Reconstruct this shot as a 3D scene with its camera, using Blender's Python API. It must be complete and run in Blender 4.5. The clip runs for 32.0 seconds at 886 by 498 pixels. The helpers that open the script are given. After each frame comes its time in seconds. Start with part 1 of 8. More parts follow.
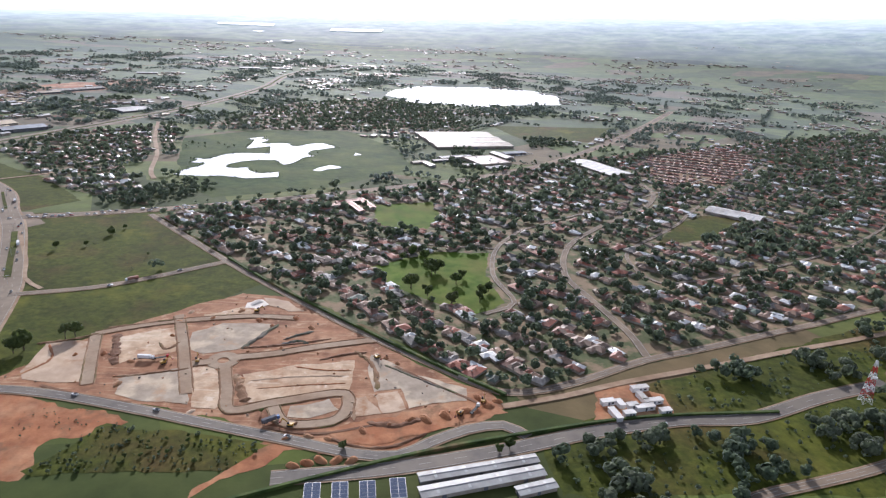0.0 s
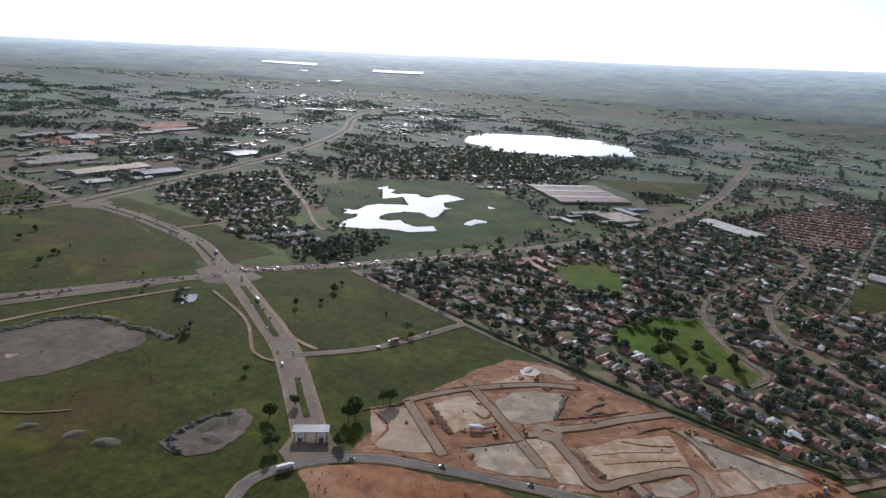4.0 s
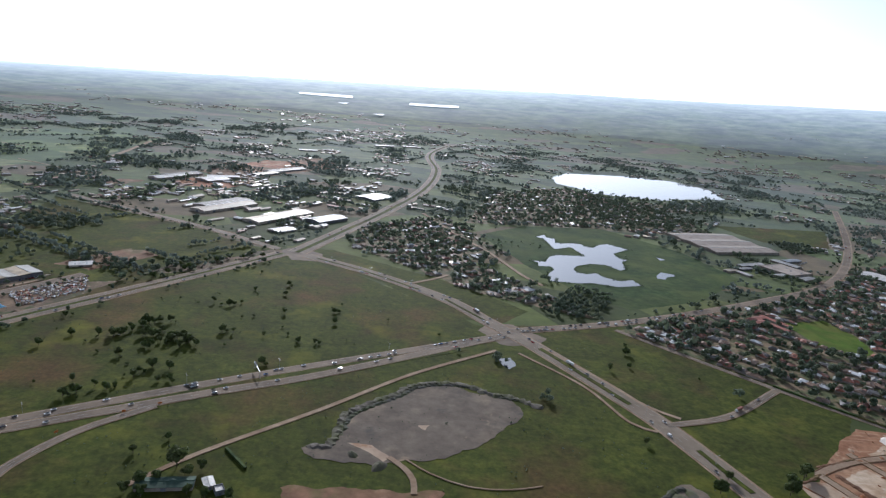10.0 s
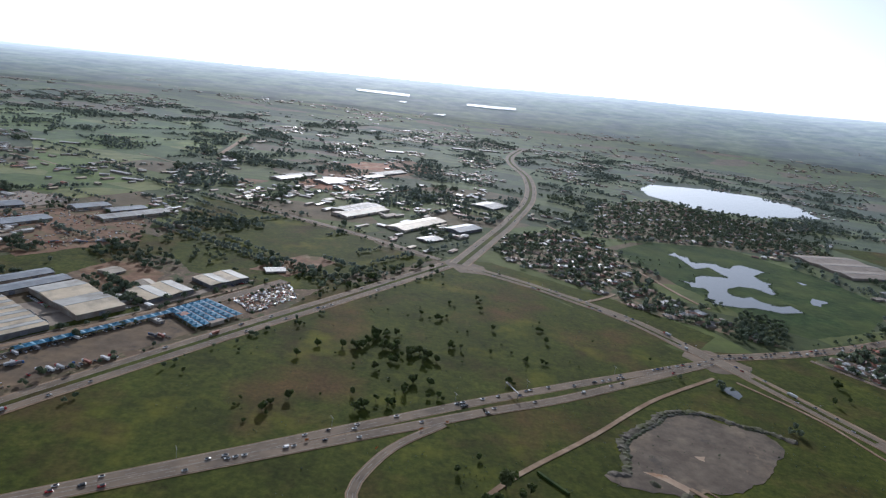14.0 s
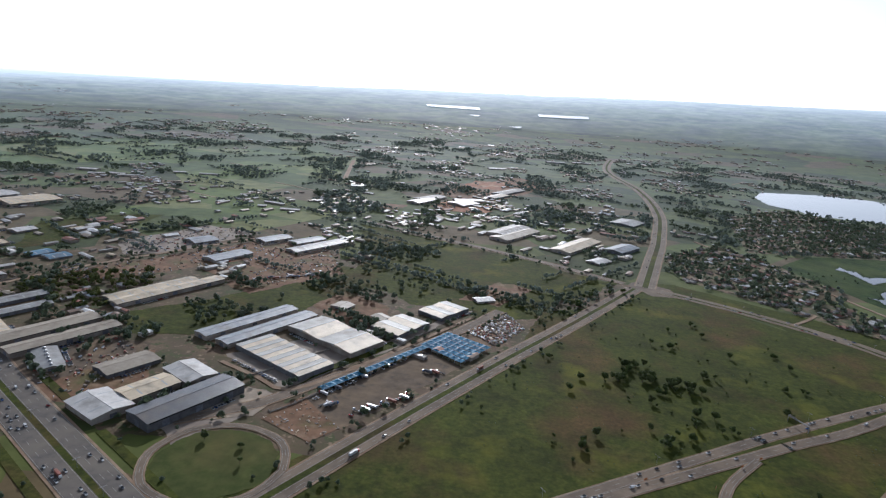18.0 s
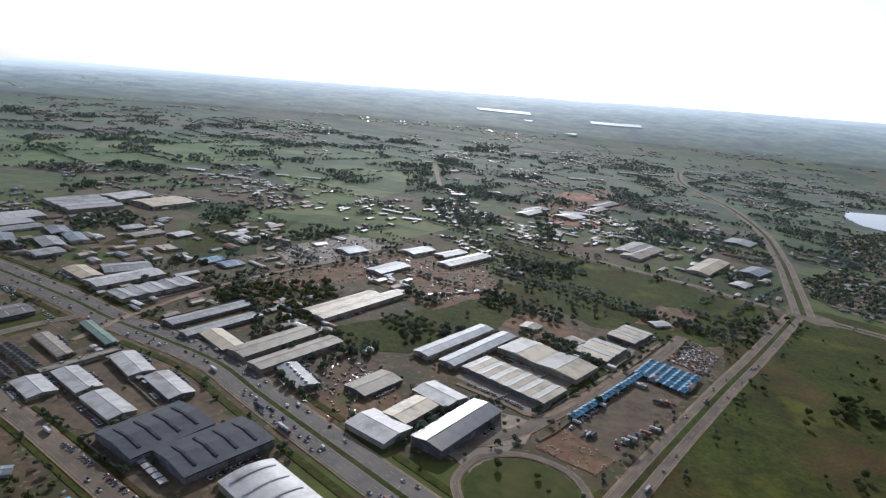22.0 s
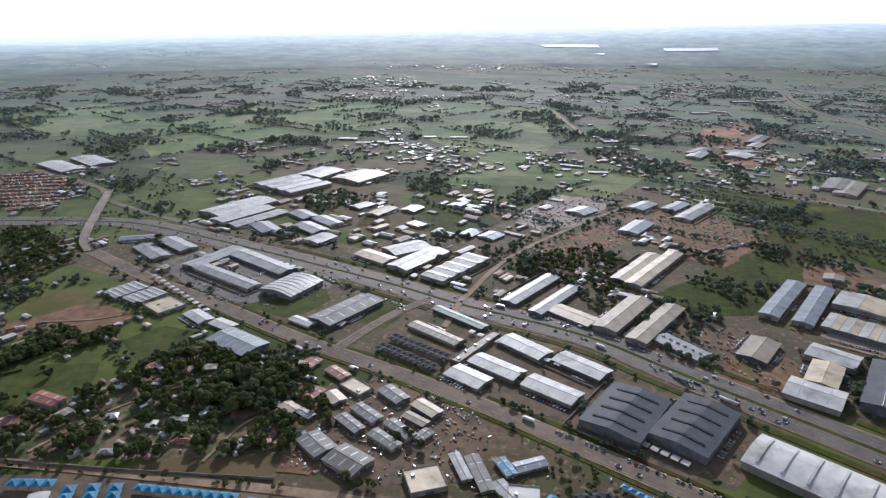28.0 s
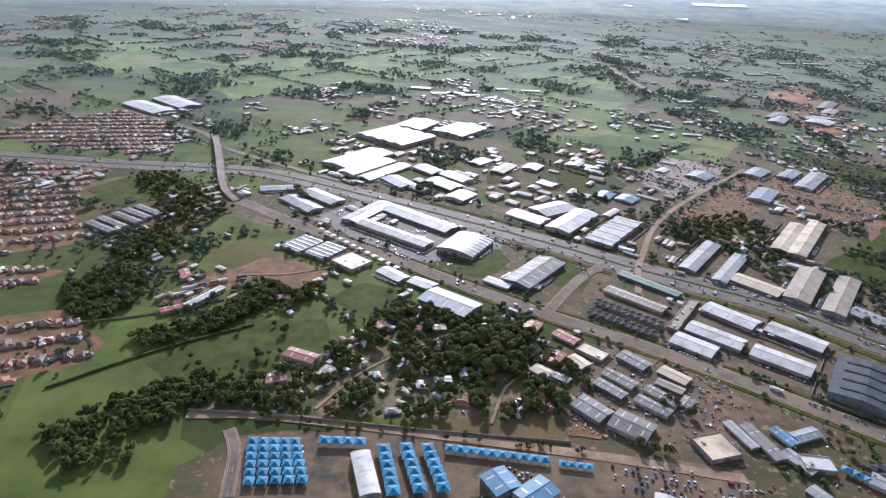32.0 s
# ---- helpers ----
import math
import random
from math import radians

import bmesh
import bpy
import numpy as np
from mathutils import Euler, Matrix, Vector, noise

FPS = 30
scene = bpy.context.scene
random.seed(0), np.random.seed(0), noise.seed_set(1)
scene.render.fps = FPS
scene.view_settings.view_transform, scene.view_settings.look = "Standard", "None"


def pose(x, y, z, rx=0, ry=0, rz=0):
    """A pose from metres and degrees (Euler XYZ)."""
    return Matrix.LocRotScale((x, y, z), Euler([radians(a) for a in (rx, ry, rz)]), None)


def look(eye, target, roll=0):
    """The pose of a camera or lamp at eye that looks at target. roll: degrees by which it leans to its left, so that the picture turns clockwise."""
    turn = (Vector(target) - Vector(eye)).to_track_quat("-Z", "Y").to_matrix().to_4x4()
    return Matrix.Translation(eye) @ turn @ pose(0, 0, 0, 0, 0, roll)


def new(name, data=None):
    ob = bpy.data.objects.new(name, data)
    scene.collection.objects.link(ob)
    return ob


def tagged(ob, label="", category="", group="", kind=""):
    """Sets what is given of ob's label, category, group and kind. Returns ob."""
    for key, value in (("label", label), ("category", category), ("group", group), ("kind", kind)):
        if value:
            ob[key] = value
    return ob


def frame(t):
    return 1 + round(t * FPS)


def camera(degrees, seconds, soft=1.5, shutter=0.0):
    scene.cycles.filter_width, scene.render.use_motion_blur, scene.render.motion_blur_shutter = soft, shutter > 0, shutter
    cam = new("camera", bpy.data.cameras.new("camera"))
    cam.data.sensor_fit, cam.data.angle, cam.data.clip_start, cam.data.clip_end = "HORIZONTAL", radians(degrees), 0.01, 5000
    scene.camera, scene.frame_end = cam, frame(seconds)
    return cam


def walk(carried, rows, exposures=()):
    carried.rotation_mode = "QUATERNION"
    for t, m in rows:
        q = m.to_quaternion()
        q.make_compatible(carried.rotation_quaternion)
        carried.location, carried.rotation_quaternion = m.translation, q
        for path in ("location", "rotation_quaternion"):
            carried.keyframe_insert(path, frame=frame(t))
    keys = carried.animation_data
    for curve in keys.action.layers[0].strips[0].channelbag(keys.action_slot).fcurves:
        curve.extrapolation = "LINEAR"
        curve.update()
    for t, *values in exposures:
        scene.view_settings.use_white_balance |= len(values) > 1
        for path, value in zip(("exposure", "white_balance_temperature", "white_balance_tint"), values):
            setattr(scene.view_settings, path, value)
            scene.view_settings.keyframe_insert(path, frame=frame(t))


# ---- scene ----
cam = camera(70.0, 32.0, soft=1.3)
walk(cam, [
    (0.0, pose(0.00, 0.00, 149.40, 70.32, -2.71, 0.00)),
    (0.5, pose(-18.86, -0.92, 151.25, 70.08, -3.60, -0.15)),
    (1.0, pose(-37.72, -1.86, 153.10, 70.58, -3.70, -0.22)),
    (1.5, pose(-56.56, -2.81, 154.94, 70.32, -4.07, -0.42)),
    (2.0, pose(-75.38, -3.79, 156.76, 70.91, -4.14, -0.26)),
    (2.5, pose(-94.16, -4.79, 158.55, 71.12, -4.46, -0.06)),
    (3.0, pose(-112.91, -5.81, 160.31, 71.70, -4.45, 0.12)),
    (3.5, pose(-131.61, -6.83, 162.05, 71.54, -4.52, 0.10)),
    (4.0, pose(-150.27, -7.86, 163.75, 73.46, -4.21, 0.93)),
    (4.5, pose(-168.89, -8.90, 165.43, 73.78, -4.09, 2.00)),
    (6.5, pose(-242.74, -13.13, 171.50, 73.32, -5.38, 3.19)),
    (7.0, pose(-261.29, -14.20, 172.68, 73.14, -5.92, 3.48)),
    (7.5, pose(-279.88, -15.27, 173.81, 73.11, -5.98, 3.65)),
    (8.0, pose(-298.49, -16.34, 174.88, 73.47, -5.86, 3.65)),
    (8.5, pose(-317.11, -17.43, 175.89, 73.82, -4.07, 2.40)),
    (9.0, pose(-335.74, -18.54, 176.87, 74.44, -3.98, 0.13)),
    (9.5, pose(-354.37, -19.68, 177.79, 75.87, -4.48, -0.12)),
    (10.0, pose(-372.99, -20.84, 178.68, 75.85, -4.99, 0.31)),
    (10.5, pose(-391.58, -22.01, 179.54, 75.96, -5.33, 0.67)),
    (11.0, pose(-410.15, -23.21, 180.36, 75.77, -5.84, 0.84)),
    (11.5, pose(-428.70, -24.43, 181.16, 75.75, -6.16, 1.05)),
    (12.0, pose(-447.22, -25.70, 181.94, 75.52, -6.15, 1.34)),
    (12.5, pose(-465.72, -27.01, 182.70, 75.22, -6.50, 2.00)),
    (13.0, pose(-484.20, -28.39, 183.46, 75.37, -6.55, 2.24)),
    (13.5, pose(-502.67, -29.83, 184.21, 75.30, -6.63, 2.54)),
    (15.5, pose(-576.53, -37.16, 187.12, 75.85, -6.85, 4.14)),
    (16.0, pose(-595.13, -39.35, 187.84, 77.02, -5.13, 4.93)),
    (16.5, pose(-613.77, -41.58, 188.57, 76.08, -3.30, 6.02)),
    (17.0, pose(-632.44, -43.85, 189.30, 75.08, -3.84, 6.44)),
    (17.5, pose(-651.15, -46.14, 190.03, 75.73, -3.79, 6.91)),
    (18.0, pose(-669.88, -48.46, 190.77, 75.74, -4.29, 6.65)),
    (18.5, pose(-688.65, -50.80, 191.50, 76.04, -4.50, 6.69)),
    (19.0, pose(-707.44, -53.15, 192.25, 76.16, -4.53, 7.01)),
    (19.5, pose(-726.27, -55.50, 193.01, 76.42, -5.02, 7.37)),
    (20.0, pose(-745.11, -57.89, 193.79, 75.78, -5.16, 8.12)),
    (20.5, pose(-763.99, -60.30, 194.60, 75.35, -5.41, 8.08)),
    (21.0, pose(-782.89, -62.77, 195.43, 75.23, -5.30, 8.29)),
    (21.5, pose(-801.82, -65.27, 196.28, 75.47, -5.57, 8.39)),
    (22.0, pose(-820.78, -67.83, 197.14, 75.50, -5.85, 8.71)),
    (22.5, pose(-839.76, -70.43, 198.00, 75.43, -5.74, 8.66)),
    (23.0, pose(-858.76, -73.08, 198.87, 75.10, -5.62, 9.06)),
    (23.5, pose(-877.77, -75.77, 199.73, 76.09, -4.77, 9.72)),
    (24.0, pose(-896.78, -78.51, 200.58, 75.27, -5.16, 9.42)),
    (24.5, pose(-915.79, -81.30, 201.43, 75.08, -4.98, 9.24)),
    (26.5, pose(-991.58, -93.33, 204.65, 74.25, -4.67, 10.80)),
    (27.0, pose(-1010.63, -96.35, 205.45, 72.51, -4.21, 9.72)),
    (27.5, pose(-1029.71, -99.37, 206.24, 73.68, -1.79, 10.90)),
    (28.0, pose(-1048.81, -102.39, 207.04, 70.25, -0.72, 10.34)),
    (28.5, pose(-1067.94, -105.41, 207.82, 64.30, -2.01, 9.06)),
    (29.0, pose(-1087.10, -108.43, 208.58, 61.31, -3.11, 8.01)),
    (29.5, pose(-1106.29, -111.46, 209.33, 64.08, -2.76, 8.20)),
    (30.0, pose(-1125.50, -114.50, 210.05, 64.41, -3.47, 8.06)),
    (30.5, pose(-1144.73, -117.56, 210.76, 64.25, -3.30, 9.08)),
    (31.0, pose(-1163.97, -120.65, 211.46, 63.93, -3.85, 9.14)),
    (31.5, pose(-1183.21, -123.76, 212.15, 65.40, -3.27, 9.57)),
    (32.0, pose(-1202.45, -126.87, 212.84, 65.55, -3.17, 9.76)),
], exposures=[(0, 0.65, 5700, 18), (1, 0.95, 5700, 18), (2, 0.75, 5700, 17), (3, 0.5, 5700, 16), (3.5, 0.25, 5650, 15), (4, -0.15, 5600, 15), (5, 0.05, 5550, 15), (7, 0.58, 5500, 16), (8, 0.55, 5500, 15), (9, 0.57, 5500, 14), (10, 0.0, 5450, 13), (12, -0.17, 5450, 13), (16, -0.1, 5500, 13), (20, -0.2, 5500, 13), (24, -0.15, 5500, 13), (28, 0.12, 5500, 15), (29, 0.45, 5450, 17), (30, 0.75, 5450, 18), (32, 0.62, 5400, 19)])

# ---- sky and sun ----
SUN_UP, SUN_LEFT = 23.4, 7.5
world = bpy.data.worlds.new("sky")
scene.world = world
world.use_nodes = True
wn = world.node_tree.nodes
sky = wn.new("ShaderNodeTexSky")
sky.sky_type = "NISHITA"
sky.sun_disc = False
sky.sun_elevation, sky.sun_rotation = radians(SUN_UP), radians(-SUN_LEFT)
sky.altitude, sky.air_density, sky.dust_density, sky.ozone_density = 1500, 1.0, 3.5, 1.0
wn["Background"].inputs["Strength"].default_value = 0.15
pale = wn.new("ShaderNodeRGBToBW")
veil = wn.new("ShaderNodeMix")
veil.data_type = "RGBA"
veil.inputs[0].default_value = 0.75
world.node_tree.links.new(sky.outputs[0], pale.inputs[0])
world.node_tree.links.new(sky.outputs[0], veil.inputs[6])
world.node_tree.links.new(pale.outputs[0], veil.inputs[7])
world.node_tree.links.new(veil.outputs[2], wn["Background"].inputs["Color"])
sun = new("sun", bpy.data.lights.new("sun", "SUN"))
sun.data.energy, sun.data.angle, sun.data.color = 3.3, radians(1.0), (1.0, 0.91, 0.78)
up = radians(SUN_UP)
sun_way = Vector((-math.sin(radians(SUN_LEFT)) * math.cos(up), math.cos(radians(SUN_LEFT)) * math.cos(up), math.sin(up)))
sun.matrix_world = look(sun_way * 900, (0, 0, 0))


# ---- materials ----
def ramp_mix(nodes, links, fac, a, b):
    m = nodes.new("ShaderNodeMix")
    m.data_type = "RGBA"
    links.new(fac, m.inputs[0])
    for slot, c in ((m.inputs[6], a), (m.inputs[7], b)):
        if hasattr(c, "links"):
            links.new(c, slot)
        else:
            slot.default_value = (*c, 1)
    return m.outputs[2]


def noise_of(nodes, links, vec, scale, lo=0.35, hi=0.65, detail=5.0, rough=0.6):
    n = nodes.new("ShaderNodeTexNoise")
    n.inputs["Scale"].default_value, n.inputs["Detail"].default_value, n.inputs["Roughness"].default_value = scale, detail, rough
    links.new(vec, n.inputs["Vector"])
    r = nodes.new("ShaderNodeMapRange")
    r.inputs[1].default_value, r.inputs[2].default_value = lo, hi
    links.new(n.outputs["Fac"], r.inputs[0])
    return r.outputs[0], n.outputs["Fac"]


def surface(name, a, b, fine=0.3, c=None, coarse=0.02, rough=0.9, metal=0.0, bump=0.3, depth=0.1, vary=0.0, island=False, spec=0.3, lo=0.4, hi=0.62, sheen=0.12, through_light=None):
    """Two colours mixed by a fine grain, a third by a coarse one; vary shifts the value from piece to piece."""
    m = bpy.data.materials.new(name)
    m.use_nodes = True
    nodes, links = m.node_tree.nodes, m.node_tree.links
    bsdf = nodes["Principled BSDF"]
    geo = nodes.new("ShaderNodeNewGeometry")
    f, raw = noise_of(nodes, links, geo.outputs["Position"], fine)
    col = ramp_mix(nodes, links, f, a, b)
    if c:
        g, _ = noise_of(nodes, links, geo.outputs["Position"], coarse, lo, hi)
        col = ramp_mix(nodes, links, g, col, c)
    if vary:
        info = nodes.new("ShaderNodeObjectInfo")
        src = geo.outputs["Random Per Island"] if island else info.outputs["Random"]
        hsv = nodes.new("ShaderNodeHueSaturation")
        mr = nodes.new("ShaderNodeMapRange")
        mr.inputs[3].default_value, mr.inputs[4].default_value = 1 - vary, 1 + vary
        links.new(src, mr.inputs[0])
        links.new(mr.outputs[0], hsv.inputs["Value"])
        links.new(col, hsv.inputs["Color"])
        col = hsv.outputs[0]
    links.new(col, bsdf.inputs["Base Color"])
    bsdf.inputs["Roughness"].default_value, bsdf.inputs["Metallic"].default_value = rough, metal
    bsdf.inputs["Specular IOR Level"].default_value = spec
    # blue-tinted sheen imitates haze where a surface is seen at a low angle
    bsdf.inputs["Sheen Weight"].default_value, bsdf.inputs["Sheen Roughness"].default_value = sheen, 0.22
    bsdf.inputs["Sheen Tint"].default_value = (0.76, 0.87, 1.0, 1)
    if through_light:
        thin = nodes.new("ShaderNodeBsdfTranslucent")
        thin.inputs["Color"].default_value = (*through_light, 1)
        mix = nodes.new("ShaderNodeMixShader")
        mix.inputs[0].default_value = 0.35
        links.new(bsdf.outputs[0], mix.inputs[1])
        links.new(thin.outputs[0], mix.inputs[2])
        links.new(mix.outputs[0], nodes["Material Output"].inputs["Surface"])
    if bump:
        bp = nodes.new("ShaderNodeBump")
        bp.inputs["Strength"].default_value, bp.inputs["Distance"].default_value = bump, depth
        links.new(raw, bp.inputs["Height"])
        links.new(bp.outputs[0], bsdf.inputs["Normal"])
    return m


def sheet_roof(name, a, b, rough=0.55, metal=0.0, vary=0.12, dirt=(0.16, 0.13, 0.1), spec=0.3):
    """Ribbed roof sheeting with streaks of dirt."""
    m = surface(name, a, b, 0.15, dirt, 0.06, rough, metal, 0, vary=vary, spec=spec, lo=0.5, hi=0.82, sheen=0.0)
    nodes, links = m.node_tree.nodes, m.node_tree.links
    tc = nodes.new("ShaderNodeTexCoord")
    w = nodes.new("ShaderNodeTexWave")
    w.inputs["Scale"].default_value, w.inputs["Distortion"].default_value = 0.9, 0.0
    links.new(tc.outputs["Object"], w.inputs["Vector"])
    bp = nodes.new("ShaderNodeBump")
    bp.inputs["Strength"].default_value, bp.inputs["Distance"].default_value = 0.25, 0.06
    links.new(w.outputs["Fac"], bp.inputs["Height"])
    links.new(bp.outputs[0], nodes["Principled BSDF"].inputs["Normal"])
    return m


def glossy(name, base, rough, spec=0.5, metal=0.0, ripple=0.0):
    m = bpy.data.materials.new(name)
    m.use_nodes = True
    nodes, links = m.node_tree.nodes, m.node_tree.links
    b = nodes["Principled BSDF"]
    b.inputs["Base Color"].default_value = (*base, 1)
    b.inputs["Roughness"].default_value, b.inputs["Specular IOR Level"].default_value, b.inputs["Metallic"].default_value = rough, spec, metal
    if ripple:
        geo = nodes.new("ShaderNodeNewGeometry")
        _, raw = noise_of(nodes, links, geo.outputs["Position"], 0.5)
        bp = nodes.new("ShaderNodeBump")
        bp.inputs["Strength"].default_value, bp.inputs["Distance"].default_value = ripple, 0.05
        links.new(raw, bp.inputs["Height"])
        links.new(bp.outputs[0], b.inputs["Normal"])
    return m


def ground_material(name, tones, share, bare):
    """Grassland: greens at two scales, worn and bare patches, and a patchwork of fields with straight edges."""
    # extra sheen here pales the far ground in place of haze
    m = surface(name, (0.044, 0.066, 0.007), (0.085, 0.105, 0.015), 0.10, (0.105, 0.088, 0.03), 0.009, bump=0.5, depth=0.5, sheen=0.32, spec=0.12)
    nodes, links = m.node_tree.nodes, m.node_tree.links
    bsdf = nodes["Principled BSDF"]
    col = bsdf.inputs["Base Color"].links[0].from_socket
    geo = nodes.new("ShaderNodeNewGeometry")
    turned = nodes.new("ShaderNodeMapping")
    turned.inputs["Rotation"].default_value = (0, 0, radians(28))
    turned.inputs["Scale"].default_value = (1.0, 1.6, 1.0)
    links.new(geo.outputs["Position"], turned.inputs["Vector"])
    vor = nodes.new("ShaderNodeTexVoronoi")
    vor.distance = "CHEBYCHEV"
    vor.voronoi_dimensions = "2D"
    vor.inputs["Scale"].default_value = 0.0075
    links.new(turned.outputs[0], vor.inputs["Vector"])
    sep = nodes.new("ShaderNodeSeparateColor")
    links.new(vor.outputs["Color"], sep.inputs[0])
    tone = nodes.new("ShaderNodeValToRGB")
    tone.color_ramp.interpolation = "CONSTANT"
    el = tone.color_ramp.elements
    el[0].color, el[1].color = (*tones[0], 1), (*tones[-1], 1)
    for k, c in enumerate(tones[1:-1]):
        e = el.new((k + 1) / len(tones))
        e.color = (*c, 1)
    el[len(tones) - 1].position = 1 - 1 / len(tones)
    links.new(sep.outputs[0], tone.inputs[0])
    half = nodes.new("ShaderNodeValue")
    half.outputs[0].default_value = share
    grain, _ = noise_of(nodes, links, geo.outputs["Position"], 0.035, 0.3, 0.7)
    shade = nodes.new("ShaderNodeMix")
    shade.data_type = "RGBA"
    shade.blend_type = "MULTIPLY"
    shade.inputs[0].default_value = 1.0
    links.new(ramp_mix(nodes, links, grain, (0.62, 0.66, 0.6), (1.25, 1.22, 1.2)), shade.inputs[7])
    links.new(ramp_mix(nodes, links, half.outputs[0], col, tone.outputs[0]), shade.inputs[6])
    g, _ = noise_of(nodes, links, geo.outputs["Position"], 0.02, bare, bare + 0.08)
    col = ramp_mix(nodes, links, g, shade.outputs[2], (0.17, 0.105, 0.06))
    links.new(col, bsdf.inputs["Base Color"])
    return m


def mottled(m, scale, dark, light):
    """A second, slower change of value and hue over a finished surface."""
    nodes, links = m.node_tree.nodes, m.node_tree.links
    slot = nodes["Principled BSDF"].inputs["Base Color"]
    geo = nodes.new("ShaderNodeNewGeometry")
    g, _ = noise_of(nodes, links, geo.outputs["Position"], scale, 0.32, 0.68, 6.0, 0.65)
    mix = nodes.new("ShaderNodeMix")
    mix.data_type = "RGBA"
    mix.blend_type = "MULTIPLY"
    mix.inputs[0].default_value = 1.0
    links.new(slot.links[0].from_socket, mix.inputs[6])
    links.new(ramp_mix(nodes, links, g, dark, light), mix.inputs[7])
    links.new(mix.outputs[2], slot)
    return m


def flushed(m, scale, colour, lo, hi):
    """Patches of one more colour over a finished surface."""
    nodes, links = m.node_tree.nodes, m.node_tree.links
    slot = nodes["Principled BSDF"].inputs["Base Color"]
    geo = nodes.new("ShaderNodeNewGeometry")
    shift = nodes.new("ShaderNodeVectorMath")
    shift.inputs[1].default_value = (371, 93, 0)
    links.new(geo.outputs["Position"], shift.inputs[0])
    g, _ = noise_of(nodes, links, shift.outputs[0], scale, lo, hi, 8.0, 0.62)
    links.new(ramp_mix(nodes, links, g, slot.links[0].from_socket, colour), slot)
    return m


GRASSLAND = ground_material("grassland", [(0.095, 0.128, 0.028), (0.052, 0.072, 0.022), (0.128, 0.152, 0.040), (0.072, 0.098, 0.026), (0.175, 0.122, 0.070), (0.130, 0.165, 0.042)], 0.72, 0.67)
PATCHWORK = ground_material("farm_fields", [(0.132, 0.188, 0.036), (0.205, 0.248, 0.062), (0.098, 0.142, 0.034), (0.225, 0.240, 0.082), (0.152, 0.208, 0.044)], 0.85, 0.72)
DRY_GRASS = mottled(surface("dry_grass", (0.150, 0.115, 0.050), (0.215, 0.160, 0.078), 0.14, (0.105, 0.105, 0.030), 0.03, bump=0.4, depth=0.3, sheen=0.05, spec=0.1), 0.06, (0.8, 0.8, 0.78), (1.15, 1.15, 1.12))
MEADOW = mottled(mottled(surface("meadow", (0.038, 0.052, 0.007), (0.080, 0.090, 0.014), 0.16, (0.104, 0.066, 0.026), 0.014, bump=0.6, depth=0.6, sheen=0.04, lo=0.51, hi=0.70, spec=0.1), 0.025, (0.64, 0.66, 0.66), (1.22, 1.25, 1.1)), 0.4, (0.72, 0.74, 0.74), (1.25, 1.22, 1.2))
flushed(MEADOW, 0.018, (0.150, 0.150, 0.018), 0.56, 0.74)
LAWN = mottled(surface("lawn", (0.052, 0.070, 0.016), (0.086, 0.100, 0.026), 0.12, (0.110, 0.098, 0.034), 0.02, bump=0.3, depth=0.3, sheen=0.05, lo=0.5, hi=0.72, spec=0.1), 0.05, (0.75, 0.78, 0.75), (1.25, 1.22, 1.15))
PARK_LAWN = mottled(surface("park_lawn", (0.058, 0.112, 0.008), (0.10, 0.165, 0.016), 0.12, (0.12, 0.135, 0.026), 0.03, bump=0.3, depth=0.3, sheen=0.05, spec=0.1), 0.05, (0.78, 0.8, 0.78), (1.2, 1.2, 1.15))
LUSH = surface("lush_scrub", (0.025, 0.05, 0.010), (0.075, 0.11, 0.022), 0.16, (0.2, 0.12, 0.06), 0.04, bump=0.8, depth=1.0, lo=0.58, hi=0.72)
REED = mottled(surface("reeds", (0.022, 0.048, 0.014), (0.044, 0.080, 0.022), 0.12, (0.072, 0.100, 0.028), 0.014, bump=0.6, depth=0.8, sheen=0.05, spec=0.1), 0.03, (0.65, 0.7, 0.7), (1.3, 1.25, 1.15))
GARDEN = mottled(surface("gardens", (0.050, 0.072, 0.020), (0.105, 0.110, 0.045), 0.2, (0.22, 0.155, 0.095), 0.09, bump=0.6, depth=0.6, lo=0.45, hi=0.57), 0.03, (0.75, 0.78, 0.75), (1.2, 1.2, 1.15))
RED_EARTH = mottled(surface("red_earth", (0.25, 0.09, 0.034), (0.37, 0.158, 0.068), 0.10, (0.44, 0.26, 0.14), 0.028, bump=0.8, depth=0.5, lo=0.45, hi=0.66), 0.12, (0.72, 0.68, 0.66), (1.25, 1.25, 1.25))
PALE_EARTH = mottled(surface("pale_graded_earth", (0.46, 0.31, 0.19), (0.56, 0.42, 0.29), 0.15, (0.36, 0.22, 0.13), 0.05, bump=0.3, depth=0.2), 0.14, (0.78, 0.74, 0.72), (1.2, 1.2, 1.2))
SITE_ROAD = mottled(surface("layer_works", (0.30, 0.225, 0.155), (0.37, 0.29, 0.21), 0.2, (0.27, 0.185, 0.12), 0.05, bump=0.2), 0.25, (0.85, 0.83, 0.8), (1.12, 1.12, 1.1))
SLAB = mottled(surface("levelled_gravel", (0.30, 0.25, 0.19), (0.40, 0.335, 0.26), 0.18, (0.50, 0.41, 0.30), 0.07, bump=0.3, depth=0.2, lo=0.5, hi=0.6), 0.1, (0.8, 0.78, 0.76), (1.15, 1.14, 1.12))
OLD_ZINC = sheet_roof("old_zinc_roof", (0.19, 0.18, 0.165), (0.28, 0.27, 0.25), 0.65, dirt=(0.13, 0.09, 0.06))
DARK_NET = surface("black_shade_net", (0.020, 0.022, 0.025), (0.040, 0.043, 0.048), 0.6, (0.07, 0.07, 0.07), 0.2, rough=0.85, vary=0.2, bump=0.2)
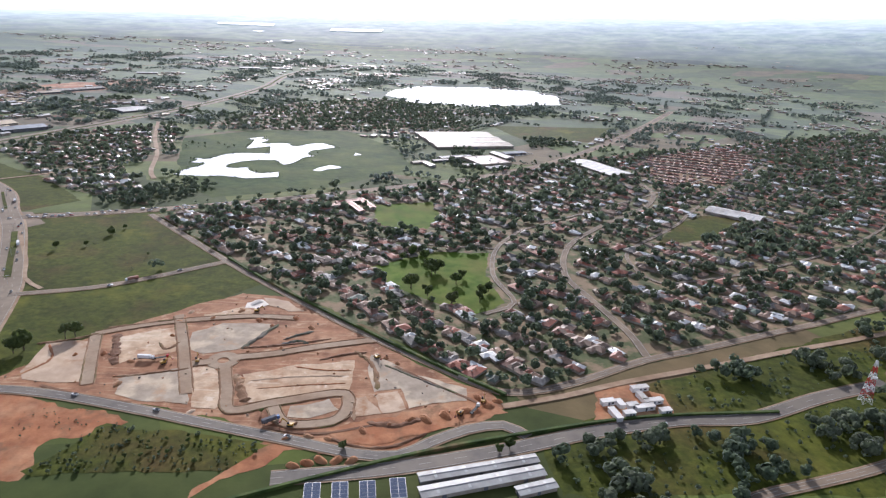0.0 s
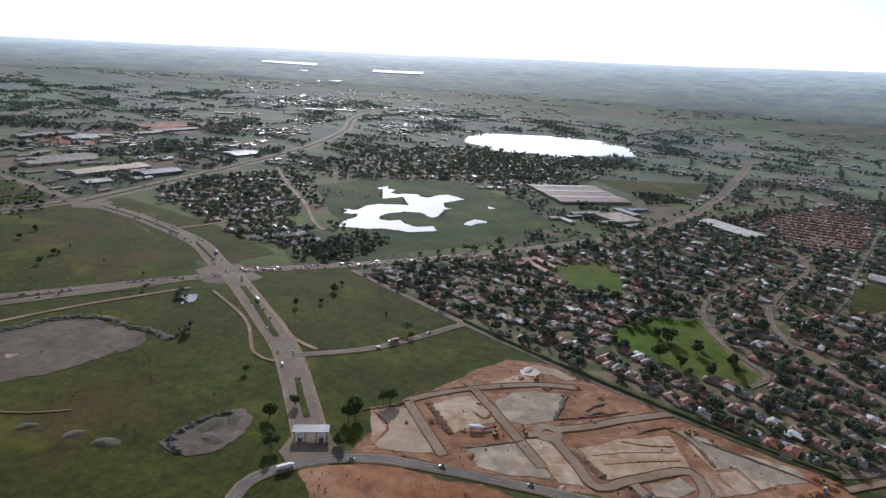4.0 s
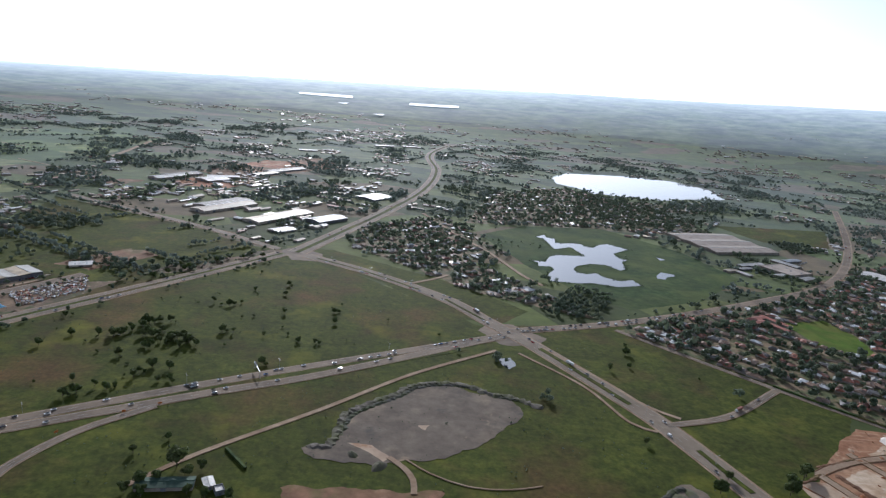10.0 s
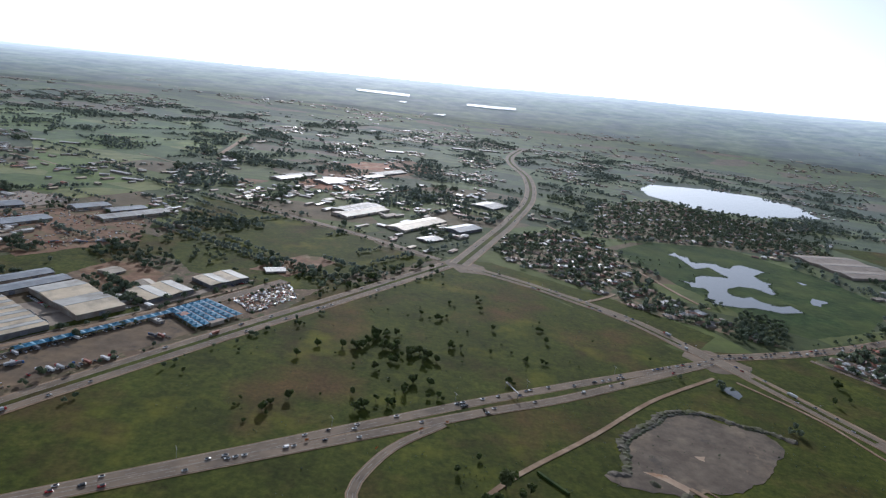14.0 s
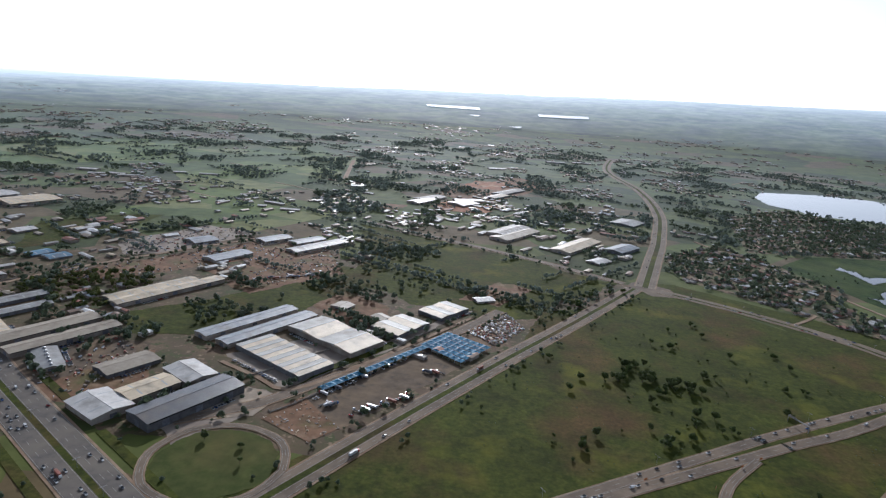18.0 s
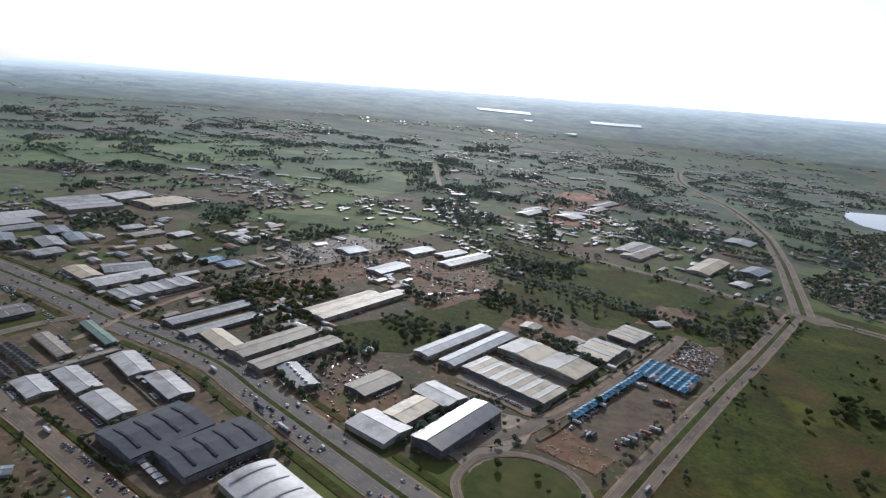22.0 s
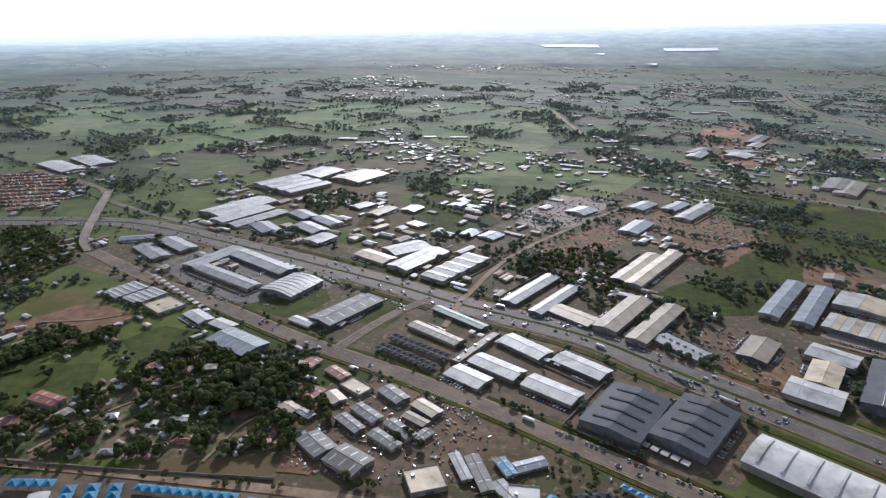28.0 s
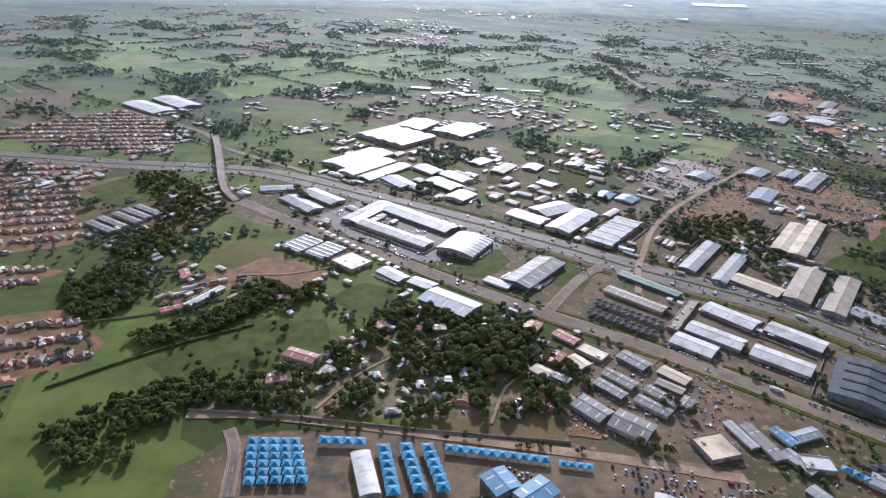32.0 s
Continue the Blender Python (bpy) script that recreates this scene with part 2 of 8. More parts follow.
GREY_EARTH = mottled(surface("grey_earth", (0.112, 0.088, 0.067), (0.165, 0.132, 0.100), 0.14, (0.225, 0.172, 0.12), 0.035, bump=0.7, depth=0.5, lo=0.52, hi=0.72), 0.05, (0.75, 0.74, 0.73), (1.2, 1.2, 1.16))
DIRTROAD = mottled(surface("dirt_road", (0.30, 0.215, 0.14), (0.40, 0.30, 0.205), 0.25, (0.25, 0.165, 0.10), 0.05), 0.12, (0.8, 0.78, 0.76), (1.15, 1.15, 1.15))
INDUSTRIAL = mottled(surface("trodden_ground", (0.130, 0.086, 0.050), (0.212, 0.142, 0.084), 0.12, (0.082, 0.070, 0.030), 0.03, bump=0.4, depth=0.3, lo=0.42, hi=0.56), 0.06, (0.66, 0.69, 0.72), (1.25, 1.2, 1.15))
flushed(INDUSTRIAL, 0.07, (0.066, 0.078, 0.022), 0.54, 0.60)
flushed(INDUSTRIAL, 0.19, (0.27, 0.19, 0.115), 0.56, 0.66)
ASPHALT = mottled(surface("asphalt", (0.138, 0.110, 0.083), (0.188, 0.152, 0.117), 0.2, (0.25, 0.195, 0.140), 0.03, rough=0.85, bump=0.1, sheen=0.05, spec=0.2), 0.08, (0.82, 0.8, 0.78), (1.12, 1.1, 1.08))
TAR = surface("dark_asphalt", (0.088, 0.078, 0.068), (0.13, 0.115, 0.10), 0.25, (0.17, 0.145, 0.115), 0.04, rough=0.75, bump=0.1)
PALE_ROAD = mottled(surface("pale_road", (0.215, 0.175, 0.130), (0.285, 0.235, 0.178), 0.2, (0.19, 0.15, 0.11), 0.04, rough=0.85, bump=0.1, spec=0.15), 0.08, (0.88, 0.87, 0.86), (1.1, 1.1, 1.1))
YARD = mottled(surface("yard_paving", (0.118, 0.091, 0.064), (0.170, 0.132, 0.096), 0.15, (0.215, 0.158, 0.10), 0.04, rough=0.9, bump=0.1, sheen=0.05, spec=0.15), 0.11, (0.74, 0.75, 0.77), (1.2, 1.16, 1.12))
CONCRETE = surface("concrete", (0.29, 0.245, 0.19), (0.37, 0.315, 0.25), 0.15, (0.25, 0.2, 0.16), 0.05, rough=0.85, bump=0.1)
PAINT = surface("road_paint", (0.26, 0.24, 0.20), (0.42, 0.40, 0.36), 0.4, bump=0)
WATER = glossy("water", (0.05, 0.06, 0.06), 0.04, 1.0, ripple=0.04)
WHITE = sheet_roof("white_roof", (0.54, 0.525, 0.49), (0.68, 0.66, 0.62))
STEEL = sheet_roof("zinc_roof", (0.30, 0.30, 0.29), (0.42, 0.42, 0.40))
TAUPE = sheet_roof("weathered_roof", (0.31, 0.262, 0.195), (0.41, 0.35, 0.265), 0.6)
CREAM = sheet_roof("cream_roof", (0.56, 0.455, 0.30), (0.68, 0.565, 0.39))
BEIGE = sheet_roof("beige_roof", (0.32, 0.262, 0.21), (0.40, 0.335, 0.27))
SLATE = sheet_roof("dark_roof", (0.062, 0.070, 0.084), (0.092, 0.100, 0.116), 0.7, dirt=(0.11, 0.105, 0.10), spec=0.2)
PALE_ZINC = sheet_roof("pale_zinc_roof", (0.40, 0.39, 0.35), (0.50, 0.49, 0.45), 0.6, spec=0.25, dirt=(0.2, 0.17, 0.13))
IRON = sheet_roof("iron_roof", (0.060, 0.064, 0.072), (0.088, 0.092, 0.100), 0.33, spec=0.4)
GREYBLUE = sheet_roof("blue_grey_roof", (0.22, 0.25, 0.28), (0.32, 0.35, 0.38))
BLUEROOF = sheet_roof("blue_roof", (0.08, 0.20, 0.32), (0.14, 0.29, 0.42))
GREENROOF = sheet_roof("green_roof", (0.12, 0.20, 0.16), (0.20, 0.28, 0.22))
DARKGREEN = sheet_roof("dark_green_roof", (0.04, 0.075, 0.055), (0.075, 0.115, 0.085), 0.7, spec=0.12)
RUST = sheet_roof("red_roof", (0.30, 0.10, 0.07), (0.40, 0.16, 0.11), 0.6)
WALL = surface("plaster_wall", (0.34, 0.30, 0.25), (0.44, 0.40, 0.34), 0.3, (0.27, 0.22, 0.18), 0.1, vary=0.25, bump=0.1)
WALL_DARK = surface("clad_wall", (0.12, 0.12, 0.125), (0.2, 0.2, 0.2), 0.3, vary=0.3, bump=0.1)
SKYLIGHT = glossy("skylight", (0.44, 0.45, 0.44), 0.5)
GLASS = glossy("dark_glass", (0.02, 0.025, 0.03), 0.08)
DOOR = surface("door_paint", (0.10, 0.11, 0.13), (0.2, 0.2, 0.22), 0.5, vary=0.4, bump=0)
BLUE_NET = surface("blue_shade_net", (0.012, 0.13, 0.25), (0.03, 0.195, 0.33), 0.6, (0.05, 0.235, 0.38), 0.15, rough=0.6, vary=0.15, bump=0.2)
GALV = glossy("galvanised_steel", (0.4, 0.41, 0.42), 0.45, 0.5, 0.6)
RUBBER = glossy("rubber", (0.02, 0.02, 0.02), 0.8)
BARK = surface("bark", (0.08, 0.06, 0.045), (0.13, 0.10, 0.075), 2.0)
LEAF = surface("foliage", (0.050, 0.076, 0.024), (0.098, 0.130, 0.042), 0.5, (0.11, 0.125, 0.05), 0.05, rough=0.7, vary=0.25, bump=0, sheen=0.4, spec=0.1, through_light=(0.09, 0.125, 0.035))
# haze painted into the leaf colours: three steps of paler, bluer green
LEAF_HAZE_FAINT = surface("faint_haze_foliage", (0.070, 0.100, 0.062), (0.120, 0.155, 0.092), 0.2, (0.130, 0.150, 0.095), 0.02, rough=0.8, vary=0.25, island=True, bump=0, sheen=1.0, spec=0.1, through_light=(0.13, 0.17, 0.10))
LEAF_HAZE_PALE = surface("pale_haze_foliage", (0.125, 0.160, 0.135), (0.175, 0.210, 0.168), 0.1, (0.175, 0.20, 0.165), 0.01, rough=0.9, vary=0.2, island=True, bump=0, sheen=1.0, spec=0.1, through_light=(0.17, 0.21, 0.18))
LEAF_HAZE_MID = surface("mid_haze_foliage", (0.088, 0.120, 0.082), (0.138, 0.174, 0.112), 0.15, (0.145, 0.168, 0.112), 0.015, rough=0.85, vary=0.25, island=True, bump=0, sheen=1.0, spec=0.1, through_light=(0.155, 0.195, 0.125))
LEAF_OLIVE = mottled(surface("olive_foliage", (0.052, 0.076, 0.024), (0.104, 0.132, 0.046), 0.35, (0.130, 0.132, 0.050), 0.07, rough=0.8, vary=0.35, island=True, bump=0, sheen=0.3, spec=0.1, through_light=(0.13, 0.15, 0.045)), 0.16, (0.6, 0.62, 0.62), (1.35, 1.3, 1.15))
SAND = surface("pale_sand", (0.45, 0.325, 0.215), (0.56, 0.43, 0.31), 0.12, (0.36, 0.26, 0.18), 0.05, bump=0.3, depth=0.2)
WHITE_SAND = surface("white_sand", (0.66, 0.60, 0.52), (0.76, 0.70, 0.62), 0.3, bump=0.4, depth=0.3)
DARK_SPOIL = surface("dark_spoil", (0.07, 0.065, 0.06), (0.12, 0.11, 0.10), 0.3, (0.06, 0.07, 0.03), 0.1, bump=0.6, depth=0.3)
STONE = surface("rubble", (0.25, 0.2, 0.16), (0.4, 0.34, 0.28), 0.8, vary=0.3, bump=0.3)
SOLAR = glossy("solar_glass", (0.06, 0.08, 0.13), 0.15, 0.6)
WET_EARTH = surface("damp_earth", (0.10, 0.045, 0.022), (0.16, 0.075, 0.038), 0.3, (0.2, 0.11, 0.06), 0.08, bump=0.4, depth=0.2)
BROWN_EARTH = mottled(surface("brown_earth", (0.16, 0.085, 0.042), (0.25, 0.14, 0.075), 0.12, (0.11, 0.10, 0.03), 0.04, bump=0.6, depth=0.4, lo=0.5, hi=0.66), 0.09, (0.75, 0.72, 0.7), (1.2, 1.2, 1.2))
SPOIL = surface("grey_spoil", (0.10, 0.085, 0.07), (0.16, 0.14, 0.115), 0.25, (0.09, 0.095, 0.04), 0.06, bump=0.8, depth=0.4)


def graded(name, a, b, pale, share):
    """Earth scraped by machines: streaks along one direction over patches of two colours."""
    m = mottled(surface(name, a, b, 0.08, pale, 0.03, bump=0.7, depth=0.4, lo=share, hi=share + 0.2), 0.2, (0.78, 0.74, 0.7), (1.2, 1.2, 1.2))
    nodes, links = m.node_tree.nodes, m.node_tree.links
    slot = nodes["Principled BSDF"].inputs["Base Color"]
    geo = nodes.new("ShaderNodeNewGeometry")
    way = nodes.new("ShaderNodeMapping")
    way.inputs["Rotation"].default_value = (0, 0, radians(-18))
    way.inputs["Scale"].default_value = (0.05, 0.6, 1)
    links.new(geo.outputs["Position"], way.inputs["Vector"])
    g, _ = noise_of(nodes, links, way.outputs[0], 1.0, 0.55, 0.72)
    links.new(ramp_mix(nodes, links, g, slot.links[0].from_socket, pale), slot)
    return m


SITE_EARTH = graded("graded_site_earth", (0.235, 0.105, 0.05), (0.34, 0.175, 0.092), (0.46, 0.30, 0.18), 0.54)
PALE_EARTH = graded("pale_graded_earth", (0.40, 0.27, 0.165), (0.50, 0.37, 0.25), (0.60, 0.49, 0.36), 0.5)
flushed(PALE_EARTH, 0.06, (0.34, 0.175, 0.09), 0.55, 0.66)
flushed(PALE_EARTH, 0.15, (0.62, 0.52, 0.40), 0.60, 0.68)
flushed(SLAB, 0.07, (0.42, 0.27, 0.16), 0.56, 0.68)
flushed(SAND, 0.08, (0.32, 0.175, 0.09), 0.55, 0.67)
flushed(SITE_EARTH, 0.05, (0.17, 0.072, 0.034), 0.54, 0.66)
flushed(SITE_EARTH, 0.13, (0.47, 0.31, 0.19), 0.58, 0.68)
flushed(RED_EARTH, 0.06, (0.16, 0.085, 0.04), 0.54, 0.66)
flushed(GREY_EARTH, 0.09, (0.32, 0.235, 0.15), 0.62, 0.72)
flushed(GREY_EARTH, 0.05, (0.07, 0.062, 0.052), 0.58, 0.70)
flushed(BROWN_EARTH, 0.05, (0.30, 0.20, 0.12), 0.56, 0.68)
flushed(YARD, 0.05, (0.075, 0.068, 0.060), 0.56, 0.66)
DIGGER_PAINT = surface("digger_paint", (0.45, 0.26, 0.03), (0.55, 0.34, 0.05), 0.8, (0.3, 0.17, 0.05), 0.4, rough=0.5, bump=0.1)


# ---- building blocks ----
class Geo:
    """Collects vertices and faces, with a material slot for each face."""

    def __init__(self):
        self.v, self.f, self.s = [], [], []

    def add(self, verts, faces, slot=0, m=None):
        n = len(self.v)
        self.v += [tuple(m @ Vector(p)) for p in verts] if m else [tuple(p) for p in verts]
        self.f += [tuple(n + i for i in face) for face in faces]
        self.s += [slot] * len(faces)

    def box(self, x0, x1, y0, y1, z0, z1, slot=0, m=None):
        self.add([(x, y, z) for z in (z0, z1) for x, y in ((x0, y0), (x1, y0), (x1, y1), (x0, y1))],
                 [(3, 2, 1, 0), (4, 5, 6, 7), (0, 1, 5, 4), (1, 2, 6, 5), (2, 3, 7, 6), (3, 0, 4, 7)], slot, m)

    def prism(self, outline, x0, x1, slot=0, m=None):
        """An outline in y and z, drawn out along x."""
        n = len(outline)
        v = [(x, y, z) for x in (x0, x1) for y, z in outline]
        f = [tuple(range(n - 1, -1, -1)), tuple(range(n, 2 * n))] + [(i, (i + 1) % n, n + (i + 1) % n, n + i) for i in range(n)]
        self.add(v, f, slot, m)

    def tube(self, r, z0, z1, n=8, r2=None, slot=0, m=None):
        r2 = r if r2 is None else r2
        v = [(q * math.cos(2 * math.pi * i / n), q * math.sin(2 * math.pi * i / n), z) for q, z in ((r, z0), (r2, z1)) for i in range(n)]
        self.add(v, [(i, (i + 1) % n, n + (i + 1) % n, n + i) for i in range(n)] + [tuple(range(n - 1, -1, -1)), tuple(range(n, 2 * n))], slot, m)

    def mesh(self, name, *mats):
        d = bpy.data.meshes.new(name)
        d.from_pydata(self.v, [], self.f)
        for mat in mats:
            d.materials.append(mat)
        if any(self.s):
            d.polygons.foreach_set("material_index", self.s)
        d.update()
        return d


def part(name, data, parent=None, label="", m=None):
    ob = new(name, data)
    ob.parent = parent
    if m is not None:
        ob.matrix_basis = m
    if label:
        ob["label"] = label
    return ob


def smooth_line(pts, step=8.0):
    """A line through the points with even steps and rounded bends."""
    p = [Vector((x, y)) for x, y in pts]
    p = [p[0] * 2 - p[1]] + p + [p[-1] * 2 - p[-2]]
    out = []
    for a, b, c, d in zip(p, p[1:], p[2:], p[3:]):
        n = max(2, int((c - b).length / step))
        for i in range(n):
            t = i / n
            out.append(0.5 * (2 * b + (c - a) * t + (2 * a - 5 * b + 4 * c - d) * t * t + (3 * b - a - 3 * c + d) * t ** 3))
    return out + [p[-2]]


def offset_line(line, d):
    out = []
    for i, p in enumerate(line):
        w = (line[min(i + 1, len(line) - 1)] - line[max(i - 1, 0)]).normalized()
        out.append(p + Vector((-w.y, w.x)) * d)
    return out


def ribbon(line, half, z, thick=0.16):
    a, b = offset_line(line, half), offset_line(line, -half)
    g = Geo()
    for p, q in zip(a, b):
        g.v += [(p.x, p.y, z), (q.x, q.y, z), (p.x, p.y, z - thick), (q.x, q.y, z - thick)]
    for i in range(len(line) - 1):
        n = 4 * i
        g.f += [(n, n + 4, n + 5, n + 1), (n + 2, n + 6, n + 4, n), (n + 1, n + 5, n + 7, n + 3)]
    g.s = [0] * len(g.f)
    return g


ROADS = []
ROAD_LIST = []
ROAD_LEVEL = [0.34]
DARK_ROADS = ("highway", "slip_highway", "road_south", "road_site")


def road(name, pts, width, dual=0.0, mat=None, label=""):
    """A road as a raised slab, with edge lines and dashes; dual: the distance between two carriageways."""
    ROAD_LEVEL[0] += 0.004
    z = ROAD_LEVEL[0]
    ROAD_LIST.append((name, pts))
    line = smooth_line(pts)
    surf = mat if mat else PALE_ROAD if name in ("road_far", "road_main", "road_industry") else TAR if name in DARK_ROADS else ASPHALT
    if dual:
        med = tagged(new("median", ribbon(line, dual / 2 - width / 2 + 0.4 if dual > width else 0.6, z - 0.02, 0.2).mesh("median", MEADOW)), "grassy strip between two carriageways", "median", kind="structure")
        lanes = [offset_line(line, dual / 2 if dual > width else width / 2), offset_line(line, -(dual / 2 if dual > width else width / 2))]
        if dual <= width:
            med.location.z += 0.03
    else:
        lanes = [line]
    what = "pale dirt track with worn edges" if mat else "grey asphalt road with faded paint"
    for k, lane in enumerate(lanes):
        r = tagged(new(name, ribbon(lane, width / 2, z, z + 0.02).mesh("road", surf)), label or what, "road", kind="structure")
        ROADS.append((lane, width / 2))
        if not mat:
            g = Geo()
            for side in (-1, 1):
                e = ribbon(offset_line(lane, side * (width / 2 - 0.5)), 0.1, z + 0.03, 0.03)
                g.add(e.v, e.f)
            dash = smooth_line([tuple(p) for p in lane[::2]] if len(lane) > 6 else [tuple(p) for p in lane], 4.0)
            rows = (0,) if width < 10 else (-width / 6, width / 6)
            for off in rows:
                o = offset_line(dash, off)
                for i in range(0, len(o) - 1, 3):
                    e = ribbon(o[i:i + 2], 0.09, z + 0.03, 0.03)
                    g.add(e.v, e.f)
            part("lane_lines", g.mesh("lane_lines", PAINT), r, "worn white road paint")
    if mat is None and not name.startswith("street"):
        g = ribbon(line, (dual / 2 + width / 2 if dual > width else (width if dual else width / 2)) + (1.4 if width > 7 or dual else 0.7), z - 0.1, 0.1)
        tagged(new("verge", g.mesh("verge", DIRTROAD)), "bare dirt verge beside the asphalt", "verge", kind="structure")
    return line


def inside(x, y, poly):
    hit = False
    for (ax, ay), (bx, by) in zip(poly, poly[1:] + poly[:1]):
        if (ay > y) != (by > y) and x < (bx - ax) * (y - ay) / (by - ay) + ax:
            hit = not hit
    return hit


AREAS = {}
ALL_AREAS = []


def area(name, pts, mat, z, wiggle=1.8, label="", category="", under=False):
    """A patch of ground with an uneven edge."""
    AREAS[name] = pts
    ALL_AREAS.append((name, pts))
    z += 0 if under else 0.002 * len(ALL_AREAS)
    rnd = random.Random(name)
    edge = []
    for a, b in zip(pts, pts[1:] + pts[:1]):
        a, b = Vector(a), Vector(b)
        n = max(1, int((b - a).length / (3.0 if b.y < 700 else 8.0)))
        side = Vector((a.y - b.y, b.x - a.x)).normalized()
        for i in range(n):
            p = a.lerp(b, i / n)
            p += side * wiggle * (1.5 * noise.noise(Vector((p.x * 0.06, p.y * 0.06, z))) + 0.6 * noise.noise(Vector((p.x * 0.3, p.y * 0.3, z))) + rnd.uniform(-0.08, 0.08))
            edge.append((p.x, p.y, z))
    if sum(p[0] * q[1] - q[0] * p[1] for p, q in zip(edge, edge[1:] + edge[:1])) < 0:
        edge.reverse()
    d = bpy.data.meshes.new(name)
    d.from_pydata(edge, [], [tuple(range(len(edge)))])
    d.materials.append(mat)
    ob = new(name, d)
    words = name.replace("_", " ")
    return tagged(ob, label or AREA_WORDS.get(mat.name, "ground") + " of the " + words, category or words, kind="structure")


AREA_WORDS = {"dark_asphalt": "dark worn asphalt", "grey_spoil": "grey spoil and weeds", "water": "still water mirroring the bright sky, surface", "red_earth": "bare reddish earth with pale tracks", "meadow": "olive green rough grass", "dry_grass": "dry straw-coloured grass",
              "park_lawn": "bright green mown grass", "lawn": "bright green mown grass", "yard_paving": "grey worn paving and oil stains", "concrete": "pale concrete slabs", "reeds": "dense green reeds",
              "grey_earth": "compacted grey earth and gravel", "lush_scrub": "dense green weeds and scrub", "gardens": "shady lawns and bare soil", "asphalt": "grey worn asphalt", "graded_site_earth": "scraped brown and pale earth", "brown_earth": "bare brown earth with tufts of grass", "farm_fields": "a patchwork of green pasture", "pale_sand": "pale scraped sand", "trodden_ground": "trodden brown ground with weeds"}


# ---- sheds ----
SHEDS = []


def shed(x, y, length, width, turn, high, roof, kind="gable"):
    """An industrial shed with walls, roof slopes, skylights, doors and vents, each a part."""
    SHEDS.append((x, y, length, width, turn))
    rnd = random.Random(x * 977 + y)
    base = tagged(new("warehouse"), "industrial shed with %s and plain walls" % ROOF_WORDS.get(roof.name, "a metal roof"), "warehouse", group="industrial sheds")
    base.matrix_basis = pose(x, y, 0, 0, 0, turn)
    l, w, h = length / 2, width / 2, high * 0.47
    rise = min(width * 0.07, 1.8)
    wallm = WALL_DARK if roof in (SLATE, GREENROOF) or rnd.random() < 0.2 else WALL
    t, over = 0.15, 0.5

    def slope(y0, z0, y1, z1, x0, x1, thick=t):
        g = Geo()
        g.prism([(y0, z0), (y1, z1), (y1, z1 - thick), (y0, z0 - thick)][::1 if y1 < y0 else -1], x0, x1)
        return g

    def put(name, g, mat, m=None, label="", under=None):
        return part(name, g.mesh(name, mat), under or base, label, m)

    walls = Geo()
    if kind == "flat":
        walls.box(-l, l, -w, w, 0, h)
        top = Geo()
        top.box(-l + 0.3, l - 0.3, -w + 0.3, w - 0.3, h, h + 0.12)
        deck = put("roof", top, roof)
        for a, b, c, d in ((-l, l, -w, -w + 0.3), (-l, l, w - 0.3, w), (-l, -l + 0.3, -w + 0.3, w - 0.3), (l - 0.3, l, -w + 0.3, w - 0.3)):
            g = Geo()
            g.box(a, b, c, d, h, h + 0.6)
            put("parapet", g, wallm)
        unit = Geo()
        unit.box(-0.8, 0.8, -0.8, 0.8, 0, 0.8)
        unit = unit.mesh("roof_unit", GALV)
        for i in range(int(length / 11)):
            part("roof_unit", unit, deck, "", pose(-l + 4 + i * 11, rnd.uniform(-w / 2, w / 2), h + 0.12))
    elif kind in ("arch", "ribs", "waves"):
        n = 10
        curve = [(-w + 2 * w * i / n, h + rise * 1.3 * math.sin(math.pi * i / n)) for i in range(n + 1)]
        walls.prism([(-w, 0), *[(q, z - 0.2) for q, z in curve], (w, 0)][::-1], -l, l)
        vault = [(q * 1.03, z) for q, z in curve]
        top = Geo()
        top.prism((vault + [(q, z - t) for q, z in reversed(vault)])[::-1], -l - over, l + over)
        deck = put("roof", top, roof)
        lip = 0.55 if kind == "ribs" else 0.12 if kind == "waves" else 0.05
        band = [(q, z) for q, z in vault[1:-1]] if kind == "ribs" else vault if kind == "waves" else vault[2:9]
        g = Geo()
        g.prism(([(q, z + lip) for q, z in band] + [(q, z) for q, z in reversed(band)])[::-1], -0.7, 0.7)
        rib = g.mesh("roof_rib", (SLATE if roof == SLATE else WHITE) if kind == "ribs" else IRON if kind == "waves" else SKYLIGHT)
        n = max(3, int(length / (11 if kind == "ribs" else 5.5 if kind == "waves" else 8)))
        for i in range(n):
            part("roof_light" if kind == "arch" else "roof_rib", rib, deck, "", pose(-l + length * (i + 0.5) / n, 0, 0))
    elif kind.startswith("saw"):
        n = int(kind[3:])
        bay = length / n
        q = bay / 2
        k = min(1.6, bay * (0.05 if roof is CREAM else 0.09))
        walls.box(-l, l, -w, w, 0, h)
        g = Geo()
        g.prism([(q - 0.2, h), (0, h + k), (0, h)], -w - 0.2, w + 0.2, 0)
        g.prism([(-0.003, h), (-0.003, h + k), (-q + 0.2, h)], -w - 0.2, w + 0.2, 1)
        gable = g.mesh("roof_bay", roof, PALE_ZINC if roof is CREAM else STEEL if roof is WHITE else roof)
        g = Geo()
        g.box(-w + 0.8, w - 0.8, -0.45, 0.45, h + k - 0.1, h + k + 0.16)
        strip = g.mesh("roof_light", SKYLIGHT)
        for i in range(n):
            m = pose(-l + (i + 0.5) * bay, 0, 0, 0, 0, 90)
            bay_roof = part("roof_bay", gable, base, "", m)
            part("roof_light", strip, bay_roof)
    else:
        walls.prism([(w, 0), (w, h), (0, h + rise), (-w, h), (-w, 0)], -l, l)
        slopes = {}
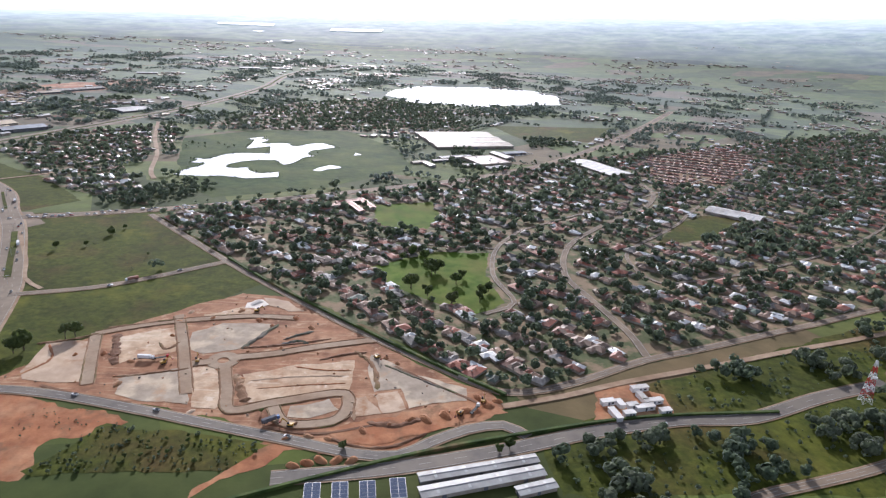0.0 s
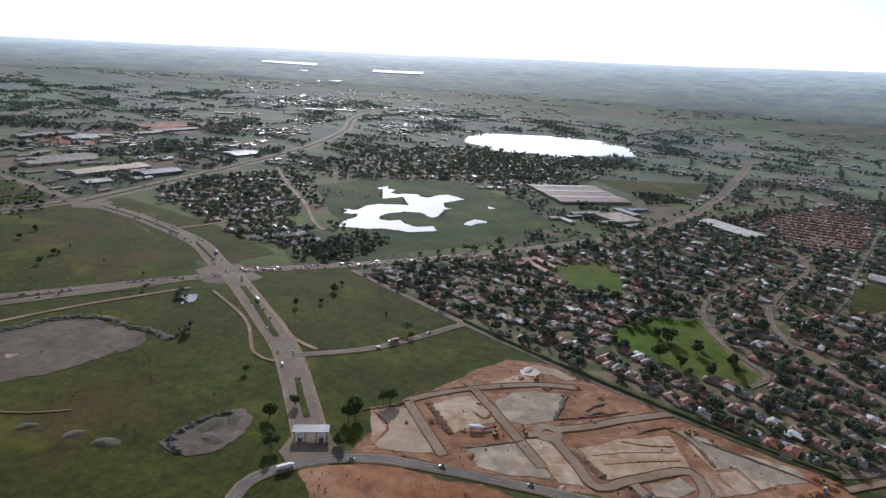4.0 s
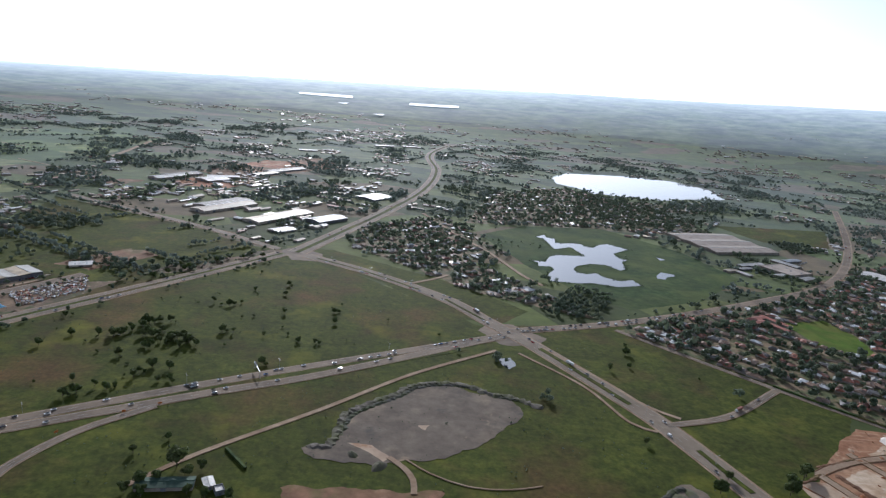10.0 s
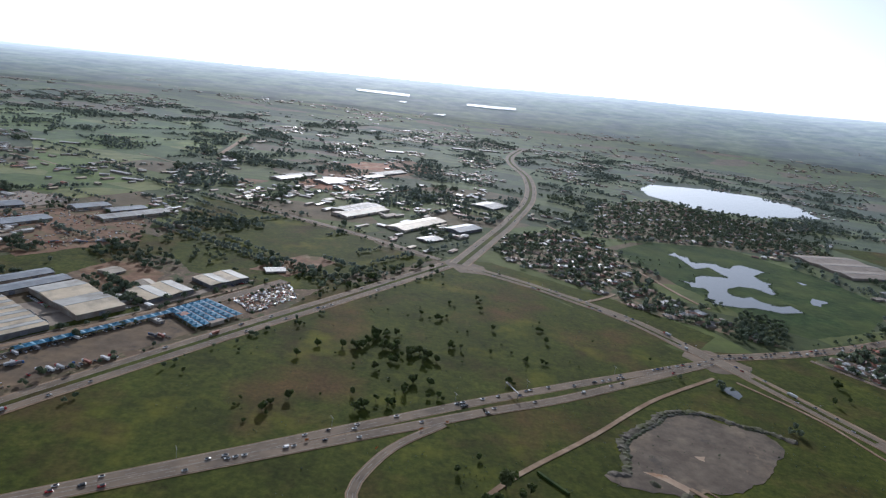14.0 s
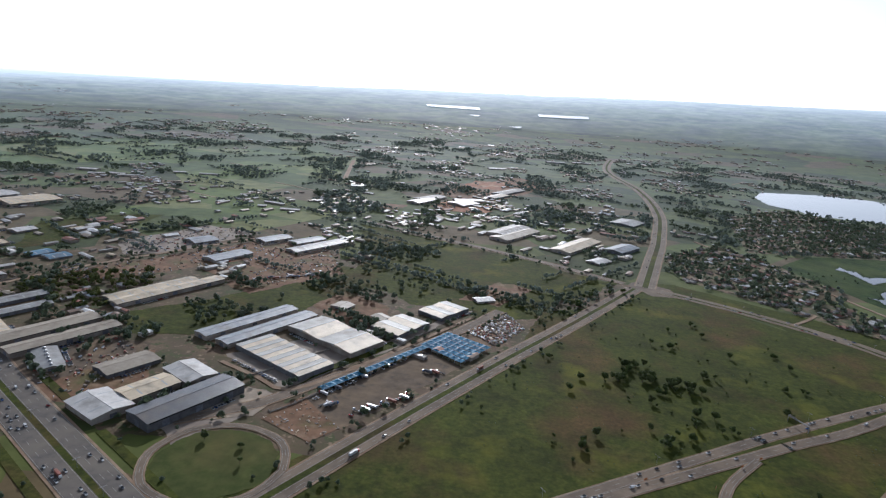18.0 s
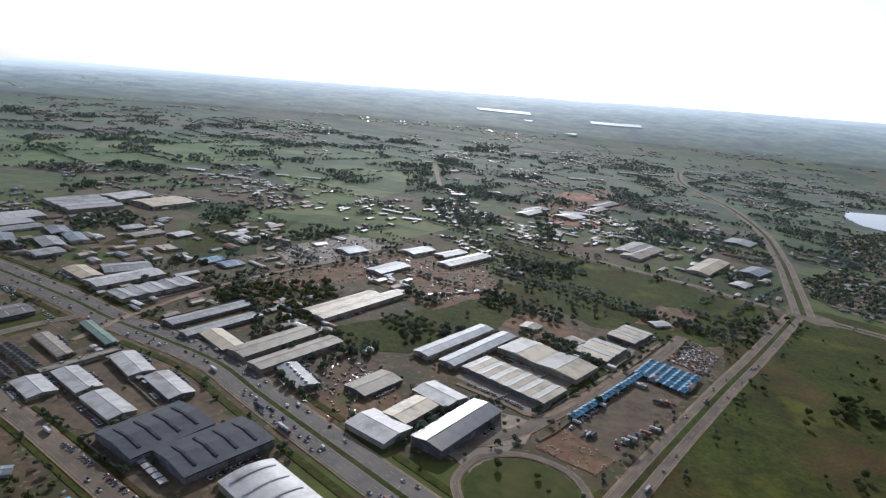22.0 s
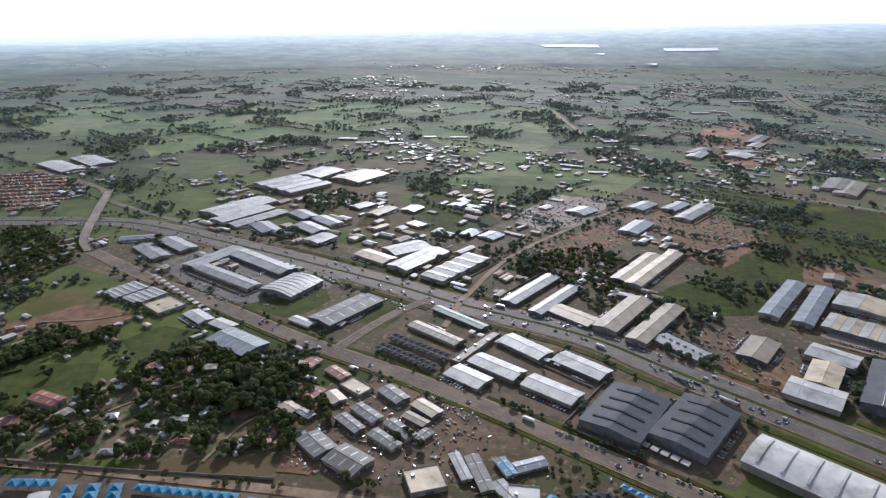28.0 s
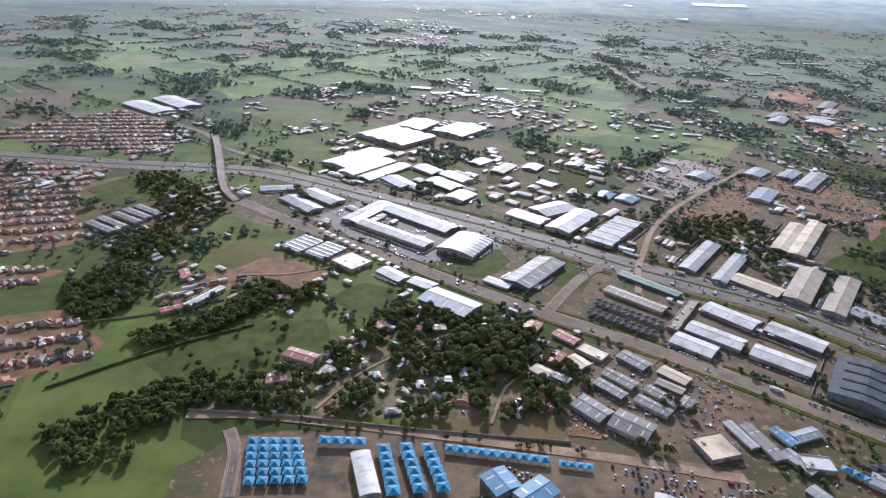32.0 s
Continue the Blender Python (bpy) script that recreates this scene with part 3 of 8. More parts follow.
        for s in (-1, 1):
            slopes[s] = put("roof_slope", slope(0, h + rise + 0.18, s * (w + over), h + 0.18 - rise * over / w, -l - over, l + over), roof)
        n = 0 if kind == "plain" else max(2, min(8, int(length / (6 if kind == "lights" else 11))))
        wide = 0.42 if kind == "lights" else 0.5
        if kind == "bars":
            for s in (-1, 1):
                bar = slope(s * 0.05, h + 0.62 + rise, s * w * 0.72, h + 0.62 + rise * 0.28, -0.8, 0.8, 0.45).mesh("roof_rib", DARK_NET)
                for i in range(4):
                    part("roof_rib", bar, slopes[s], "", pose(-l + (i + 0.7) * length / 4.4, 0, 0))
        elif kind == "vents":
            g = Geo()
            g.prism([(0.9, 0), (0.9, 0.9), (0, 1.3), (-0.9, 0.9), (-0.9, 0)], -0.8, 0.8)
            vent = g.mesh("roof_vent", GALV)
            for i in range(n * 2):
                part("roof_vent", vent, slopes[1], "", pose(-l + (i + 0.5) * length / n / 2, 0, h + rise * 0.8))
        else:
            g = Geo()
            g.prism([(0.4, h + rise + 0.12), (0, h + rise + 0.34), (-0.4, h + rise + 0.12)], -l - 0.3, l + 0.3)
            put("ridge_cap", g, roof)
            for s in (-1, 1):
                y0, y1 = s * w * 0.2, s * w * 0.85
                strip = slope(y0, h + 0.23 + rise * 0.8, y1, h + 0.23 + rise * 0.15, -wide, wide, 0.04).mesh("roof_light", SKYLIGHT)
                for i in range(n):
                    part("roof_light", strip, slopes[s], "", pose(-l + (i + 0.5) * length / n, 0, 0))
    shell = put("wall", walls, wallm)
    wide, tall = min(4.2, width * 0.3), min(4.0, h * 0.75)
    count = max(1, min(3, int(length / 14)))
    g = Geo()
    g.box(-wide / 2, wide / 2, -w - 0.12, -w + 0.02, 0, tall)
    shutter = g.mesh("roller_door", DOOR)
    for k in range(count):
        part("roller_door", shutter, shell, "", pose(-l + length * (k + 0.5) / count, 0, 0))
    g = Geo()
    g.box(-l - 0.1, -l + 0.02, -wide / 2, wide / 2, 0, tall)
    put("roller_door", g, DOOR, under=shell)
    if length > 24:
        g = Geo()
        g.box(-l + 1, l - 1, -w - 0.06, -w + 0.02, h * 0.82, h * 0.93)
        put("window_band", g, GLASS, None, "long strip of high windows under the eaves", shell)
    return base


ROOF_WORDS = {"white_roof": "a white ribbed metal roof", "zinc_roof": "a grey zinc roof", "weathered_roof": "a brown weathered roof", "old_zinc_roof": "an old dull zinc roof", "cream_roof": "a cream sheet roof",
              "dark_roof": "a dark slate-coloured roof", "beige_roof": "a beige sheet roof", "dark_green_roof": "a dark green roof", "iron_roof": "a plain iron-grey roof", "blue_grey_roof": "a blue-grey roof", "blue_roof": "a blue roof", "green_roof": "a faded green roof", "red_roof": "a rusty red roof"}

# ---- ground ----
def far_rise(x, y):
    """Low hills towards the skyline, higher to the east."""
    d = math.hypot(x + 600, y)
    s = min(1.0, max(0.0, (d - 2100) / 2700))
    bearing = math.degrees(math.atan2(-(x + 600), max(y, 1.0)))
    return s * s * (3 - 2 * s) * (185 - 2.6 * max(-45, min(45, bearing))) + s * 10 * noise.noise(Vector((x * 0.0011, y * 0.0011, 0)))


def build_ground():
    xs = [-5600 + 100 * i for i in range(107)]
    ys = [-3000 + 100 * i for i in range(83)]
    d = bpy.data.meshes.new("ground")
    v = [(x, y, far_rise(x, y)) for y in ys for x in xs]
    n = len(xs)
    d.from_pydata(v, [], [(j * n + i, j * n + i + 1, j * n + n + i + 1, j * n + n + i) for j in range(len(ys) - 1) for i in range(n - 1) if math.hypot(xs[i] + 650, ys[j] + 50) < 4900])
    d.materials.append(GRASSLAND)
    tagged(new("ground", d), "grassland with worn patches reaching the hazy skyline", "ground", kind="structure")


build_ground()


def build_backdrop():
    """Plain hills behind everything, slopes that climb to the skyline; their haze is painted as emission."""
    g = Geo()
    rings = [2800 + 90 * k for k in range(32)]
    n = 120
    for k, r in enumerate(rings):
        for i in range(n + 1):
            a = math.pi * (-0.1 + 1.2 * i / n)
            x, y = -600 + r * math.cos(a), r * math.sin(a)
            g.v.append((x, y, far_rise(x, y) + (-3 if k == 0 else 4 + 5 * noise.noise(Vector((x * 0.003, y * 0.003, 2))))))
    g.f = [(k * (n + 1) + i, k * (n + 1) + i + 1, (k + 1) * (n + 1) + i + 1, (k + 1) * (n + 1) + i) for k in range(len(rings) - 1) for i in range(n)]
    g.s = [0] * len(g.f)
    m = surface("painted_haze", (0.055, 0.085, 0.03), (0.12, 0.15, 0.06), 0.02, (0.025, 0.04, 0.03), 0.006, bump=0)
    nodes, links = m.node_tree.nodes, m.node_tree.links
    e = nodes["Principled BSDF"]
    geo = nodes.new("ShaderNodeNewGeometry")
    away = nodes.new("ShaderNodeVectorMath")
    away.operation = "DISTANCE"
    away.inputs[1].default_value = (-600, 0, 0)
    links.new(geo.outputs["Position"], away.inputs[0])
    # painted haze: emission grows and whitens with distance from the middle of the plan
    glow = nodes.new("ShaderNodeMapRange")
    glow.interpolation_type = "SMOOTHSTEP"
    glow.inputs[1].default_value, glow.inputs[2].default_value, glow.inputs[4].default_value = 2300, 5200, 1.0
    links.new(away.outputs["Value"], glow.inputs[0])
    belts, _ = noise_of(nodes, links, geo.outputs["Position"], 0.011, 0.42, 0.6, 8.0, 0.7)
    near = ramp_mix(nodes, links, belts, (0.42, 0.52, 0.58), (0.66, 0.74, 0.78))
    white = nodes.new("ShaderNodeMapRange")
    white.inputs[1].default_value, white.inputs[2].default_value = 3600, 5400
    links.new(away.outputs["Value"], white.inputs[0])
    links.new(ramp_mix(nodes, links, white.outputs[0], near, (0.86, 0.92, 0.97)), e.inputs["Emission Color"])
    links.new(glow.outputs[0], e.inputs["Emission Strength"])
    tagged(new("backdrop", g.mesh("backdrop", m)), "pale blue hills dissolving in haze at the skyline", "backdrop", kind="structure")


build_backdrop()


SITE_LEVEL = [0.31]


def site_road(pts, width):
    """A road bed of the unfinished estate, pale and without paint, with ragged windrows of spoil."""
    SITE_LEVEL[0] += 0.004
    line = smooth_line(pts, 4.0)
    tagged(new("site_road", ribbon(line, width / 2, SITE_LEVEL[0], 0.12).mesh("site_road", SITE_ROAD)), "graded road bed of the unfinished estate", "road", kind="structure")
    for s in (-1, 1):
        spoil_bank([tuple(p) for p in offset_line(line, s * (width / 2 + 0.45))], 0.75, 0.22, BROWN_EARTH)


def spoil_bank(pts, width, high, mat):
    """A ragged ridge of pushed-up earth, uneven in width and height."""
    line = smooth_line(pts, 1.6)
    r = random.Random(str(pts[0]))
    g = Geo()
    for i, p in enumerate(line):
        w = (line[min(i + 1, len(line) - 1)] - line[max(i - 1, 0)]).normalized()
        n = Vector((-w.y, w.x))
        end = 0.15 if i in (0, len(line) - 1) else 1.0
        a, b = width * r.uniform(0.25, 0.75) * end, width * r.uniform(0.25, 0.75) * end
        c = r.uniform(-0.2, 0.2) * width
        h = high * r.uniform(0.45, 1.25) * end
        g.v += [(*(p + n * a), 0.2), (*(p + n * (c + a * 0.3)), 0.24 + h), (*(p + n * (c - b * 0.3)), 0.24 + h * r.uniform(0.7, 1.1)), (*(p - n * b), 0.2)]
    for i in range(len(line) - 1):
        k = 4 * i
        g.f += [(k + j, k + 4 + j, k + 5 + j, k + 1 + j) for j in range(3)]
    g.s = [0] * len(g.f)
    return tagged(new("spoil_bank", g.mesh("spoil_bank", mat)), "ragged ridge of brown spoil pushed up on bare earth", "spoil bank", kind="structure")


def roundabout(x, y):
    ring = [Vector((x + 5 * math.cos(a * math.pi / 12), y + 5 * math.sin(a * math.pi / 12))) for a in range(25)]
    SITE_LEVEL[0] += 0.004
    tagged(new("roundabout", ribbon(ring, 2.4, SITE_LEVEL[0], 0.12).mesh("roundabout", SITE_ROAD)), "ring of graded earth for a future roundabout", "roundabout", kind="structure")


# roads
road('road_main', [(-200, 234), (-215, 275), (-232.5, 318.5), (-254, 356.5), (-294, 422), (-323, 461), (-360, 512), (-437, 574), (-502, 612)], 13.6)
road('verge_track', [(-286, 416), (-251, 366), (-233, 336), (-216, 323)], 2.6, mat=DIRTROAD)
road('road_industry', [(-536, 629), (-636, 694), (-742, 750), (-867, 816)], 8)
road('road_far', [(-515, 621), (-482, 744), (-444, 891), (-397, 1127), (-380, 1412), (-397, 1823), (-256, 2520)], 7, dual=13)
road('road_east', [(-311, 443), (-222, 479), (-137, 524), (-37, 587), (65, 660), (161, 771), (294, 982), (479, 1320)], 9)
road('carriageway_a', [(-312, 435), (-434, 360), (-505, 314), (-535, 293), (-879, 52), (-1092, -97)], 7)
road('carriageway_b', [(-314, 431), (-347, 408), (-435, 343), (-488, 311), (-527, 286), (-880, 59), (-1099, -82)], 7)
road('road_yard', [(-528, 612), (-606, 478), (-655, 397), (-696, 327), (-727, 273), (-751, 230), (-877, 2), (-1119, -436)], 6, dual=10)
road('highway', [(-2251, 377), (-1751, 437), (-1643, 450), (-1527, 472), (-1463, 470), (-1332, 428), (-1183, 373), (-1121, 345), (-1075, 329), (-1014, 305), (-963, 269), (-872, 207), (-599, 21), (-186, -261)], 11.5, dual=15)
road('road_service', [(-1470, 388), (-1380, 341), (-1303, 307), (-1211, 263), (-1137, 234), (-1074, 206), (-1008, 172), (-776, 52), (-332, -178)], 11)
road('road_site', [(-196, 100), (-208, 150), (-217, 178), (-221, 194), (-217, 206), (-206, 214.5), (-194, 220), (-184, 223), (-170, 224), (-146, 221), (-114, 214), (-82, 206), (-49, 198), (-26, 192), (-9, 192), (2, 200), (16, 209), (31, 213), (40, 206)], 5)
road('road_south', [(-52, 177), (-10, 185), (32, 198), (67, 211), (104, 221), (136, 225), (175, 243), (215, 258)], 7)
road('road_edge', [(-218, 467), (-130, 376), (-84, 332), (-43, 295), (-4, 263), (25, 241), (36, 237), (51, 240), (73, 251), (104, 270), (141, 286), (178, 303), (220, 322), (275, 348), (420, 410), (620, 500)], 4)
road('road_link', [(-228, 313), (-182, 332), (-130, 376)], 4.4)
road('street_park', [(66, 467), (45, 423), (39, 372), (48, 332), (30, 315)], 3.5)
road('street_curve', [(167, 737), (214, 646), (201, 571), (131, 484), (98, 433), (86, 379), (94, 342), (105, 299), (107, 274)], 4.5)
road('street_east', [(423, 798), (247, 569), (202, 503), (147, 438), (136, 413), (138, 382), (149, 369)], 3)
road('track_field', [(-321, 404), (-379, 354), (-428, 299), (-475, 250), (-497, 221)], 3, mat=DIRTROAD)
road('road_ramp', [(-515, 289), (-540, 259), (-553, 227), (-552, 209), (-544, 184), (-528, 158), (-505, 134)], 4.5)
road('track_pond', [(-392, 894), (-347, 778), (-306, 687), (-279, 609), (-262, 576)], 4.4, mat=DIRTROAD)
road('road_branch', [(-399, 540), (-373, 564), (-356, 584)], 3.6, mat=DIRTROAD)
road('road_estate', [(-843, 252), (-810, 278), (-791, 302), (-709, 418), (-667, 495)], 8)
road('road_yards', [(-1119, 301), (-1110, 365), (-1071, 484), (-951, 679)], 5, mat=DIRTROAD)
road('road_cross', [(-1185, 253), (-1162, 311), (-1139, 347)], 7)
road('road_depot', [(-1360, 103), (-1313, 112), (-1173, 120), (-1089, 121)], 6, mat=DIRTROAD)
road('track_park', [(-1316, 58), (-1325, 84), (-1335, 98)], 5)
road('track_far', [(-997, 1179), (-1062, 1507)], 9, mat=DIRTROAD)
road('slip_highway', [(-1568, 545), (-1502, 514), (-1404, 475)], 6)
road('track_bank', [(-305, 402), (-268, 357), (-250, 314), (-236, 305)], 2.2, mat=DIRTROAD)
# ground patches
area('building_site', [(-182, 228), (-161, 274), (-106, 330), (-78, 325), (-35, 287), (-5, 258), (26, 236), (33, 226), (-16, 198), (-49, 202), (-82, 209), (-115, 218)], SITE_EARTH, 0.06)
area('bare_slope', [(-201, 217), (-169, 220), (-123, 211), (-113, 205), (-137, 189), (-134, 175), (-184, 171)], RED_EARTH, 0.05, wiggle=3)
area('churned_earth', [(-77, 167), (-51, 192), (-22, 189), (2, 205), (34, 222), (23, 239), (-24, 207), (-57, 198)], RED_EARTH, 0.08, wiggle=3)
area('scrub_bank', [(-121, 204), (-55, 196), (-68, 180), (-134, 175)], MEADOW, 0.09, wiggle=2)
area('brown_lot', [(-432, 228), (-359, 234), (-355, 213), (-420, 207)], BROWN_EARTH, 0.06, wiggle=3.2)
area('gravel_lot', [(-356, 234), (-306, 241), (-279, 229), (-280, 220), (-354, 213)], MEADOW, 0.06, wiggle=5.5)
area('marsh', [(-314, 784), (-249, 863), (-127, 891), (-49, 779), (-24, 666), (-106, 569), (-190, 522), (-232, 570), (-267, 644)], REED, 0.07)
area('park', [(-38, 378), (-4, 409), (39, 414), (35, 371), (42, 331), (25, 314), (-4, 332), (-26, 348)], PARK_LAWN, 0.08)
area('sports_field', [(-51, 521), (-2, 541), (5, 502), (-4, 463), (-33, 451), (-48, 475)], PARK_LAWN, 0.08)
area('dry_field', [(165, 445), (202, 506), (238, 536), (269, 527), (216, 467)], MEADOW, 0.08)
area('far_field', [(82, 1005), (294, 1040), (212, 891), (116, 898)], MEADOW, 0.08)
area('field_north', [(-287, 435), (-225, 465), (-140, 378), (-221, 322), (-231, 337)], MEADOW, 0.05)
area('field_triangle', [(-628, 504), (-523, 575), (-339, 427), (-537, 302), (-624, 245), (-686, 277)], MEADOW, 0.05)
area('yard_depot', [(-800, 272), (-718, 387), (-691, 367), (-754, 258), (-764, 250)], YARD, 0.07)
area('yard_estate', [(-814, 383), (-750, 398), (-717, 455), (-691, 488), (-745, 383), (-799, 303), (-853, 342)], CONCRETE, 0.07)
area('scrap_yard', [(-693, 438), (-661, 491), (-645, 456), (-668, 412)], BROWN_EARTH, 0.07)
area('dirt_lot', [(-703, 526), (-668, 592), (-637, 569), (-669, 507)], BROWN_EARTH, 0.10)
area('earth_lot', [(-706, 515), (-690, 548), (-660, 545), (-672, 512)], BROWN_EARTH, 0.06)
area('dirt_court', [(-829, 456), (-812, 503), (-765, 474), (-758, 443), (-786, 420)], BROWN_EARTH, 0.10)
area('machine_yard', [(-997, 300), (-943, 357), (-908, 327), (-949, 252)], YARD, 0.06)
area('red_yard', [(-950, 286), (-902, 337), (-882, 293), (-904, 255), (-938, 261)], BROWN_EARTH, 0.05)
area('stock_yard', [(-1093, 586), (-1044, 699), (-971, 688), (-1015, 571), (-1057, 542)], CONCRETE, 0.06)
area('trade_yard', [(-1070, 468), (-954, 653), (-880, 670), (-836, 571), (-882, 494), (-939, 568), (-990, 502), (-1043, 444)], BROWN_EARTH, 0.05)
area('forecourt', [(-1133, 215), (-1096, 325), (-995, 263), (-1033, 203)], YARD, 0.06)
area('dealer_court', [(-1394, 368), (-1355, 448), (-1224, 377), (-1226, 329), (-1268, 289)], TAR, 0.05)
area('brown_field', [(-1417, 262), (-1399, 294), (-1345, 273), (-1353, 235)], BROWN_EARTH, 0.05)
area('tan_field', [(-1445, 275), (-1429, 306), (-1394, 298), (-1411, 261), (-1424, 262)], DRY_GRASS, 0.06)
area('truck_park', [(-1422, 197), (-1440, 203), (-1433, 230), (-1424, 253), (-1405, 258), (-1391, 247), (-1402, 226)], BROWN_EARTH, 0.06)
area('paddock', [(-1414, 145), (-1394, 173), (-1375, 194), (-1325, 208), (-1310, 176), (-1347, 139), (-1373, 116)], LAWN, 0.05)
area('depot_floor', [(-1329, 93), (-1273, 113), (-1170, 121), (-1126, 112), (-1128, 101), (-1316, 58)], YARD, 0.06)
area('workshop_yard', [(-1173, 137), (-1151, 230), (-1091, 220), (-1071, 180), (-1078, 143), (-1123, 132)], YARD, 0.05)
area('dealer_apron', [(-1033, 203), (-1005, 257), (-931, 224), (-950, 192), (-971, 166), (-1005, 179)], YARD, 0.06)
area('apron_front', [(-848, 244), (-820, 301), (-796, 295), (-809, 265), (-830, 229)], CONCRETE, 0.06)
area('junction', [(-333, 441), (-322, 460), (-304, 459), (-280, 436), (-288, 418), (-318, 416)], ASPHALT, 0.06)
area('junction', [(-533, 626), (-517, 645), (-488, 624), (-489, 594), (-514, 592)], ASPHALT, 0.06)
# bare earth between and beside the two carriageways
tagged(new("verge", ribbon(smooth_line([(-345, 407), (-434, 351), (-505, 312), (-560, 274), (-700, 176), (-879, 55)]), 7.4, 0.2, 0.15).mesh("verge", MEADOW)), "rough grass and bare earth between two carriageways", "verge", kind="structure")
# grassed islands between the carriageways
for pts, half in (([(-358, 509), (-344, 489), (-326, 464)], 1.1), ([(-288, 414), (-273, 389), (-259, 364), (-243, 336)], 1.8), ([(-219, 288), (-213, 270), (-206, 252)], 1.5), ([(-490, 605), (-437, 573), (-382, 530)], 1.1)):
    tagged(new("median", ribbon(smooth_line(pts, 3.0), half, 0.56, 0.2).mesh("median", MEADOW)), "grassy island with kerbs between the carriageways", "median", kind="structure")
# water
area('lake', [(-106, 1472), (-57, 1582), (27, 1607), (138, 1643), (225, 1608), (274, 1495), (252, 1344), (212, 1321), (154, 1299), (85, 1245), (37, 1242), (-20, 1259), (-60, 1256), (-76, 1316), (-113, 1368)], WATER, 0.12, wiggle=5.0)
area('puddle', [(-320, 389), (-312, 393), (-310, 380), (-315, 373), (-319, 379)], WATER, 0.12)
# sheds
shed(-1060, 280, 35, 16, 144, 6, WHITE, 'gable')
shed(-1023, 262, 35, 16, 146, 6, WHITE, 'gable')
shed(-1076, 250, 35, 15, 150, 6, WHITE, 'gable')
shed(-1041, 230, 34, 16, 151, 6, WHITE, 'gable')
shed(-1092, 235, 26, 16, 150, 5, WHITE, 'gable')
shed(-1000, 213, 48, 34, 63, 10, SLATE, 'bars')
shed(-964, 208, 51, 31, 59, 10, SLATE, 'bars')
shed(-915, 176, 58, 30, 146, 10, WHITE, 'ribs')
shed(-1250, 246, 38, 22, 155, 8, GREYBLUE, 'gable')
shed(-1195, 311, 56, 22, 63, 7, OLD_ZINC, 'gable')
shed(-1221, 287, 20, 8, 155, 4, WHITE, 'plain')
shed(-1349, 394, 58, 17, 70, 6, STEEL, 'gable')
shed(-1315, 353, 73, 14, 154, 6, STEEL, 'gable')
shed(-1302, 392, 75, 19, 151, 6, STEEL, 'gable')
shed(-1253, 345, 39, 32, 71, 8, WHITE, 'waves')
shed(-1414, 396, 45, 17, 145, 5, STEEL, 'gable')
shed(-1402, 420, 45, 18, 149, 5, STEEL, 'gable')
shed(-1380, 311, 28, 20, 65, 5, WHITE, 'saw5')
shed(-1358, 304, 27, 20, 66, 5, WHITE, 'saw5')
shed(-1333, 291, 24, 22, 150, 5, CREAM, 'flat')
shed(-1298, 279, 23, 12, 148, 4, WHITE, 'gable')
shed(-1274, 271, 19, 11, 157, 4, WHITE, 'gable')
shed(-1206, 426, 37, 19, 151, 6, CREAM, 'gable')
shed(-1183, 455, 41, 26, 45, 6, STEEL, 'gable')
shed(-1165, 427, 62, 23, 63, 8, WHITE, 'gable')
shed(-1128, 414, 72, 24, 63, 8, WHITE, 'saw5')
shed(-1060, 381, 72, 13, 62, 6, STEEL, 'gable')
shed(-1040, 364, 67, 11, 62, 6, STEEL, 'gable')
shed(-1027, 337, 36, 17, 144, 5, CREAM, 'gable')
shed(-990, 346, 69, 18, 62, 8, TAUPE, 'plain')
shed(-968, 334, 74, 15, 61, 8, TAUPE, 'plain')
shed(-956, 302, 35, 15, 135, 5, STEEL, 'vents')
shed(-970, 449, 82, 14, 62, 7, CREAM, 'gable')
shed(-954, 449, 102, 14, 62, 8, CREAM, 'gable')
shed(-905, 308, 35, 19, 60, 6, TAUPE, 'plain')
shed(-862, 401, 86, 14, 60, 8, GREYBLUE, 'plain')
shed(-842, 392, 86, 14, 61, 8, GREYBLUE, 'plain')
shed(-790, 392, 70, 34, 148, 9, CREAM, 'saw2')
shed(-814, 347, 70, 30, 148, 8, CREAM, 'saw6')
shed(-746, 428, 40, 29, 60, 7, CREAM, 'saw2')
shed(-716, 475, 38, 26, 57, 7, CREAM, 'saw2')
shed(-843, 270, 63, 21, 62, 12, IRON, 'plain')
shed(-888, 255, 30, 24, 151, 8, WHITE, 'gable')
shed(-874, 280, 32, 18, 62, 8, CREAM, 'gable')
shed(-860, 305, 29, 21, 147, 9, WHITE, 'gable')
shed(-683, 519, 18, 12, 29, 4, WHITE, 'gable')
shed(-803, 461, 15, 15, 66, 4, TAUPE, 'plain')
shed(-765, 444, 14, 11, 142, 3.5, TAUPE, 'plain')
shed(-1388, 664, 78, 68, 152, 10, WHITE, 'saw4')
shed(-1314, 729, 66, 48, 66, 9, CREAM, 'lights')
shed(-1376, 738, 56, 41, 73, 8, WHITE, 'gable')
shed(-1405, 552, 82, 35, 65, 8, WHITE, 'gable')
shed(-1387, 525, 71, 22, 65, 7, WHITE, 'gable')
shed(-1365, 516, 71, 18, 65, 5, STEEL, 'gable')
shed(-1321, 538, 32, 20, 143, 6, GREYBLUE, 'plain')
shed(-1288, 522, 36, 18, 143, 6, GREYBLUE, 'plain')
shed(-1296, 495, 38, 21, 144, 6, STEEL, 'gable')
shed(-1274, 464, 27, 21, 66, 6, STEEL, 'gable')
shed(-1343, 487, 35, 21, 138, 5, GREYBLUE, 'plain')
shed(-1754, 689, 84, 33, 152, 7, WHITE, 'gable')
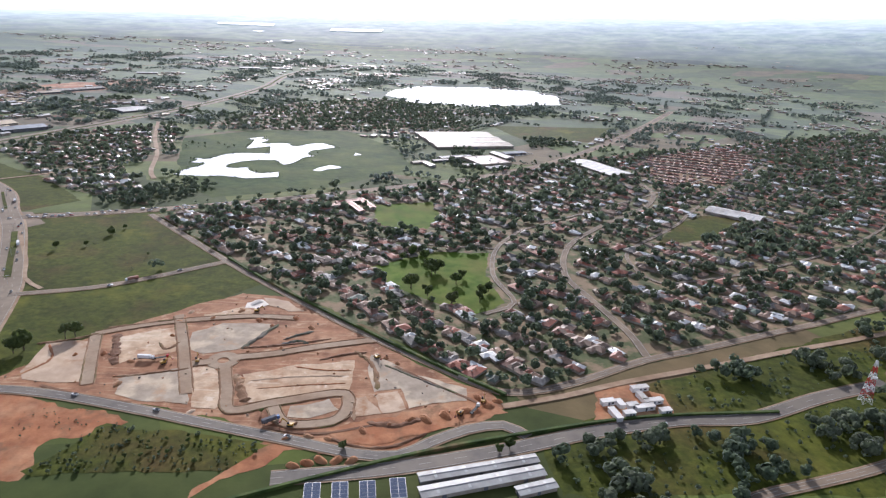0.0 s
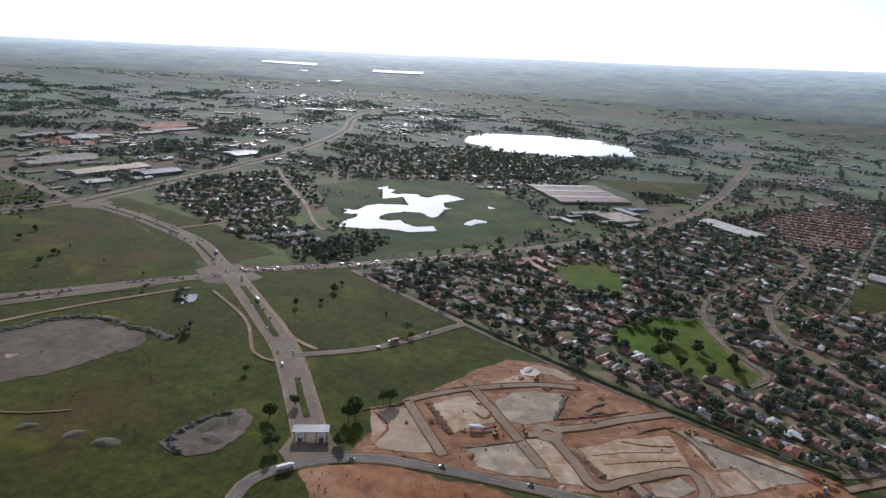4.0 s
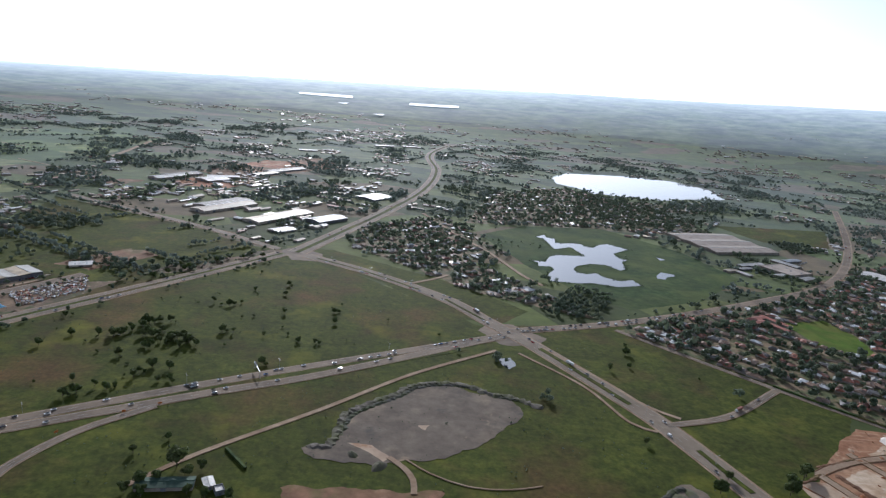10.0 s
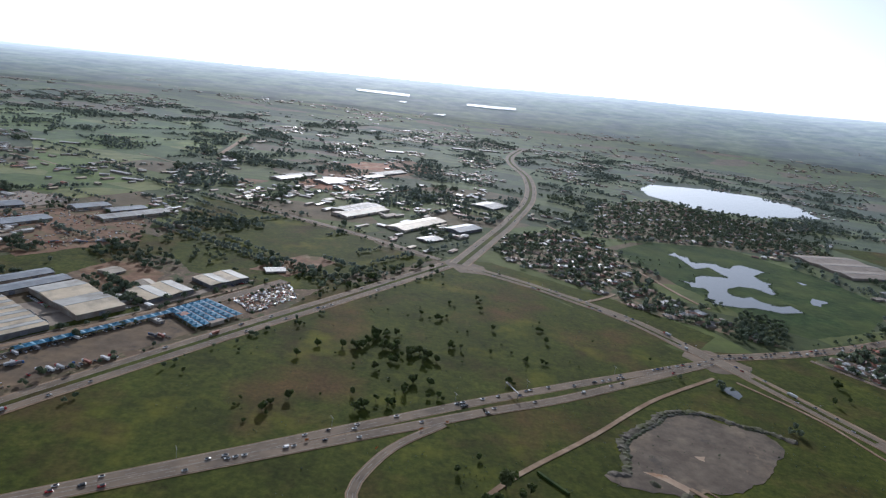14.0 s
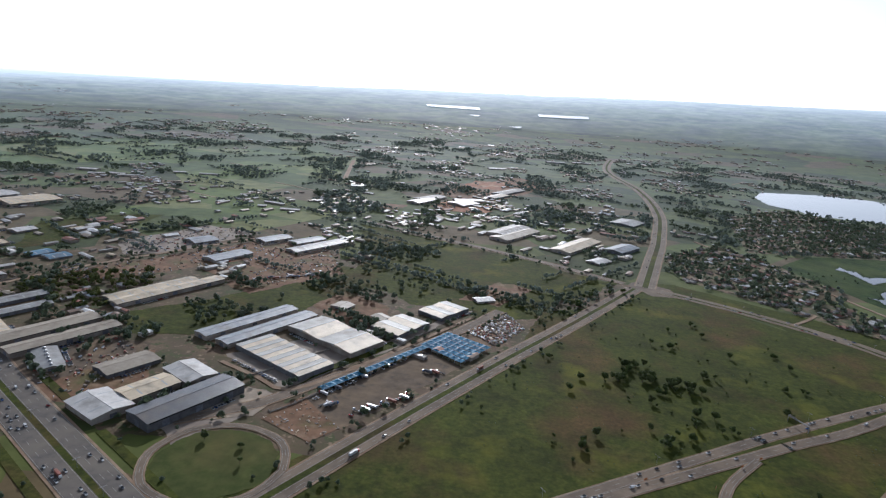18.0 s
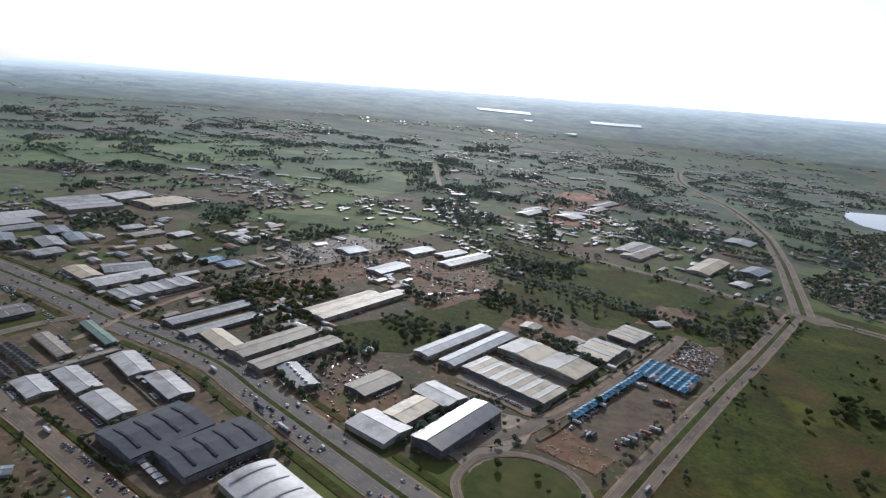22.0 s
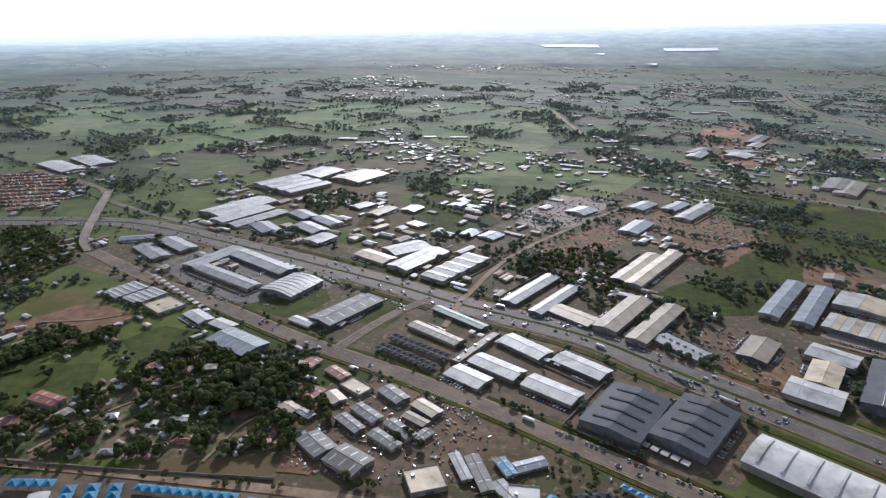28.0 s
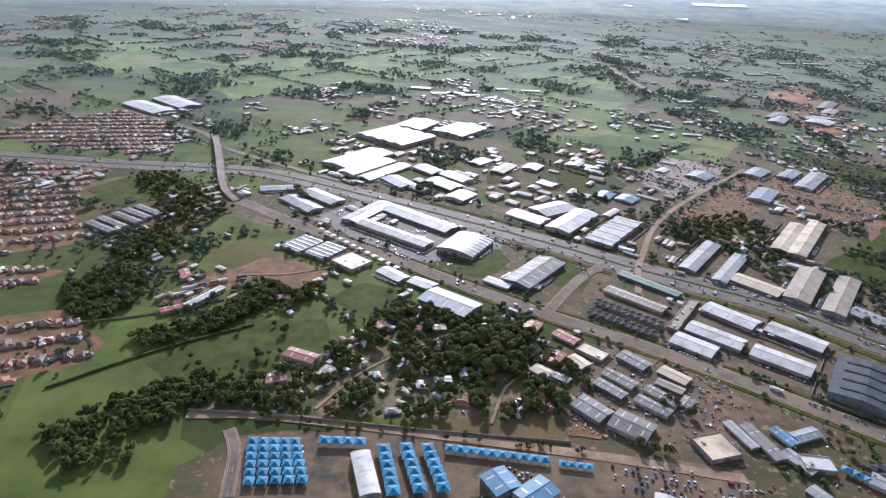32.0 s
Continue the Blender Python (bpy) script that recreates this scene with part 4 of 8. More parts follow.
shed(-1738, 735, 79, 36, 149, 7, WHITE, 'gable')
shed(-1269, 590, 25, 17, 60, 5, WHITE, 'gable')
shed(-1240, 573, 37, 16, 68, 5, TAUPE, 'plain')
shed(-1208, 590, 23, 18, 70, 5, WHITE, 'gable')
shed(-1191, 534, 22, 17, 148, 4, CREAM, 'flat')
shed(-1194, 290, 8, 6, 174, 3, WHITE, 'gable')
shed(-1452, 429, 31, 13, 26, 4, GREYBLUE, 'plain')
shed(-884, 648, 79, 19, 59, 6, STEEL, 'gable')
shed(-903, 667, 43, 17, 57, 6, GREYBLUE, 'plain')
shed(-958, 572, 48, 21, 63, 6, GREYBLUE, 'plain')
shed(-942, 661, 39, 20, 57, 6, GREYBLUE, 'plain')
shed(-1014, 624, 29, 25, 55, 5, GREYBLUE, 'plain')
shed(-1108, 512, 21, 19, 61, 4, BLUEROOF, 'gable')
shed(-1130, 516, 22, 16, 66, 4, BLUEROOF, 'gable')
shed(-815, 1009, 57, 25, 64, 7, STEEL, 'gable')
shed(-745, 1022, 44, 37, 55, 7, WHITE, 'gable')
shed(-691, 1131, 56, 22, 62, 6, TAUPE, 'plain')
shed(-553, 712, 28, 19, 52, 4, WHITE, 'gable')
shed(-474, 988, 51, 40, 59, 5, STEEL, 'gable')
shed(-1132, 207, 18, 10, 142, 5, OLD_ZINC, 'gable')
shed(-1142, 186, 19, 8, 145, 5, OLD_ZINC, 'lights')
shed(-1148, 175, 18, 7, 143, 5, OLD_ZINC, 'lights')
shed(-1110, 197, 17, 9, 145, 5, CREAM, 'gable')
shed(-1114, 186, 15, 6, 151, 4, TAUPE, 'plain')
shed(-1120, 175, 19, 7, 144, 5, OLD_ZINC, 'lights')
shed(-1126, 165, 19, 7, 147, 5, OLD_ZINC, 'lights')
shed(-1159, 154, 18, 13, 142, 6, OLD_ZINC, 'lights')
shed(-1139, 145, 20, 16, 153, 6, OLD_ZINC, 'lights')
shed(-1107, 173, 10, 6, 60, 4, OLD_ZINC, 'gable')
shed(-1099, 139, 18, 17, 27, 5, CREAM, 'flat')
shed(-1186, 183, 11, 8, 150, 4, CREAM, 'gable')
shed(-1175, 179, 10, 5, 153, 4, STEEL, 'gable')
shed(-1156, 211, 18, 11, 148, 4, CREAM, 'flat')
shed(-1165, 198, 12, 9, 139, 4, CREAM, 'gable')
shed(-1178, 199, 13, 7, 68, 4, RUST, 'gable')
shed(-1172, 224, 16, 8, 146, 4, RUST, 'gable')
shed(-1193, 233, 11, 9, 71, 4, RUST, 'gable')
shed(-1123, 288, 44, 10, 149, 5, TAUPE, 'lights')
shed(-1110, 316, 48, 8, 147, 5, GREENROOF, 'plain')
shed(-1092, 274, 51, 7, 64, 5, TAUPE, 'flat')
shed(-1202, 90, 13, 13, 131, 9, BLUEROOF, 'gable')
shed(-1186, 87, 17, 12, 48, 9, BLUEROOF, 'gable')
shed(-1074, 149, 26, 7, 116, 4, OLD_ZINC, 'gable')
shed(-1062, 156, 13, 6, 125, 4, BLUEROOF, 'gable')
shed(20, 185, 44, 4, 17, 4, STEEL, 'gable')
shed(21, 178, 45, 5, 18, 4, STEEL, 'gable')
shed(39, 176, 14, 4, 20, 4, STEEL, 'gable')
shed(33, 855, 110, 104, 107, 7, BEIGE, 'saw3')
shed(57, 723, 44, 41, 118, 6, BEIGE, 'flat')
shed(187, 711, 77, 31, 117, 5, WHITE, 'gable')
shed(266, 539, 45, 23, 141, 5, WHITE, 'gable')
road('road_north', [(-1591, 570), (-1640, 609), (-1780, 672)], 6)
for name, shore in (("far_lake", [(-1171, 3500), (-1029, 3516), (-877, 3512), (-864, 3413), (-1012, 3417), (-1150, 3427)]), ("far_lake", [(-559, 3376), (-425, 3373), (-300, 3385), (-302, 3300), (-424, 3288), (-555, 3291)]),
                    ("far_dam", [(-700, 2880), (-640, 2905), (-650, 2860)]), ("far_dam", [(-905, 3190), (-850, 3195), (-860, 3150)])):
    d = bpy.data.meshes.new(name)
    d.from_pydata([(x, y, far_rise(x, y) + 9) for x, y in shore], [], [tuple(range(len(shore)))[::-1]])
    d.materials.append(WATER)
    tagged(new(name, d), "distant sheet of water shining white under haze", "lake", kind="structure")
area('far_lake', [(1459, 2837), (1778, 3132), (1939, 3091), (1656, 2662), (1412, 2599)], WATER, 0.12)
for plot, mat in (([(-174, 238), (-178, 263), (-165, 267), (-158, 266), (-145, 232), (-156, 231), (-170, 232)], SAND), ([(-150, 272), (-127, 284), (-121, 270), (-117, 260), (-127, 256), (-138, 247), (-144, 259)], PALE_EARTH),
                  ([(-116, 279), (-105, 292), (-79, 292), (-89, 265), (-104, 259), (-111, 263)], SLAB), ([(-132, 236), (-109, 246), (-105, 239), (-96, 219), (-115, 220), (-127, 224)], SLAB),
                  ([(-104, 247), (-94, 248), (-83, 222), (-84, 216), (-93, 217)], PALE_EARTH), ([(-81, 243), (-59, 252), (-34, 259), (-33, 234), (-54, 227), (-73, 221), (-77, 229)], PALE_EARTH),
                  ([(-55, 220), (-40, 227), (-35, 219), (-46, 213), (-54, 213)], SLAB), ([(-27, 265), (-6, 250), (17, 239), (17, 230), (2, 227), (-7, 222), (-11, 236), (-23, 233), (-26, 250)], SLAB),
                  ([(-23, 232), (-12, 235), (-8, 221), (-17, 218)], SAND), ([(-118, 300), (-101, 310), (-91, 305), (-103, 296), (-117, 291)], PALE_EARTH), ([(-34, 228), (-25, 230), (-18, 218), (-30, 214)], SAND)):
    area("graded_plot", plot, mat, 0.10, wiggle=1.3)
area("sand_patch", [(-93, 324), (-78, 321), (-67, 308), (-76, 307), (-89, 315)], SAND, 0.11, wiggle=1.5)
area("sand_patch", [(-100, 316), (-93, 321), (-88, 315), (-92, 310), (-99, 310)], WHITE_SAND, 0.12, wiggle=1.0)
area("churned_clay", [(-37, 204), (-23, 213), (0, 218), (25, 223), (20, 215), (4, 209), (-12, 198), (-29, 198)], RED_EARTH, 0.10, wiggle=2.0)
for pts, width, mat in (([(-151, 275), (-144, 259), (-139, 246)], 3.6, WET_EARTH), ([(-84, 243), (-79, 233), (-73, 222)], 4.0, BROWN_EARTH), ([(-133, 237), (-119, 241), (-105, 246)], 1.6, BROWN_EARTH), ([(-35, 268), (-25, 255), (-21, 235)], 2.0, BROWN_EARTH),
                        ([(-77, 292), (-83, 278), (-88, 265)], 2.6, SPOIL), ([(-71, 271), (-64, 275), (-58, 273)], 2.6, DARK_SPOIL), ([(-89, 266), (-69, 271), (-48, 279)], 1.6, WET_EARTH), ([(-50, 258), (-39, 264), (-29, 267)], 2.0, WET_EARTH),
                        ([(-30, 225), (-28, 212)], 1.4, BROWN_EARTH), ([(-182, 262), (-168, 268), (-159, 275)], 2.2, BROWN_EARTH), ([(-158, 281), (-140, 288), (-129, 293)], 1.8, BROWN_EARTH), ([(-71, 276), (-64, 282), (-58, 286)], 2.2, SPOIL),
                        ([(-23, 211), (-11, 210), (-1, 215)], 3.0, WET_EARTH), ([(-38, 201), (-25, 196), (-12, 197), (1, 206)], 1.6, WET_EARTH), ([(-174, 234), (-168, 249), (-176, 262)], 1.2, RED_EARTH), ([(-60, 251), (-46, 249), (-34, 250)], 1.2, RED_EARTH), ([(-128, 268), (-122, 262), (-118, 270)], 1.6, BROWN_EARTH),
                        ([(-76, 238), (-56, 243), (-36, 245)], 1.0, SAND), ([(-72, 232), (-54, 236), (-35, 239)], 1.0, RED_EARTH), ([(-20, 256), (-2, 244), (14, 234)], 1.4, SPOIL)):
    spoil_bank(pts, width, 0.18 * width, mat)
site_road([(-161, 275), (-151, 251), (-142, 230)], 4.5)
site_road([(-130, 298), (-117, 269), (-106, 243), (-99, 226)], 4.5)
site_road([(-161, 274), (-148, 282), (-128, 291), (-94, 300), (-69, 300)], 4)
site_road([(-106, 250), (-97, 253)], 4.5)
site_road([(-89, 257), (-72, 262), (-54, 270), (-26, 280)], 4.5)
site_road([(-91, 250), (-84, 231), (-78, 216), (-63, 222), (-55, 225), (-45, 229), (-34, 231), (-32, 219), (-37, 211), (-50, 208), (-57, 211), (-62, 220)], 4.5)
roundabout(-93, 254)
area('town_green', [(-1616, 373), (-1605, 420), (-1566, 417), (-1560, 379), (-1592, 358)], LAWN, 0.06)
area('green_plot', [(-1333, 238), (-1314, 264), (-1282, 258), (-1302, 215)], LAWN, 0.06)
area('green_verge', [(-1288, 303), (-1262, 318), (-1226, 350), (-1214, 330), (-1231, 292), (-1257, 300)], LAWN, 0.075)
area('green_verge', [(-1170, 345), (-1182, 300), (-1160, 290), (-1148, 335)], LAWN, 0.075)
area('lot_north', [(-1593, 419), (-1573, 439), (-1540, 368), (-1571, 337), (-1602, 369)], LAWN, 0.05)
area('far_meadow', [(-1878, 1113), (-1268, 1594), (-1360, 1170), (-1610, 972), (-1964, 910), (-2304, 1129), (-2261, 1427)], PATCHWORK, 0.09)
area('far_meadow', [(-1844, 971), (-1848, 1383), (-1525, 1691), (-1411, 1322), (-1621, 921), (-1673, 786)], PATCHWORK, 0.08)
area('far_meadow', [(-1391, 1417), (-1261, 1860), (-1137, 1570), (-1262, 1196)], PATCHWORK, 0.08)
area('pasture', [(-1193, 718), (-1166, 904), (-1045, 862), (-912, 840), (-979, 693), (-1092, 726)], PATCHWORK, 0.07)
area('pasture', [(-871, 794), (-756, 743), (-630, 684), (-569, 617), (-666, 580), (-728, 643), (-801, 692)], MEADOW, 0.06)
area('pasture', [(-961, 396), (-885, 478), (-855, 419), (-894, 367), (-937, 358)], MEADOW, 0.05)
area('far_meadow', [(-1326, 1114), (-1352, 1423), (-1046, 1561), (-1025, 1217), (-1080, 922), (-1141, 860)], PATCHWORK, 0.07)
area('far_earth', [(-775, 1102), (-642, 1386), (-598, 1287), (-711, 1047)], BROWN_EARTH, 0.08)
area('far_earth', [(-807, 1114), (-654, 1462), (-602, 1375), (-721, 1033)], BROWN_EARTH, 0.085)
area('works_ground', [(-1503, 462), (-1359, 494), (-1227, 450), (-1203, 490), (-1094, 554), (-977, 701), (-867, 673), (-818, 523), (-792, 388), (-860, 230), (-962, 273), (-1075, 329), (-1248, 385)], INDUSTRIAL, 0.03, under=True)
area('works_ground', [(-1512, 364), (-1468, 414), (-1408, 445), (-1168, 352), (-996, 292), (-908, 231), (-954, 161), (-1019, 178), (-1099, 216), (-1256, 282), (-1448, 349)], INDUSTRIAL, 0.035, under=True)
area('works_ground', [(-1172, 224), (-1068, 191), (-1010, 163), (-1025, 128), (-1109, 109), (-1170, 121), (-1185, 152)], INDUSTRIAL, 0.04, under=True)
area('works_ground', [(-859, 588), (-734, 753), (-526, 623), (-655, 397), (-753, 237), (-876, 234), (-1049, 375), (-1171, 459), (-1081, 593)], INDUSTRIAL, 0.025, under=True)
area('works_ground', [(-845, 998), (-640, 1435), (-490, 1036), (-518, 657), (-635, 708), (-762, 810)], GRASSLAND, 0.03, under=True)
area('cabin_yard', [(68, 219), (75, 243), (92, 250), (106, 240), (104, 226), (90, 217)], RED_EARTH, 0.12, wiggle=2.5)
area('scrub_ground', [(101, 249), (261, 328), (163, 180), (47, 174), (45, 201)], MEADOW, 0.03, under=True)
road('road_loop', [(-768, 221), (-771, 234), (-778, 246), (-790, 253), (-803, 256), (-816, 253), (-828, 246), (-835, 234), (-838, 221), (-835, 208), (-828, 196), (-816, 189), (-803, 186), (-790, 189), (-778, 196), (-771, 208), (-768, 221)], 4)
area('loop_green', [(-772, 221), (-775, 234), (-784, 245), (-796, 251), (-810, 251), (-822, 245), (-831, 234), (-834, 221), (-831, 208), (-822, 197), (-810, 191), (-796, 191), (-784, 197), (-775, 208)], LAWN, 0.05)
area('pond', [(-239, 798), (-224, 818), (-223, 801), (-213, 798), (-217, 775), (-208, 772), (-195, 779), (-182, 778), (-179, 767), (-169, 764), (-157, 784), (-144, 792), (-123, 769), (-150, 739), (-148, 718), (-139, 711), (-149, 702), (-155, 667), (-162, 660), (-174, 680), (-192, 679), (-211, 663), (-217, 650), (-215, 637), (-205, 634), (-194, 641), (-188, 626), (-175, 617), (-158, 626), (-154, 606), (-182, 594), (-206, 600), (-225, 595), (-251, 595), (-251, 616), (-240, 640), (-240, 652), (-256, 651), (-254, 666), (-262, 673), (-245, 671), (-236, 697), (-226, 708), (-190, 715), (-200, 756), (-223, 737), (-229, 792)], WATER, 0.12, wiggle=0.7)
area('pool', [(-123, 654), (-114, 668), (-101, 662), (-102, 656), (-114, 648), (-119, 638), (-127, 640)], WATER, 0.12, wiggle=0.5)
area('pool', [(-96, 741), (-87, 730), (-96, 725)], WATER, 0.12, wiggle=0.4)
area('grey_platform', [(-415, 279), (-413, 296), (-403, 307), (-387, 320), (-375, 335), (-361, 342), (-347, 340), (-336, 333), (-319, 332), (-312, 321), (-313, 312), (-320, 301), (-333, 282), (-343, 272), (-357, 265), (-368, 258), (-377, 258), (-382, 255), (-393, 250), (-407, 251), (-421, 253), (-429, 259), (-418, 266)], GREY_EARTH, 0.06, wiggle=2.5)
area('pale_scrape', [(-408, 268), (-396, 267), (-385, 258), (-388, 254), (-398, 262)], SAND, 0.08, wiggle=1.5)
area('pale_scrape', [(-373, 291), (-366, 292), (-369, 286)], SAND, 0.08, wiggle=1.5)
road('track_spoil', [(-386, 258), (-378, 250), (-373, 241), (-372, 230)], 3, mat=DIRTROAD)
road('track_path', [(-377, 257), (-365, 247), (-347, 239), (-328, 239), (-311, 244)], 0.8, mat=DIRTROAD)
area('works_ground', [(-1345, 70), (-1330, 95), (-1270, 115), (-1170, 124), (-1090, 132), (-1030, 128), (-1000, 110), (-1010, 40), (-1080, 0), (-1330, 10)], INDUSTRIAL, 0.045, under=True)
area('depot_floor', [(-1172, 122), (-1090, 128), (-1075, 80), (-1100, 30), (-1200, 30), (-1320, 40), (-1312, 62), (-1130, 98)], YARD, 0.05)
area('rough_grass', [(-1500, -800), (-1330, 0), (-1090, -10), (-860, 60), (-770, 225), (-640, 430), (-535, 612), (-480, 600), (-330, 450), (-215, 480), (-100, 342), (-150, 262), (-190, 225), (-150, 165), (-60, 160), (60, 140), (200, 60), (320, -800)], MEADOW, 0.015, under=True)
area('works_ground', [(-1090, 132), (-1035, 165), (-1000, 160), (-880, 105), (-800, 60), (-800, 0), (-1000, -40), (-1090, 20)], INDUSTRIAL, 0.043, under=True)
road('track_edge', [(32, 226), (60, 236), (89, 249), (136, 267), (189, 288), (256, 314), (420, 385)], 3.5, mat=DIRTROAD)
road('road_lower', [(100, 165), (116, 177), (143, 186), (174, 197), (240, 225)], 4)
road('street_north', [(66, 467), (150, 545), (220, 610), (300, 690)], 2.6)
road('street_west', [(-60, 440), (0, 425), (45, 423)], 2.6)
road('street_hill', [(149, 369), (220, 400), (330, 470), (450, 580)], 2.6)
area('spoil_ground', [(-262, 224), (-256, 238), (-246, 249), (-236, 255), (-229, 248), (-231, 236), (-236, 224), (-248, 217)], GREY_EARTH, 0.06, wiggle=2.5)
area('red_estate', [(263, 789), (404, 895), (420, 824), (303, 652), (229, 645)], BROWN_EARTH, 0.05)
shed(-655, 813, 90, 28, 60, 7, TAUPE, 'plain')
shed(-574, 781, 98, 28, 60, 7, CREAM, 'plain')
shed(-514, 786, 50, 26, 54, 8, GREYBLUE, 'plain')
area('green_field', [(-859, 762), (-674, 692), (-545, 626), (-599, 537), (-666, 609), (-756, 550), (-836, 659)], MEADOW, 0.047, under=True, wiggle=3)
area('green_field', [(-892, 481), (-841, 587), (-778, 558), (-839, 432)], MEADOW, 0.051, under=True, wiggle=3)
area('green_field', [(-902, 386), (-840, 489), (-870, 500), (-905, 440)], MEADOW, 0.055, under=True, wiggle=3)
road('track_plots', [(-1300, 122), (-1285, 160), (-1262, 190), (-1240, 215)], 1.6, mat=DIRTROAD)
road('track_plots', [(-1210, 132), (-1205, 165), (-1190, 185)], 1.6, mat=DIRTROAD)
road('track_court', [(-1405, 250), (-1370, 262), (-1340, 285)], 1.8, mat=DIRTROAD)


area("pasture", [(-1168, 509), (-1118, 610), (-1121, 733), (-1172, 704), (-1225, 640), (-1202, 587), (-1178, 551)], MEADOW, 0.06)
area("pasture", [(-1253, 516), (-1220, 537), (-1240, 581), (-1258, 556)], MEADOW, 0.06)
area("truck_lot", [(-922, 487), (-902, 543), (-854, 576), (-825, 558), (-862, 513), (-890, 467)], BROWN_EARTH, 0.08, wiggle=3)
area("truck_lot", [(-959, 518), (-888, 615), (-863, 576), (-927, 500)], BROWN_EARTH, 0.08, wiggle=3)
area("goods_earth", [(-783, 297), (-751, 266), (-764, 248), (-798, 266)], BROWN_EARTH, 0.09, wiggle=1)
area("loading_slab", [(-820, 301), (-796, 294), (-803, 268), (-826, 258)], SLAB, 0.085, wiggle=0.8)
area("grass_strip", [(-793, 306), (-777, 337), (-742, 390), (-747, 398), (-782, 341)], MEADOW, 0.09, wiggle=0.8)
road("lane_estate", [(-852, 331), (-820, 315), (-796, 303), (-771, 331), (-737, 388), (-690, 470)], 3.6, mat=DIRTROAD)
shed(-723, 376, 13, 5, 150, 3.5, WHITE, "flat")
area("green_field", [(-886, 386), (-891, 443), (-913, 449), (-858, 532), (-823, 512), (-828, 455), (-868, 425)], MEADOW, 0.062, wiggle=2, under=True)
area("green_field", [(-829, 519), (-822, 590), (-800, 660), (-723, 626), (-615, 678), (-605, 564), (-635, 485), (-682, 467), (-708, 490), (-748, 488), (-774, 517)], MEADOW, 0.066, wiggle=2, under=True)
area("roadside_grass", [(-520, 640), (-480, 644), (-350, 560), (-285, 495), (-318, 455), (-360, 470), (-420, 545), (-500, 600)], MEADOW, 0.017, under=True)
area("gate_apron", [(-209, 238), (-193, 240), (-189, 232), (-181, 226.5), (-190, 222), (-207, 216), (-212, 224)], ASPHALT, 0.318, wiggle=0.5, under=True)
# works, lots and white roofs of the plain
shed(-662, 832, 78, 34, 62, 8, OLD_ZINC, "gable")
shed(-740, 1056, 52, 20, 20, 7, WHITE, "gable")
shed(-806, 1046, 62, 26, 60, 6, OLD_ZINC, "gable")
shed(-670, 1200, 96, 24, 62, 6, OLD_ZINC, "gable")
shed(-706, 1578, 46, 16, 20, 6, WHITE, "gable")
shed(-542, 1864, 56, 16, 20, 7, WHITE, "gable")
shed(-462, 1908, 56, 16, 12, 7, WHITE, "gable")
shed(-1428, 1016, 36, 18, 8, 6, WHITE, "flat")
for x, y, l, w, turn in ((-1390, 985, 26, 12, 20), (-1362, 1000, 30, 14, 8), (-1335, 992, 34, 10, 30), (-1340, 1030, 22, 12, 10), (-1286, 1076, 22, 10, 20), (-1232, 1084, 34, 9, 12), (-1024, 875, 34, 7, 165), (-986, 838, 28, 9, 5), (-1032, 846, 12, 8, 20), (-950, 1110, 30, 14, 20), (-853, 1535, 12, 10, 0)):
    shed(x, y, l, w, turn, 5, WHITE, "plain")
area("red_lot", [(-797, 980), (-765, 952), (-702, 958), (-675, 1054), (-736, 1006), (-777, 1042)], RED_EARTH, 0.06, wiggle=4)
area("red_lot", [(-775, 1219), (-685, 1232), (-653, 1344), (-743, 1333)], RED_EARTH, 0.06, wiggle=5)
area("red_lot", [(-878, 914), (-842, 921), (-832, 965), (-865, 960)], BROWN_EARTH, 0.06, wiggle=4)
area("soil_patch", [(-1179, 156), (-1170, 148), (-1151, 143), (-1155, 133), (-1172, 132)], BROWN_EARTH, 0.10, wiggle=1.5)
area("villa_lawn", [(-1245, 174), (-1227, 167), (-1228, 153), (-1239, 156)], LAWN, 0.09)
shed(-1052, 138, 15, 10, 4, 5, WHITE, "flat")
# smaller sheds, farm buildings and workshops
shed(-481, 222, 24, 7, 10, 4.5, DARKGREEN, "plain")
shed(-463, 225, 7, 4, 120, 4, WHITE, "gable")
shed(-457, 221, 5, 4, 120, 4, WHITE, "flat")
shed(-1262, 82, 26, 9, 116, 8, WHITE, "arch")
shed(-1060, 138, 16, 7, 130, 4, STEEL, "gable")
shed(-1050, 160, 16, 7, 31, 4, GREYBLUE, "gable")
shed(-1084, 152, 20, 5, 118, 4, STEEL, "gable")
shed(-1130, 92, 14, 9, 80, 6, WHITE, "gable")
for x, y, l, w, turn, roof in ((-1329, 140, 11, 8, 30, RUST), (-1305, 152, 9, 6, 70, TAUPE), (-1422, 192, 12, 5, 40, RUST), (-1440, 240, 10, 6, 130, RUST),
                              (-1252, 214, 8, 6, 20, CREAM), (-1288, 208, 9, 6, 60, RUST), (-1360, 225, 9, 6, 20, RUST), (-1240, 160, 9, 5, 20, WHITE), (-1230, 170, 8, 5, 110, STEEL), (-1215, 185, 9, 6, 30, WHITE)):
    shed(x, y, l, w, turn, 5, roof, "gable")
for x, y in ((-1546, 296), (-1543, 307), (-1538, 319), (-1536, 330), (-1532, 340)):
    shed(x, y, 33, 6.5, 158, 5, OLD_ZINC, "lights")
shed(-1410, 213, 31, 5, 71, 4.5, WHITE, "plain")
shed(-1332, 292, 7, 5, 60, 4, WHITE, "plain")
shed(-1323, 162, 19, 9, 168, 7, RUST, "gable")
